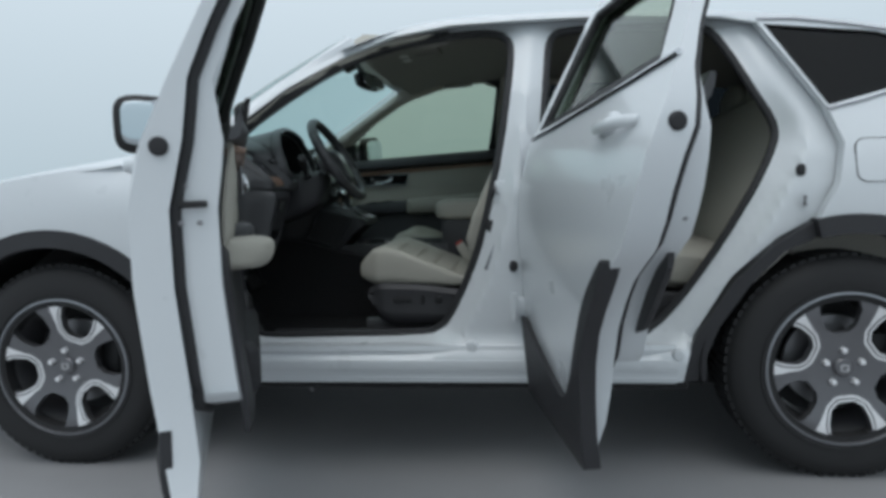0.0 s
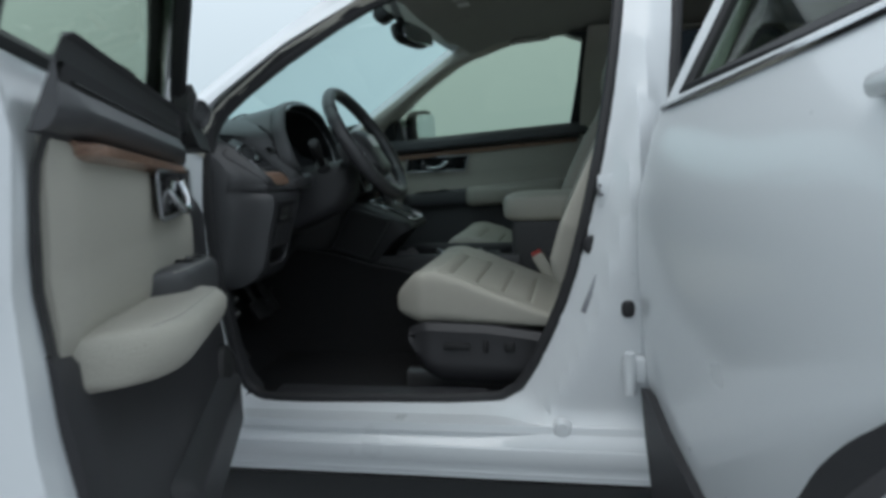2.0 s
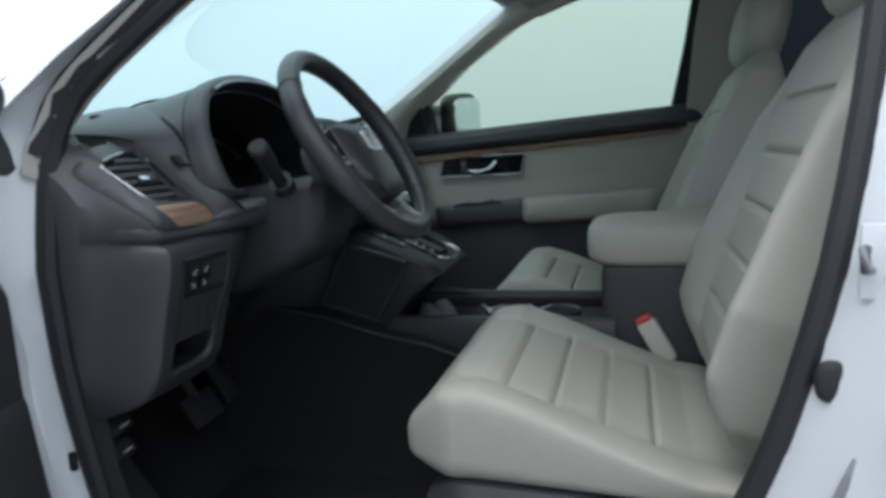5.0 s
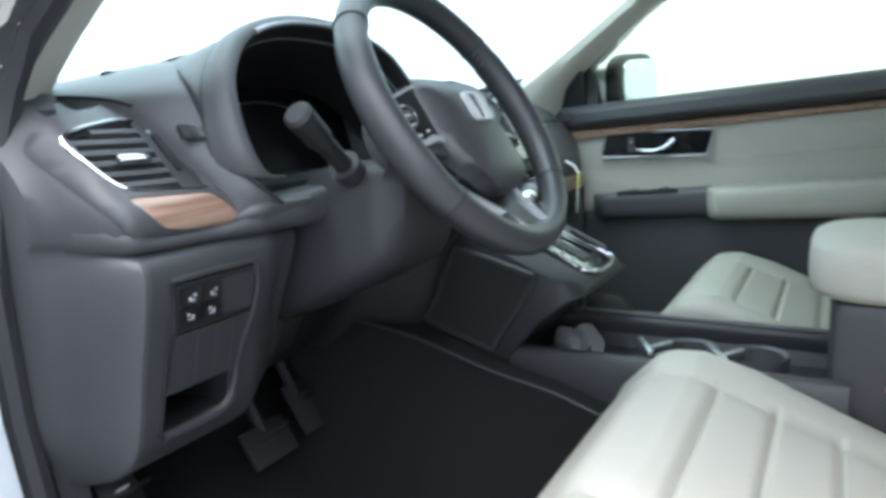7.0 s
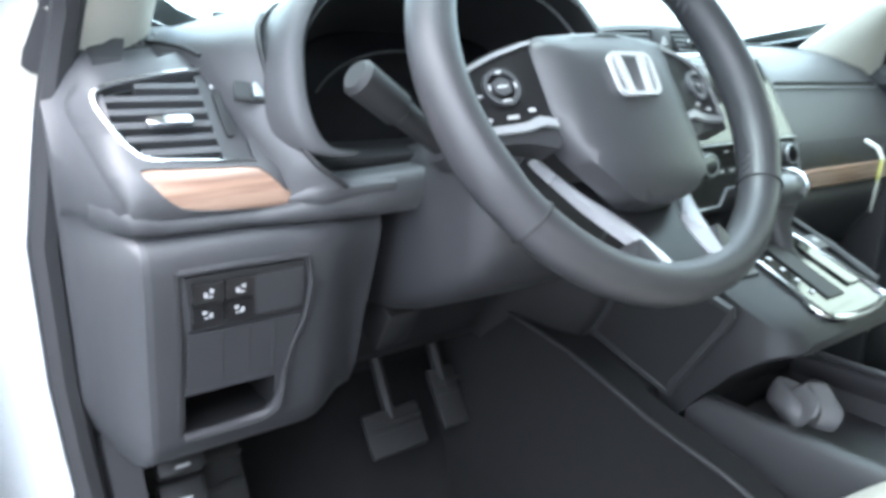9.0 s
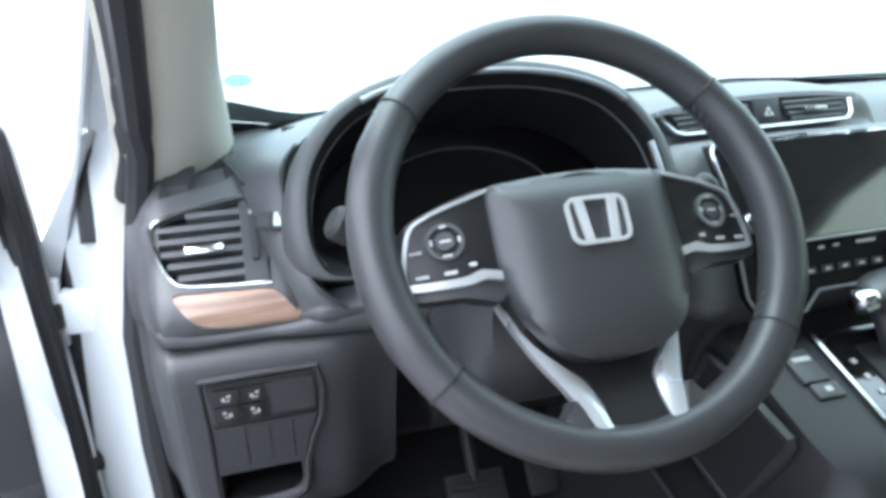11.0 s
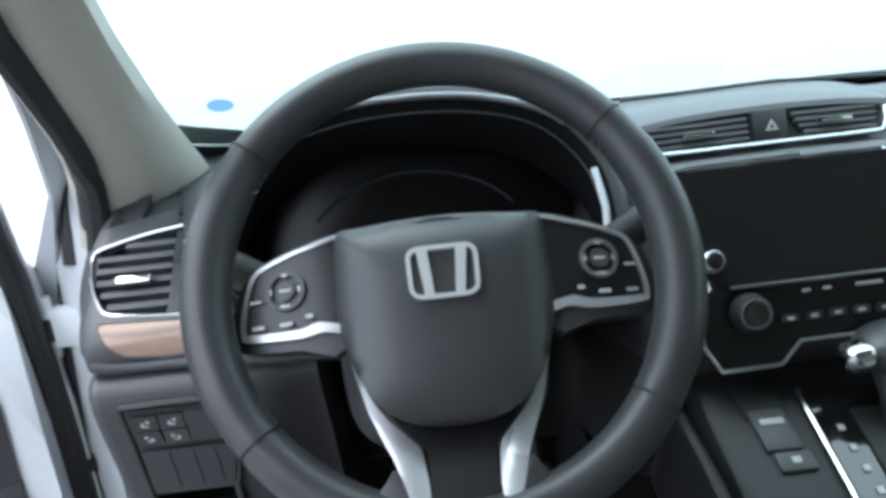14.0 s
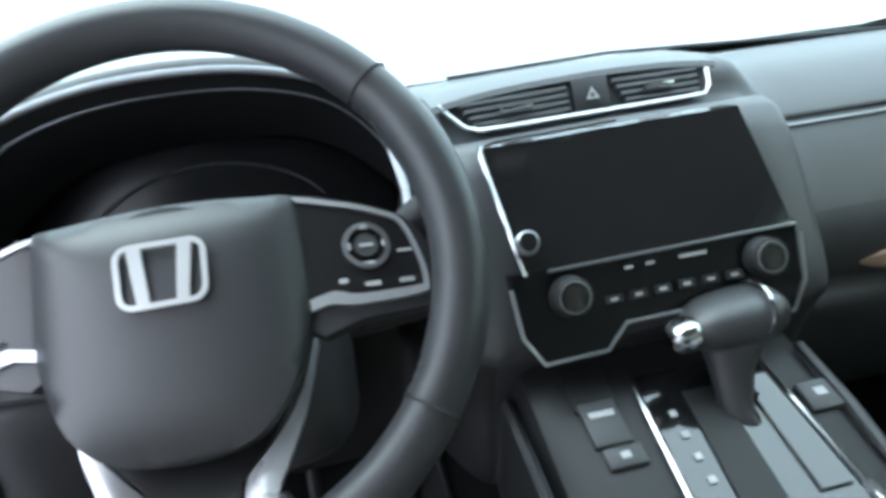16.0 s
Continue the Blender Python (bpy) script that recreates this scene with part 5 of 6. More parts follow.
for sg in (1,):
    part("hood_edge_strip", tube([(0.783, CY + sg * 0.180, 1.075), (0.770, CY + sg * 0.182, 1.105), (0.755, CY + sg * 0.176, 1.14)], 0.004, 6), SATIN, dashboard)

# left pod: a cover with the air vent and the wood strip let into it
def pod_index(z):
    k = [(p[1], i) for i, p in enumerate(P_LEFT) if 4 <= i <= 26]
    k.sort()
    return interp(z, [p[0] for p in k], [p[1] for p in k])


def pod(y, z, d=0.0):
    """A point of the pod's face at y, named by the height z on its main profile; d proud."""
    i = pod_index(z)
    i0 = int(i)
    f = i - i0
    at = lambda prof, q: Vector((prof[q][0], 0, prof[q][1])).lerp(Vector((prof[q + 1][0], 0, prof[q + 1][1])), f)
    a, b = at(P_END, i0), at(P_LEFT, i0)
    t = max(0, min(1, (y + 0.775) / 0.040))
    t = t * t * (3 - 2 * t)
    g = Vector((P_LEFT[i0 + 1][0] - P_LEFT[i0][0], 0, P_LEFT[i0 + 1][1] - P_LEFT[i0][1])).normalized()
    return a.lerp(b, t) + Vector((0, y, 0)) + Vector((-g.z, 0, g.x)) * d


vent_line = smooth([(-0.640, 1.110), (-0.68, 1.106), (-0.72, 1.099), (-0.739, 1.093), (-0.7425, 1.086), (-0.740, 1.074), (-0.733, 1.058), (-0.724, 1.046), (-0.714, 1.0405), (-0.69, 1.038), (-0.632, 1.035)], 3)
hole = vent_line + [(-0.630, 1.07)]
hole = inset(hole, 0.001)
wood_hole = smooth([(-0.724, 1.034), (-0.717, 1.022), (-0.705, 1.010), (-0.690, 1.004), (-0.655, 1.0005), (-0.612, 0.9995), (-0.604, 1.001), (-0.618, 1.018), (-0.632, 1.0305), (-0.66, 1.0325), (-0.70, 1.034)], 2, True)
cover = smooth([(-0.614, 1.122), (-0.68, 1.120), (-0.735, 1.112), (-0.757, 1.098), (-0.760, 1.08), (-0.755, 1.055), (-0.747, 1.025), (-0.735, 1.003), (-0.715, 0.9945), (-0.68, 0.993), (-0.614, 0.993)], 2, True)
part("vent_panel", sheet(cover, [hole, wood_hole], lambda y, z: pod(y, z, 0.003), lambda y, z: pod(y, z, -0.006) - pod(y, z, 0.003), 0.010), DASH, dashboard, "dark grey vent panel", 50)
part("vent_recess", sheet(inset(hole, -0.006), [], lambda y, z: pod(y, z, -0.016), (-0.004, 0, -0.004), 0.02), MATTEBLACK, dashboard)
for k in range(6):
    z = 1.0465 + 0.0102 * k
    y0 = interp(z, [1.040, 1.050, 1.065, 1.09, 1.10], [-0.712, -0.722, -0.733, -0.737, -0.70])
    part("slat", loft([[pod(y, z + 0.004, -0.001), pod(y, z + 0.0015, 0.0015), pod(y, z - 0.0015, 0.0005), pod(y, z - 0.003, -0.012), pod(y, z + 0.001, -0.012)] for y in (y0, -0.69, -0.657)]), DASH, dashboard)
part("vent_tab", rbox((0.009, 0.036, 0.008), pod(-0.692, 1.0655, 0.007), (0, 45, 0), 0.002), CHROME, dashboard, "silver vent tab")
part("vent_surround", tube([pod(y, z, 0.003) for y, z in vent_line], [0.0021] * len(vent_line), 8), CHROME, dashboard, "chrome vent surround")
part("vent_side", sheet([(-0.657, 1.1055), (-0.634, 1.1085), (-0.634, 1.037), (-0.657, 1.038)], [], lambda y, z: pod(y, z, 0.001), (-0.01, 0, -0.01), 0.02), DASHLOW, dashboard)
part("vent_wheel", sheet(ring_rr(0.007, 0.036, 0.002, 3, (-0.645, 1.073)), [], lambda y, z: pod(y, z, 0.004), (-0.004, 0, -0.004), 0.02), MATTEBLACK, dashboard)
part("wheel_mark", sheet(ring_rr(0.005, 0.003, 0.001, 2, (-0.645, 1.096)), [], lambda y, z: pod(y, z, 0.002), (-0.001, 0, -0.001), 0.02), WHITEMARK, dashboard)
part("wood_strip", sheet(inset(wood_hole, -0.002), [], lambda y, z: pod(y, z, 0.0015), lambda y, z: pod(y, z, -0.004) - pod(y, z, 0.0015), 0.012), WOOD, dashboard, "brown wood-grain strip")
base_rows = []
for y in np.concatenate([np.linspace(-0.758, -0.64, 12), np.linspace(-0.63, -0.185, 26)]):
    x = interp(y, [-0.64, -0.610, -0.580, -0.545, -0.26, -0.22, -0.185], [0.759, 0.7645, 0.7725, 0.779, 0.779, 0.770, 0.748]) if y > -0.64 else pod(y, 1.002).x + 0.003
    zt = interp(y, [-0.758, -0.74, -0.715, -0.69, -0.640, -0.618, -0.590, -0.57, -0.235, -0.20], [1.012, 1.008, 1.0005, 0.9985, 0.998, 0.999, 1.006, 1.020, 1.036, 1.030])
    zb = interp(y, [-0.758, -0.72], [0.988, 0.980])
    base_rows.append([Vector((x + dx, y, zt + (zb - zt) * f)) for dx, f in ((-0.045, 0.0), (-0.010, 0.0), (-0.003, 0.08), (0.0, 0.25), (0.0, 0.5), (-0.004, 0.75), (-0.013, 0.95), (-0.05, 1.0))])
part("hood_base", loft(base_rows), DASH, dashboard, "dark grey lip below the vent and instruments", 60)
# wing between the vent and the instrument hood, with the small slot
wing = [((0.36, -0.74, 1.110), (0.36, -0.72, 1.128), (0.52, -0.50, 1.190)), ((0.50, -0.70, 1.120), (0.505, -0.685, 1.138), (0.62, -0.555, 1.178)), ((0.60, -0.672, 1.118), (0.607, -0.664, 1.134), (0.672, -0.592, 1.158)),
        ((0.650, -0.655, 1.108), (0.665, -0.650, 1.122), (0.707, -0.610, 1.138)), ((0.684, -0.644, 1.082), (0.704, -0.637, 1.094), (0.728, -0.610, 1.100)), ((0.706, -0.636, 1.056), (0.727, -0.630, 1.066), (0.744, -0.606, 1.068)),
        ((0.730, -0.625, 1.032), (0.745, -0.619, 1.038), (0.763, -0.598, 1.046)), ((0.745, -0.618, 1.012), (0.755, -0.612, 1.016), (0.776, -0.588, 1.030)), ((0.752, -0.610, 0.992), (0.762, -0.602, 0.995), (0.780, -0.565, 1.012))]
lines = [smooth([w[k] for w in wing], 4) for k in range(3)]
rows_w = []
for a, b, c in zip(*lines):
    a, b, c = Vector(a), Vector(b), Vector(c)
    n = Vector((0.55, -0.25, 0.6)).normalized()
    rows_w.append([a, a.lerp(b, 0.85), b + (c - b) * 0.10 + n * 0.001, b.lerp(c, 0.4) + n * 0.003, b.lerp(c, 0.75) + n * 0.003, c, c + Vector((-0.03, 0.01, -0.01))])
part("hood_wing", loft(rows_w, closed=False), DASH, dashboard, "dark grey wing of the hood", 50)
part("wing_seam", tube([Vector(p) + Vector((0.003, -0.001, 0.002)) for p in lines[2][8:]], 0.0024, 6), MATTEBLACK, dashboard)
part("wing_seam", tube([Vector(p) + Vector((0, 0, 0.002)) for p in lines[1][2:13]], 0.002, 6), MATTEBLACK, dashboard)
SM = Matrix.Translation((0.7235, -0.6130, 1.0905)) @ pose(0, 0, 0, 0, 47, 0) @ pose(0, 0, 0, 0, 0, 80)
part("card_slot", flatsheet(ring_rr(0.030, 0.016, 0.002), [], SM @ Matrix.Translation((0.004, 0, 0)), 0.006), SATIN, dashboard, "small silver slot cover")
part("slot_notch", flatsheet(ring_rr(0.014, 0.018, 0.002), [], SM @ Matrix.Translation((-0.020, 0.0, -0.002)), 0.006), MATTEBLACK, dashboard)
part("slot_seam", tube([SM @ Vector((x, -0.010, 0.002)) for x in (-0.028, 0.022)], 0.0014, 5), MATTEBLACK, dashboard)
dash_top = lambda x: interp(x, [p[0] for p in P_SUNK[:11]], [p[1] for p in P_SUNK[:11]])
part("top_vent", sheet(ring_rr(0.10, 0.040, 0.008, 4, (-0.673, 0.56)), [], lambda y, x: Vector((x - 0.25 * (y + 0.673), y, dash_top(x - 0.25 * (y + 0.673)) + 0.0015)), (0, 0, -0.004), 0.02), MATTEBLACK, dashboard)
for k in range(10):
    y = -0.7185 + 0.0101 * k
    x = 0.56 - 0.25 * (y + 0.673)
    part("vent_rib", rbox((0.036, 0.0035, 0.003), (x, y, dash_top(x) + 0.002), (0, math.degrees(math.atan2(dash_top(x - 0.01) - dash_top(x + 0.01), 0.02)), 0), 0.0005), DASH, dashboard)

# lower panel: switches, blank flaps, open coin pocket, release levers
def low_face(y, z, d=0.0):
    x = interp(z, LOWZ, LOWX)
    return Vector((x, y, z)) + Vector((0.96, 0, -0.24)) * d


LOWZ, LOWX = zip(*sorted((z, x) for x, z in P_SUNK[32:]))
thick_in = Vector((-0.004, 0, 0.001))
part("switch_panel", sheet([(-0.705, 0.953), (-0.604, 0.953), (-0.603, 0.905), (-0.700, 0.905)], [], lambda y, z: low_face(y, z, 0.003), thick_in, 0.02), MATTEBLACK, dashboard)
for i in range(2):
    yc = -0.6880 + 0.0262 * i
    for j in range(2):
        zc = 0.9195 + 0.0190 * j
        part("button", sheet(ring_rr(0.0244, 0.0178, 0.002, 3, (yc, zc)), [], lambda y, z: low_face(y, z, 0.006), thick_in, 0.03), SWITCHBLACK, dashboard)
        for mx, mz, mw, mh in ((-0.003, 0.002, 0.0035, 0.003), (0.0022, -0.0012, 0.0030, 0.0045), (-0.0015, -0.003, 0.0045, 0.0014)):
            part("button_mark", sheet(ring_rr(mw, mh, 0.0006, 2, (yc + mx * (1 - 2 * j), zc + mz)), [], lambda y, z: low_face(y, z, 0.0066), thick_in * 0.1, 0.03), WHITEMARK, dashboard, "white pictogram")
part("blank_flap", sheet(ring_rr(0.0450, 0.0370, 0.002, 3, (-0.6275, 0.929)), [], lambda y, z: low_face(y, z, 0.005), thick_in, 0.03), DASHLOW, dashboard)
part("blank_flap", sheet(smooth([(-0.703, 0.902), (-0.604, 0.902), (-0.612, 0.880), (-0.620, 0.848), (-0.706, 0.848)], 1, True), [], lambda y, z: low_face(y, z, 0.005), thick_in, 0.03), DASHLOW, dashboard, "blank dark switch cover")
for y in (-0.676, -0.652, -0.630):
    part("flap_groove", tube([low_face(y, 0.898, 0.005), low_face(y, 0.852, 0.005)], 0.0008, 5), MATTEBLACK, dashboard)
# the pocket's box, its floor tipped up to the front
pk = [low_face(y, z, 0.0) for y, z in ((PK[0], PK[2]), (PK[1], PK[2]), (PK[1], PK[3]), (PK[0], PK[3]))]
part("pocket", loft([pk, [Vector((0.625, p.y * 0.995, 0.792 + 0.9 * (p.z - PK[2]))) for p in pk]], caps=False), MATTEBLACK, dashboard, "open coin pocket")
part("pocket_back", rbox((0.006, 0.09, 0.05), (0.622, -0.664, 0.812), r=0.001), MATTEBLACK, dashboard)
part("pocket_lip", tube([low_face(y, z, 0.004) for y, z in ((-0.618, 0.846), (-0.619, 0.825), (-0.623, 0.806), (-0.634, 0.797), (-0.665, 0.795), (-0.709, 0.795))], [0.002, 0.004, 0.0065, 0.0065, 0.006, 0.005], 8), DASHLOW, dashboard)
part("panel_edge", tube([low_face(y, z, 0.002) for y, z in ((-0.710, 0.957), (-0.66, 0.958), (-0.600, 0.957), (-0.596, 0.93), (-0.600, 0.895), (-0.611, 0.868), (-0.617, 0.846))], 0.0030, 8), DASHLOW, dashboard)
part("panel_edge", tube([low_face(y, z, 0.001) for y, z in ((-0.710, 0.957), (-0.709, 0.90), (-0.711, 0.797))], 0.0024, 8), MATTEBLACK, dashboard)
part("end_seam", tube([(0.63, -0.763, 1.05), (0.668, -0.757, 1.00), (0.690, -0.750, 0.96), (0.680, -0.752, 0.88), (0.640, -0.757, 0.78)], 0.0022, 6), MATTEBLACK, dashboard)
for z in (0.70, 0.66):
    part("release_lever", rbox((0.03, 0.05, 0.024), (0.60, -0.69, z), (0, 50, 0), 0.006), MATTEBLACK, dashboard)
    part("lever_mark", rbox((0.002, 0.014, 0.010), (0.618, -0.69, z + 0.004), (0, 50, 0), 0), WHITEMARK, dashboard)

# ---- steering wheel and column ----
LEAN = radians(31)
WM = Matrix.Translation((0.904, -0.373, 1.093)) @ Matrix(((0, -math.sin(LEAN), math.cos(LEAN), 0), (1, 0, 0, 0), (0, math.cos(LEAN), math.sin(LEAN), 0), (0, 0, 0, 1))) @ Matrix.Diagonal((1.02, 1.02, 1.02, 1))
HM = WM @ Matrix.Translation((0, -0.0115, -0.014)) @ Matrix.Diagonal((0.958, 0.958, 0.958, 1))
R, r = 0.1705, 0.0168


def leg_pt(u, v, n):
    """A point of the lower spoke, which rises from the hub towards the rim; n proud of it."""
    return WM @ Vector((u, v, n - 0.035 + 0.45 * (-0.055 - v)))


rad = [r * (1.06 if abs(math.sin(a)) < 0.45 else 1.0) for a in np.linspace(0, 2 * math.pi, 97)[:-1]]


def torus(m, R, rad, seg=18):
    n = len(rad)
    rings = []
    for i in range(n):
        a = 2 * math.pi * i / n
        rings.append([m @ Vector(((R + rad[i] * math.cos(b)) * math.cos(a), (R + rad[i] * math.cos(b)) * math.sin(a), rad[i] * 1.12 * math.sin(b))) for b in (2 * math.pi * k / seg for k in range(seg))])
    return loft(rings + [rings[0]], caps=False)


steering_wheel = part("steering_wheel", torus(WM, R, rad), LEATHERBLACK, car, "black leather steering wheel with chrome-edged switches")
for a in (38, 142, 218, 322):
    ca, sa = math.cos(radians(a)), math.sin(radians(a))
    ring = [WM @ Vector(((R + 0.0172 * math.cos(b)) * ca, (R + 0.0172 * math.cos(b)) * sa, 0.0192 * math.sin(b))) for b in (2 * math.pi * k / 20 for k in range(20))]
    part("rim_seam", tube(ring, 0.0012, 5, True), MATTEBLACK, steering_wheel)
for k in range(120):
    a = 2 * math.pi * k / 120
    if abs(math.sin(a)) < 0.60:
        c, s = math.cos(a), math.sin(a)
        part("stitch", tube([WM @ Vector(((R - 0.0165) * c - 0.002 * s, (R - 0.0165) * s + 0.002 * c, 0.003)), WM @ Vector(((R - 0.0165) * c + 0.002 * s, (R - 0.0165) * s - 0.002 * c, -0.003))], 0.0010, 4), ALLOY, steering_wheel)
# airbag pad: a rounded shield, domed
pad = smooth([(-0.077, 0.034), (-0.055, 0.0395), (0, 0.0430), (0.055, 0.0395), (0.077, 0.034), (0.0795, -0.010), (0.0735, -0.046), (0.058, -0.081), (0.036, -0.101), (0, -0.107), (-0.036, -0.101), (-0.058, -0.081), (-0.0735, -0.046), (-0.0795, -0.010)], 4, True)


def pad_pt(u, v):
    e = max(abs(u) / 0.0805, abs(v + 0.0325) / 0.0765)
    return WM @ Vector((u, v, -0.008 + 0.016 * (1 - min(1, e) ** 5) + 0.010 * (1 - (u / 0.09) ** 2)))


part("airbag_pad", sheet(pad, [], pad_pt, WM.to_3x3() @ Vector((0, 0, -0.022)), 0.010), LEATHERBLACK, steering_wheel, "dark grey airbag cover", 60)
# embossed badge: bright frame with two upright bars
BM = WM @ Matrix.Translation((0, -0.004, 0.0185))
badge = [(x * (1 + 1.2 * y), y) for x, y in ring_rr(0.050, 0.038, 0.009)]
part("badge_frame", flatsheet(badge, [inset(badge, 0.0032)], BM, 0.003, 0.02), BADGE, steering_wheel, "bright metal badge")
for sg in (-1, 1):
    part("badge_bar", flatsheet([(sg * 0.0178, 0.016), (sg * 0.0100, 0.016), (sg * 0.0072, -0.016), (sg * 0.0138, -0.016)], [], BM, 0.003, 0.05), BADGE, steering_wheel)
# side spokes with their switch fields
for sg in (-1, 1):
    sp = [(0.077, 0.046), (0.105, 0.047), (0.138, 0.036), (0.153, 0.026), (0.164, 0.0), (0.162, -0.024), (0.152, -0.031), (0.110, -0.034), (0.077, -0.036)]
    sp = smooth([(sg * x, y) for x, y in sp], 3, True)
    zf = lambda u, v: HM @ Vector((u, v, 0.013 - 0.014 * max(0, (abs(u) - 0.085) / 0.075) ** 1.5))
    part("spoke", sheet(sp, [], lambda u, v: zf(u, v) + HM.to_3x3() @ Vector((0, 0, -0.004)), HM.to_3x3() @ Vector((0, 0, -0.022)), 0.012), LEATHERBLACK, steering_wheel)
    bz = smooth([(sg * x, y) for x, y in [(0.066, 0.0475), (0.100, 0.0455), (0.132, 0.036), (0.147, 0.027), (0.155, 0.002), (0.156, -0.016), (0.150, -0.021), (0.110, -0.022), (0.095, -0.018), (0.066, -0.018)]], 3, True)
    deep_bz = smooth([(sg * x, y) for x, y in [(0.066, 0.0475), (0.100, 0.0455), (0.132, 0.036), (0.147, 0.027), (0.155, 0.002), (0.1565, -0.017), (0.150, -0.0235), (0.110, -0.0255), (0.092, -0.0225), (0.066, -0.0215)]], 3, True)
    part("switch_bezel", sheet(deep_bz, [inset(bz, 0.0032)], zf, HM.to_3x3() @ Vector((0, 0, -0.006)), 0.012), BEZEL, steering_wheel, "bright switch surround")
    part("switch_field", sheet(inset(bz, 0.004), [], lambda u, v: zf(u, v) + HM.to_3x3() @ Vector((0, 0, -0.002)), HM.to_3x3() @ Vector((0, 0, -0.004)), 0.012), SWITCHBLACK, steering_wheel, "black switch field")
    cx, cy = sg * 0.120, 0.012
    up = HM.to_3x3() @ Vector((0, 0, 0.0015))
    part("switch_ring", sheet(arc(cx, cy, 0.0155, 0, 345, 24), [arc(cx, cy, 0.0120, 0, 345, 24)], lambda u, v: zf(u, v) + up, -up * 2, 0.02), DASH if sg < 0 else SATIN, steering_wheel)
    part("switch_knob", sheet(arc(cx, cy, 0.0075, 0, 340, 18), [], lambda u, v: zf(u, v) + up, -up * 2, 0.02), DASH, steering_wheel)
    marks = [(0, 0.012, 0.005, 0.0025), (0, -0.012, 0.008, 0.002), (-0.011, 0, 0.002, 0.005), (0.011, 0, 0.002, 0.005), (0, 0, 0.009, 0.0022), (-0.022, -0.026, 0.010, 0.003), (0.0, -0.026, 0.010, 0.003), (0.018, -0.022, 0.006, 0.003), (-0.024, -0.006, 0.010, 0.002)]
    for mx, my, mw, mh in marks:
        part("switch_mark", sheet(ring_rr(mw, mh, 0.0008, 2, (cx + mx * sg * -1, cy + my)), [], lambda u, v: zf(u, v) + up * 1.3, -up * 0.3, 0.05), WHITEMARK, steering_wheel, "white pictogram")
    # chrome legs of the lower spoke
    leg = smooth([(sg * x, y) for x, y in [(0.0725, -0.046), (0.0755, -0.050), (0.062, -0.093), (0.046, -0.126), (0.034, -0.158), (0.0235, -0.160), (0.0260, -0.126), (0.0310, -0.116), (0.049, -0.098), (0.064, -0.075)]], 2, True)
    mid = lambda v: interp(-v, [0.048, 0.083, 0.110, 0.122, 0.140, 0.160], [0.0725, 0.057, 0.0425, 0.036, 0.031, 0.027])
    part("spoke_leg", sheet(leg, [], lambda u, v: leg_pt(u, v, 0.002 - 30 * (abs(u) - mid(v) - 0.004) ** 2), WM.to_3x3() @ Vector((0, 0, -0.010)), 0.006), BEZEL, steering_wheel, "bright spoke leg")
low_spoke = smooth([(-0.056, -0.070), (0, -0.074), (0.056, -0.070), (0.040, -0.105), (0.024, -0.122), (0.024, -0.155), (0.034, -0.166), (0, -0.168), (-0.034, -0.166), (-0.024, -0.155), (-0.024, -0.122), (-0.040, -0.105)], 2, True)
part("lower_spoke", sheet(low_spoke, [], lambda u, v: leg_pt(u, v, -0.003), WM.to_3x3() @ Vector((0, 0, -0.012)), 0.012), SWITCHBLACK, steering_wheel)
# where the lower spoke runs out into the rim
for sg in (-1, 1):
    root = [(0.045, -0.132), (0.052, -0.139), (0.064, -0.150), (0.085, -0.158), (0.060, -0.170), (0.036, -0.174), (0.036, -0.158)]
    part("spoke_root", sheet(smooth([(sg * x, y) for x, y in root], 3, True), [], lambda u, v: WM @ Vector((u, v, 0.012 - 0.30 * max(0, abs(u) - 0.05) - 0.15 * (v + 0.165))), WM.to_3x3() @ Vector((0, 0, -0.020)), 0.010), LEATHERBLACK, steering_wheel, "leather root of the lower spoke")
part("hub_back", lathe([(0.001, 0.012), (0.050, 0.008), (0.050, -0.02), (0.045, -0.05), (0.001, -0.055)], 32, WM @ Matrix.Translation((0, -0.01, 0))), MATTEBLACK, steering_wheel)

# column shroud and stalks
cr = []
for t in np.linspace(0, 1, 14):
    x = 0.858 - 0.24 * t
    w = 0.080 + 0.020 * min(1, t * 3)
    zt, zb = 1.062 - 0.030 * t, interp(x, [0.62, 0.70, 0.80, 0.868], [0.83, 0.852, 0.893, 0.935])
    if t == 0:
        w, zb, zt = w * 0.8, zb + 0.02, zt - 0.015
    c, h = Vector((x, CY, (zt + zb) / 2)), (zt - zb) / 2
    cr.append([c + Vector((0.10 * h * math.sin(a), w * math.copysign(abs(math.cos(a)) ** 0.42, math.cos(a)) * (1 - 0.10 * max(0, -math.sin(a))), h * math.copysign(abs(math.sin(a)) ** 0.5, math.sin(a)))) for a in (2 * math.pi * k / 44 for k in range(44))])
for ring in cr:
    for p in ring:
        p += Vector((-0.002, 0.026, -0.010))
column = part("steering_column", loft(cr), DASHLOW, car, "dark plastic column shroud with two stalks")
for sg, tip in ((-1, (0.814, -0.567, 1.099)), (1, (0.814, -0.190, 1.095))):
    root = Vector((0.797, CY + 0.026 + sg * 0.075, 1.022))
    tip = Vector(tip)
    part("stalk", tube([root, root.lerp(tip, 0.3), root.lerp(tip, 0.62), root.lerp(tip, 0.64), root.lerp(tip, 0.97), tip], [0.011, 0.011, 0.012, 0.0150, 0.0160, 0.012], 14), MATTEBLACK, column, "black control stalk")
    part("stalk_collar", tube([root.lerp(tip, 0.1), root.lerp(tip, 0.24)], 0.019, 14), DASHLOW, column)

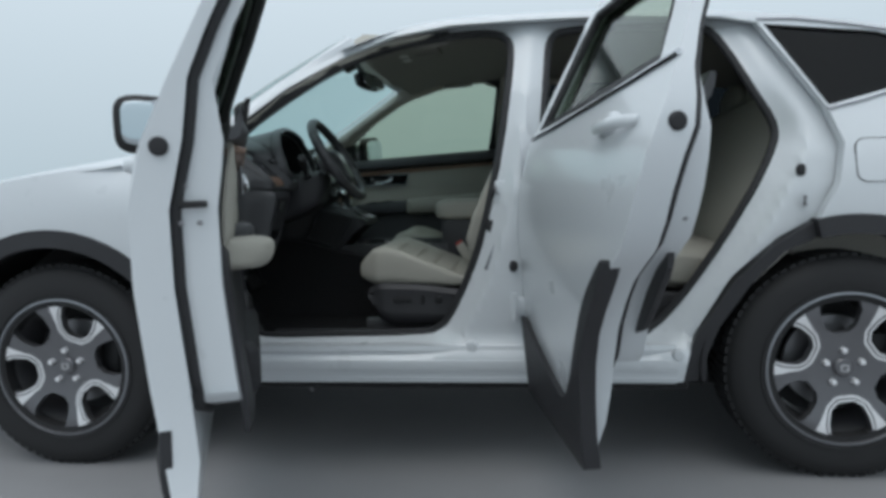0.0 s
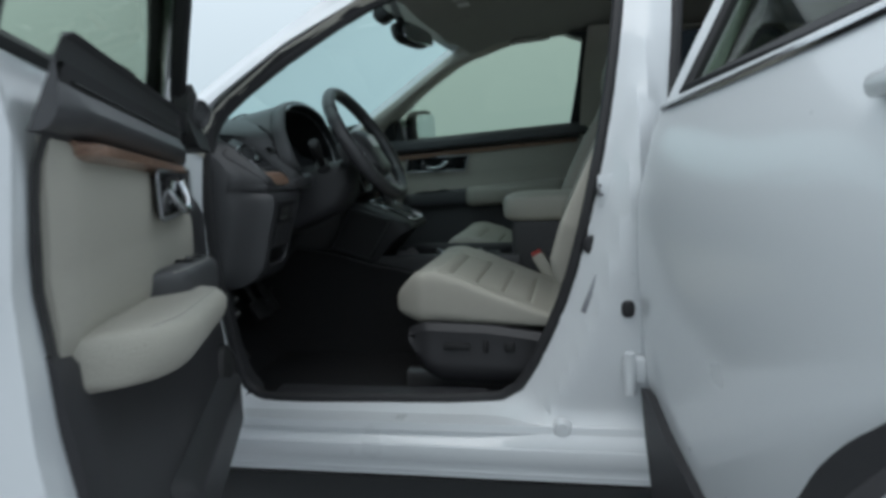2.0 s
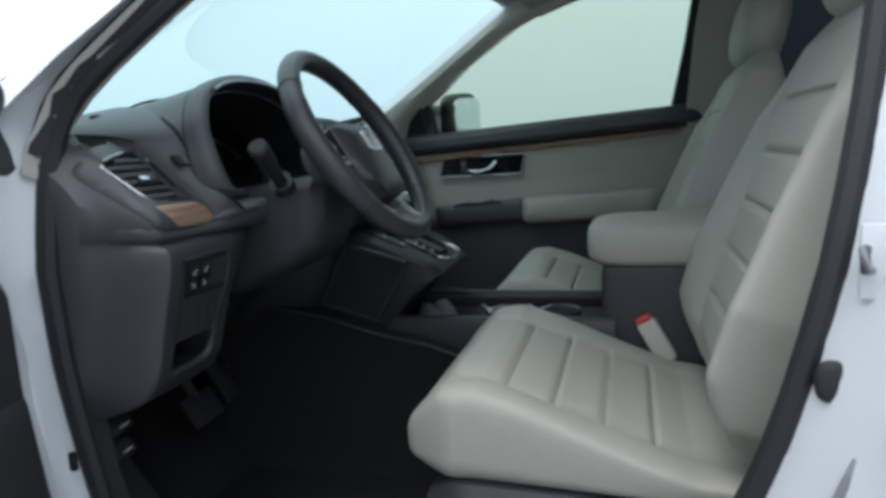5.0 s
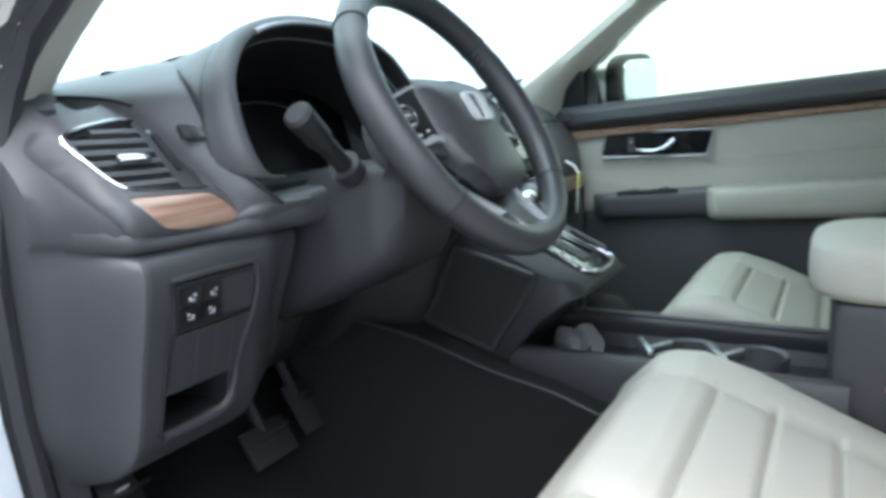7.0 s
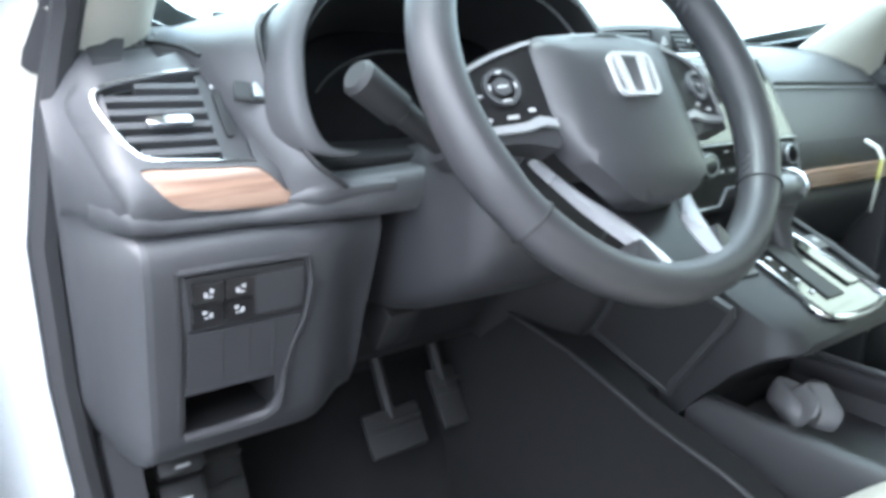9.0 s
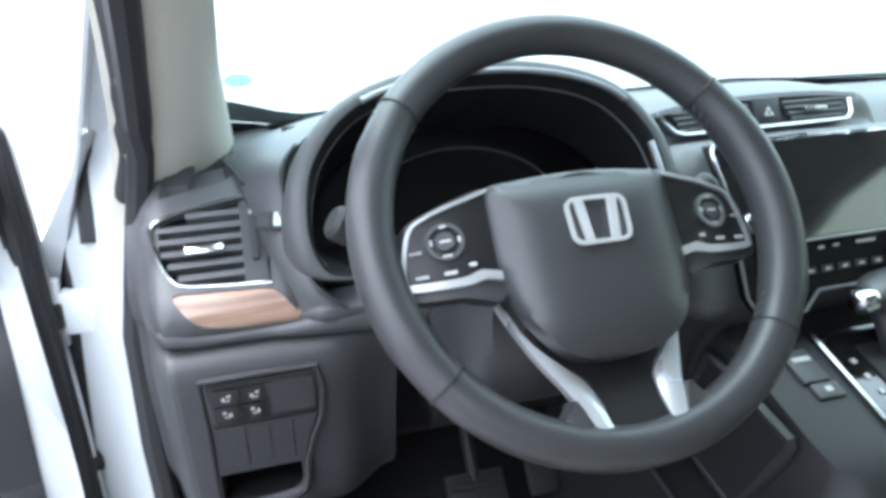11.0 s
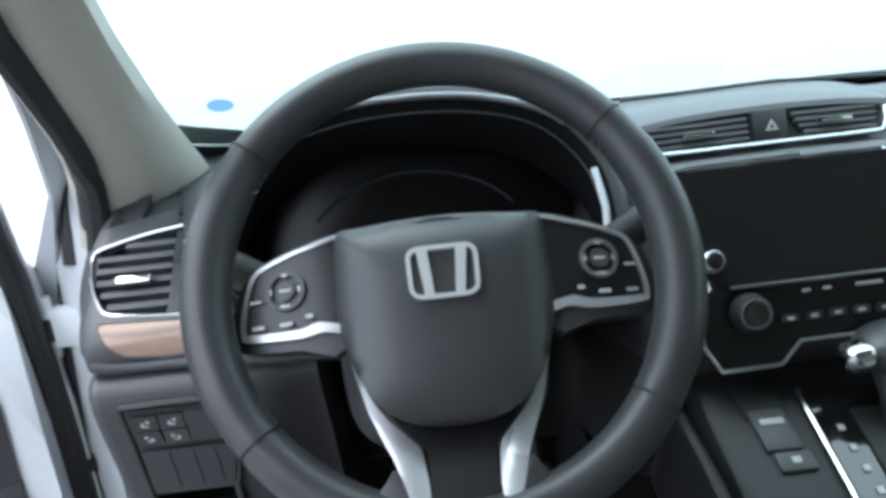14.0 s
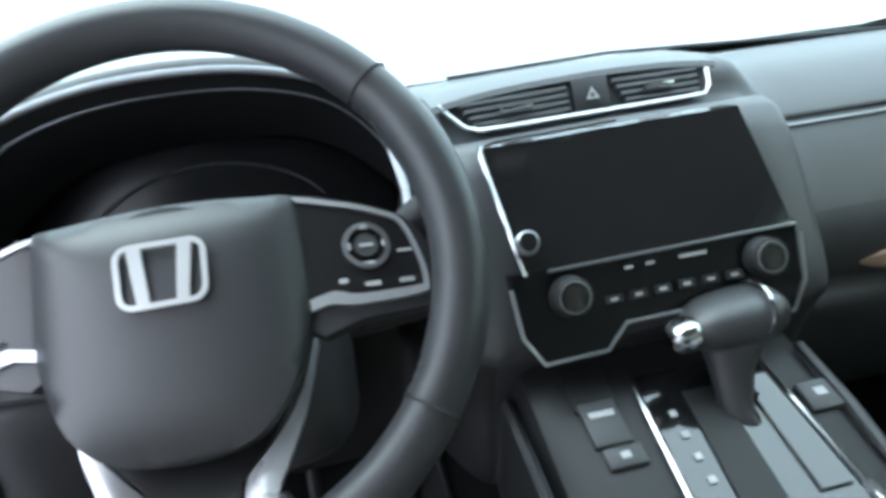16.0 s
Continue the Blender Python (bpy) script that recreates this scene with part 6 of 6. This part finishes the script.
# pedals
for y, x, z, w, h, nm in ((-0.362, 0.515, 0.592, 0.095, 0.065, "brake_pedal"), (-0.250, 0.49, 0.605, 0.050, 0.095, "accelerator_pedal"), (-0.63, 0.53, 0.585, 0.085, 0.20, "foot_rest")):
    ped = part(nm, rbox((0.012, w, h), (x, y, z), (0, -35, 0), 0.005), RUBBER, car, "black rubber pedal")
    for k in range(4):
        part("pedal_rib", rbox((0.005, w * 0.85, 0.006), (x + 0.007, y, z + h * (0.2 * k - 0.28)), (0, -35, 0), 0.002), RUBBER, ped)
    if nm != "foot_rest":
        part("pedal_arm", tube([(x - 0.005, y, z), (x - 0.06, y, z + 0.10), (x - 0.08, y, z + 0.22)], 0.010, 8), MATTEBLACK, ped)
part("column_joint", rbox((0.05, 0.05, 0.06), (0.62, -0.43, 0.815), (0, 30, 8), 0.006), MATTEBLACK, car)

# ---- centre stack ----
def stack_pt(u, v, d=0.0):
    """u across, v from 0 at the screen's foot to 1 at its top; d proud."""
    return Vector((0.808 - 0.056 * v, u, 1.020 + 0.102 * v)) + Vector((0.88, 0, 0.47)) * d


scr = [(-0.134, 0.0), (0.114, 0.0), (0.100, 1.0), (-0.146, 1.0)]
part("screen", sheet(scr, [], lambda u, v: stack_pt(u, v, 0.004), (-0.02, 0, 0), 0.2), PIANO, dashboard, "switched-off glossy black touchscreen")
part("screen_strip", tube([stack_pt(-0.02, 1.03, 0.004), stack_pt(-0.130, 1.03, 0.004), stack_pt(-0.146, 1.01, 0.005), stack_pt(-0.150, 0.94, 0.005), stack_pt(-0.142, 0.4, 0.005), stack_pt(-0.136, -0.02, 0.005)], 0.0020, 6), CHROME, dashboard, "chrome screen edge")
part("screen_strip", tube([stack_pt(-0.115, -0.02, 0.005), stack_pt(0.116, -0.02, 0.005)], 0.0016, 6), SATIN, dashboard)
part("volume_knob", lathe([(0.001, 0.010), (0.007, 0.010), (0.0085, 0.008), (0.009, -0.004)], 20, Matrix.Translation(stack_pt(-0.128, 0.21, 0.006)) @ pose(0, 0, 0, 0, 62, 0)), PIANO, dashboard)
part("knob_ring", lathe([(0.0085, 0.008), (0.0105, 0.006), (0.0110, -0.004), (0.0085, -0.004)], 20, Matrix.Translation(stack_pt(-0.128, 0.21, 0.006)) @ pose(0, 0, 0, 0, 62, 0)), SATIN, dashboard)
CM = Matrix.Translation((0.815, -0.004, 0.991)) @ pose(0, 0, 0, 0, 76, 0) @ pose(0, 0, 0, 0, 0, 90)
ctl = [(-0.145, 0.032), (0.121, 0.032), (0.119, -0.020), (0.104, -0.046), (0.070, -0.046), (0.05, -0.026), (-0.05, -0.026), (-0.070, -0.046), (-0.125, -0.046), (-0.140, -0.022)]
part("climate_panel", flatsheet(ctl, [], CM @ Matrix.Translation((0, 0, -0.01)), 0.014), SMOKED, dashboard, "glossy black climate control panel")
part("panel_strip", tube([CM @ Vector((x, y, 0.006)) for x, y in ((-0.146, 0.02), (-0.142, -0.022), (-0.127, -0.048), (-0.070, -0.048), (-0.05, -0.028), (0.05, -0.028), (0.07, -0.048), (0.106, -0.048), (0.121, -0.022), (0.123, 0.02))], 0.0019, 6), SATIN, dashboard)
for x in (-0.096, 0.084):
    K = CM @ Matrix.Translation((x, 0.004, 0.004))
    part("climate_knob", lathe([(0.001, 0.017), (0.011, 0.017), (0.012, 0.014)], 24, K), PIANO, dashboard)
    part("knob_body", lathe([(0.0135, 0.0155), (0.0165, 0.014), (0.0185, 0.0), (0.012, 0.0)], 28, K), MATTEBLACK, dashboard)
    part("knob_ring", lathe([(0.012, 0.014), (0.0125, 0.0165), (0.0138, 0.0165), (0.0142, 0.014)], 28, K), SATIN, dashboard, "silver-edged knob")
for i in range(6):
    part("climate_button", flatsheet(ring_rr(0.016, 0.008, 0.002, at=(-0.058 + 0.0225 * i, -0.006)), [], CM @ Matrix.Translation((0, 0, 0.0045)), 0.002, 0.05), MATTEBLACK, dashboard)
    part("button_mark", flatsheet(ring_rr(0.007, 0.003, 0.001, at=(-0.058 + 0.0225 * i, -0.006)), [], CM @ Matrix.Translation((0, 0, 0.0068)), 0.0004, 0.05), WHITEMARK, dashboard)
for x, w in ((-0.04, 0.008), (-0.02, 0.008), (0.02, 0.026)):
    part("button_mark", flatsheet(ring_rr(w, 0.003, 0.001, at=(x, 0.018)), [], CM @ Matrix.Translation((0, 0, 0.0045)), 0.0004, 0.05), WHITEMARK, dashboard)
# centre vents and hazard switch
cv = lambda u, v, d=0.0: Vector((0.664 - 0.010 * v + d, u - 0.007, 1.132 + 0.032 * v))
part("vent_recess", sheet([(-0.150, 0.75), (-0.125, 0.05), (0.120, 0.05), (0.122, 0.95), (0.0, 1.02), (-0.13, 0.95)], [], lambda u, v: cv(u, v, 0.010), (-0.02, 0, 0), 0.3), MATTEBLACK, dashboard)
for a, b in ((-0.138, -0.026), (0.022, 0.116)):
    for k in range(4):
        part("slat", tube([cv(a + 0.004 * (3 - k), 0.14 + 0.21 * k, 0.013), cv(b, 0.14 + 0.21 * k, 0.013)], 0.003, 6), DASH, dashboard)
    part("vent_tab", rbox((0.008, 0.034, 0.007), cv((a + b) / 2, 0.48, 0.018), r=0.002), CHROME, dashboard, "silver vent tab")
part("hazard_switch", rbox((0.016, 0.038, 0.034), cv(-0.002, 0.5, 0.010), (0, -15, 0), 0.003), DASHLOW, dashboard, "hazard switch with a triangle")
tri_m = Matrix.Translation(cv(-0.002, 0.5, 0.0195)) @ pose(0, 0, 0, 0, 75, 0) @ pose(0, 0, 0, 0, 0, 90)
part("hazard_mark", flatsheet([(-0.007, -0.005), (0.007, -0.005), (0, 0.007)], [[(-0.0035, -0.003), (0.0035, -0.003), (0, 0.003)]], tri_m, 0.001, 0.05), WHITEMARK, dashboard)
part("vent_surround", tube([cv(-0.158, 0.9, 0.012), cv(-0.150, 0.55, 0.014), cv(-0.136, 0.12, 0.016), cv(-0.122, -0.02, 0.016), cv(-0.09, -0.05, 0.016), cv(0.09, -0.05, 0.016), cv(0.119, -0.02, 0.016), cv(0.127, 0.25, 0.015), cv(0.128, 0.9, 0.012), cv(0.121, 1.0, 0.010)], 0.0027, 8), CHROME, dashboard, "chrome vent surround")
part("vent_brow", loft([[cv(u, 1.0 + dz - 0.25 * (abs(u + 0.005) / 0.15) ** 3, dx) for u in np.linspace(-0.165, 0.138, 20)] for dx, dz in ((0.006, -0.05), (0.016, 0.0), (0.014, 0.18), (-0.02, 0.40), (-0.08, 0.45))], closed=False), DASH, dashboard)

# the dash as a whole sits a little lower and further forward
for ob in [dashboard, *dashboard.children_recursive]:
    for v in ob.data.vertices:
        v.co += Vector((interp(v.co.y, [-0.7, -0.3, -0.12], [-0.007, -0.010, -0.022]), 0.010, interp(v.co.y, [-0.7, -0.2, 0.0], [-0.009, -0.008, -0.003])))

# ---- centre console ----
slope = lambda x: 0.904 - 0.46 * (x - 0.79)
cs = []
for x, d, w, f in ((0.62, 0, 1, 0.42), (0.70, 0, 1, 0.42), (0.79, 0, 1, 0.42), (0.822, 0, 1, 0.42), (0.832, 0, 1, 0.690), (0.87, 0, 1, 0.735), (0.90, 0, 1, 0.770), (0.925, -0.001, 0.985, 0.790), (0.943, -0.002, 0.95, 0.800), (0.956, 0.0, 0.90, 0.806), (0.964, 0.006, 0.86, 0.808)):
    t = slope(x) - d
    m = max(t - 0.05, f + 0.004)
    cs.append([Vector((x, 0.008 + y * w, z)) for y, z in ((-0.150, f), (-0.152, m), (-0.140, max(t - 0.008, m + 0.001)), (-0.125, t), (0.105, t), (0.120, max(t - 0.008, m + 0.001)), (0.132, m), (0.130, f))])
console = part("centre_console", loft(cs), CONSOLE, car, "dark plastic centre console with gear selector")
part("console_tray", loft([[Vector((x, y, z)) for y, z in smooth([(-0.152, 0.60), (-0.140, 0.690), (-0.133, 0.716), (-0.126, 0.722), (-0.114, 0.722), (-0.107, 0.712), (-0.102, 0.668), (0.086, 0.668), (0.092, 0.712), (0.098, 0.722), (0.110, 0.722), (0.118, 0.714), (0.126, 0.66), (0.136, 0.60)], 2)] for x in np.linspace(0.842, 1.32, 12)]), DASHLOW, console, "dark plastic tray between the seats", 50)
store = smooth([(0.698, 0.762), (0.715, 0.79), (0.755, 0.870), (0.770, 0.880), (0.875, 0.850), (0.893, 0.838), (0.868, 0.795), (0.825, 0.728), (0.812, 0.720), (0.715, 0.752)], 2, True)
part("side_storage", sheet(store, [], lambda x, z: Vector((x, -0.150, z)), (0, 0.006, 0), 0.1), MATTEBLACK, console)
part("storage_frame", tube([(x, -0.147, z) for x, z in store], 0.006, 6, True), DASHLOW, console)
part("tunnel", loft([[Vector((x, y, z)) for y, z in ((-0.29, 0.42), (-0.235, 0.50), (-0.200, zt), (-0.165, zt + 0.004), (-0.150, zc), (0.12, zc), (0.15, zt), (0.19, 0.50), (0.24, 0.42))] for x, zt, zc in ((0.42, 0.765, 0.77), (0.55, 0.765, 0.77), (0.70, 0.742, 0.745), (0.80, 0.714, 0.715), (0.84, 0.702, 0.63), (0.94, 0.682, 0.62), (1.0, 0.662, 0.61), (1.10, 0.632, 0.60), (1.32, 0.61, 0.59))]), CARPET, car, "black carpeted tunnel")
part("carpet_edge", tube(smooth([(0.55, -0.203, 0.766), (0.70, -0.203, 0.743), (0.84, -0.203, 0.703), (0.94, -0.203, 0.683), (1.0, -0.203, 0.663), (1.10, -0.203, 0.633)], 3), 0.0030, 6), DASHLOW, console)
for x in (1.10, 1.20):
    part("cup_holder", lathe([(0.036, -0.05), (0.038, 0.0), (0.044, 0.004), (0.045, -0.002), (0.040, -0.05)], 28, Matrix.Translation((x, -0.005, 0.708))), DASH, console)
for x in (1.045, 1.15):
    part("cup_clip", join(rbox((0.012, 0.075, 0.016), (x, -0.066, 0.722), (0, 0, 28), 0.005), rbox((0.012, 0.060, 0.014), (x + 0.020, -0.060, 0.722), (0, 0, -30), 0.005)), SATIN, console, "pale grey cup clip")
part("tray_rail", tube([(0.872, 0.104, 0.727), (1.08, 0.104, 0.725), (1.30, 0.104, 0.724)], 0.005, 8), DASH, console)
part("plastic_wrap", blob((0.070, 0.060, 0.05), (0.915, 0.0, 0.698), 2.2, warp=lambda p: (p.x + 0.010 * math.sin(160 * p.y), p.y + 0.006 * math.sin(120 * p.z), p.z + 0.008 * math.sin(150 * p.x + 60 * p.y))), WRAP, console, "crumpled clear plastic wrap")
part("armrest_box", rbox((0.36, 0.225, 0.42), (1.475, -0.01, 0.62), r=0.02), DASHLOW, console)
part("armrest_pad", blob((0.38, 0.25, 0.095), (1.455, -0.01, 0.868), 5.0), BEIGE, console, "ivory leather armrest pad")
# gear selector plate
bk = lambda x: 0.79 + 0.8 * (x - 0.79)
top = lambda x, y, d=0.0: Vector((bk(x) + 0.42 * d, y + 0.016, slope(bk(x)) + 0.91 * d))
part("selector_plate", sheet([(0.80, -0.055), (0.80, 0.058), (0.975, 0.066), (0.985, -0.062)], [], lambda x, y: top(x, y, 0.002), (0, 0, 0.003), 0.1), PIANO, console, "glossy black selector plate")
for y0, y1 in ((-0.058, -0.066), (0.062, 0.070)):
    part("selector_rail", tube([top(0.795, y0, 0.004), top(0.88, (y0 + y1) / 2, 0.005), top(0.98, y1, 0.005)], 0.0028, 8), CHROME, console, "chrome selector rail")
part("selector_inlay", sheet([(0.85, 0.034), (0.85, 0.056), (0.955, 0.060), (0.955, 0.034)], [], lambda x, y: top(x, y, 0.0055), (0, 0, 0.003), 0.1), PIANO, console)
part("selector_gate", sheet([(0.83, -0.022), (0.83, 0.010), (0.965, 0.006), (0.965, -0.030)], [], lambda x, y: top(x, y, 0.0055), (0, 0, 0.002), 0.1), MATTEBLACK, console)
for k in range(5):
    part("gate_mark", rbox((0.006, 0.006, 0.0008), top(0.85 + 0.024 * k, -0.040, 0.0062), (0, 25, 0), 0), WHITEMARK, console)
cap = smooth([(0.958, -0.070), (0.958, 0.074), (0.985, 0.072), (0.996, 0.045), (0.999, 0.0), (0.996, -0.042), (0.985, -0.068)], 2, True)
part("end_cap", sheet(cap, [], lambda x, y: top(x, y, 0.004), (0, 0, -0.008), 0.03), PIANO, console)
part("end_cap_edge", tube([top(x, y, 0.005) for x, y in smooth([(0.955, -0.069), (0.985, -0.068), (0.996, -0.042), (0.999, 0.0), (0.996, 0.045), (0.985, 0.072), (0.955, 0.073)], 3)], 0.004, 8), CHROME, console, "chrome edge")
neck = [(top(0.868, 0.020, 0.0), 0.013, 0.012), ((0.846, 0.030, 0.885), 0.013, 0.014), ((0.832, 0.036, 0.912), 0.016, 0.019), ((0.824, 0.042, 0.938), 0.023, 0.030)]
part("selector_neck", loft([[Vector(c) + Vector((a * math.cos(k * math.pi / 10), b * math.sin(k * math.pi / 10), 0)) for k in range(20)] for c, a, b in neck]), LEATHERBLACK, console, "tapered black selector neck", 60)
part("selector_knob", blob((0.060, 0.094, 0.042), (0.820, 0.046, 0.953), 2.6, (6, 8, 0)), LEATHERBLACK, console, "black leather gear knob")
part("knob_trim", tube([(0.820 + 0.0315 * math.sin(a), 0.062 + 0.006 * math.cos(a), 0.957 + 0.0225 * math.cos(a)) for a in np.linspace(-0.9, 2.0, 14)], 0.0022, 6), CHROME, console, "chrome line")
part("knob_button", blob((0.030, 0.030, 0.026), (0.828, -0.004, 0.950), 2.8, (14, 8, 0)), CHROME, console, "chrome release button")
part("parking_brake", rbox((0.045, 0.034, 0.008), top(0.842, -0.098, 0.002), (0, 25, 0), 0.003), DASH, console)
part("brake_mark", rbox((0.006, 0.022, 0.001), top(0.834, -0.098, 0.0068), (0, 25, 0), 0), WHITEMARK, console)
part("hold_button", rbox((0.020, 0.034, 0.006), top(0.880, -0.094, 0.002), (0, 25, 0), 0.003), DASH, console)
part("hold_mark", rbox((0.006, 0.008, 0.001), top(0.880, -0.094, 0.0057), (0, 25, 0), 0), WHITEMARK, console)
part("pocket_recess", rbox((0.045, 0.04, 0.004), top(0.80, -0.098, 0.002), (0, 25, 0), 0.002), MATTEBLACK, console)
part("mode_button", rbox((0.030, 0.032, 0.005), top(0.862, 0.092, 0.002), (0, 25, 0), 0.003), DASH, console)
part("mode_mark", rbox((0.008, 0.010, 0.001), top(0.860, 0.092, 0.0052), (0, 25, 0), 0), WHITEMARK, console)
part("far_edge_strip", tube([top(0.80, 0.108, 0.003), top(0.88, 0.110, 0.003), top(0.96, 0.106, 0.002)], 0.005, 8), DASHMID, console)

# ---- overhead: mirror, console, visors ----
rv = part("rear_view_mirror", blob((0.05, 0.25, 0.075), (0.965, 0.0, 1.455), 3.2, (0, -12, -12)), MATTEBLACK, car, "black rear-view mirror")
part("mirror_pane", blob((0.012, 0.225, 0.058), (0.992, -0.004, 1.452), 4.0, (0, -12, -12)), MIRROR, rv, "mirror glass")
part("mirror_arm", tube([(0.955, 0.01, 1.47), (0.92, 0.01, 1.52), (0.90, 0.01, 1.56)], 0.012, 8), MATTEBLACK, rv)
part("sensor_cover", rbox((0.12, 0.10, 0.05), (0.90, 0.0, 1.545), (0, -30, 0), 0.02), MATTEBLACK, rv)
oc = part("overhead_console", rbox((0.26, 0.20, 0.035), (1.17, 0, 1.572), (0, -6, 0), 0.014), LINER, car, "grey overhead console with reading lamps")
for y in (-0.05, 0.05):
    part("reading_lamp", rbox((0.06, 0.06, 0.008), (1.13, y, 1.552), (0, -6, 0), 0.003), PAPER, oc)
part("glasses_box", rbox((0.10, 0.12, 0.008), (1.24, 0, 1.556), (0, -6, 0), 0.003), LINER, oc)
for sg in (-1, 1):
    part("sun_visor", blob((0.16, 0.34, 0.022), (1.08, sg * 0.34, 1.525), 4.0, (-sg * 3, -16, 0)), LINER, car, "grey cloth sun visor")

# ---- small loose things ----
tag_ob = tagged(part("key_tag", rbox((0.002, 0.036, 0.100), (0.733, 0.542, 0.905), (0, 4, 20), 0.0008), PAPER), "white and yellow paper tag hanging by the dashboard", "tag")
part("tag_band", rbox((0.003, 0.037, 0.038), (0.7345, 0.542, 0.934), (0, 4, 20), 0.0004), YELLOW, tag_ob, "yellow band")
part("tag_string", tube([(0.736, 0.542, 0.952), (0.727, 0.537, 0.972), (0.706, 0.532, 0.985)], 0.0035, 5), PAPER, tag_ob)
sticker_m = Vector((0.449, -0.636, 1.219))
sticker = tagged(part("sticker", lathe([(0.001, 0.001), (0.018, 0.001), (0.018, 0.0)], 24, Matrix.Translation(sticker_m) @ pose(0, 0, 0, 0, -48, 0) @ Matrix.Diagonal((0.6, 1.0, 1, 1))), BLUE), "small round blue sticker on the windscreen", "sticker")
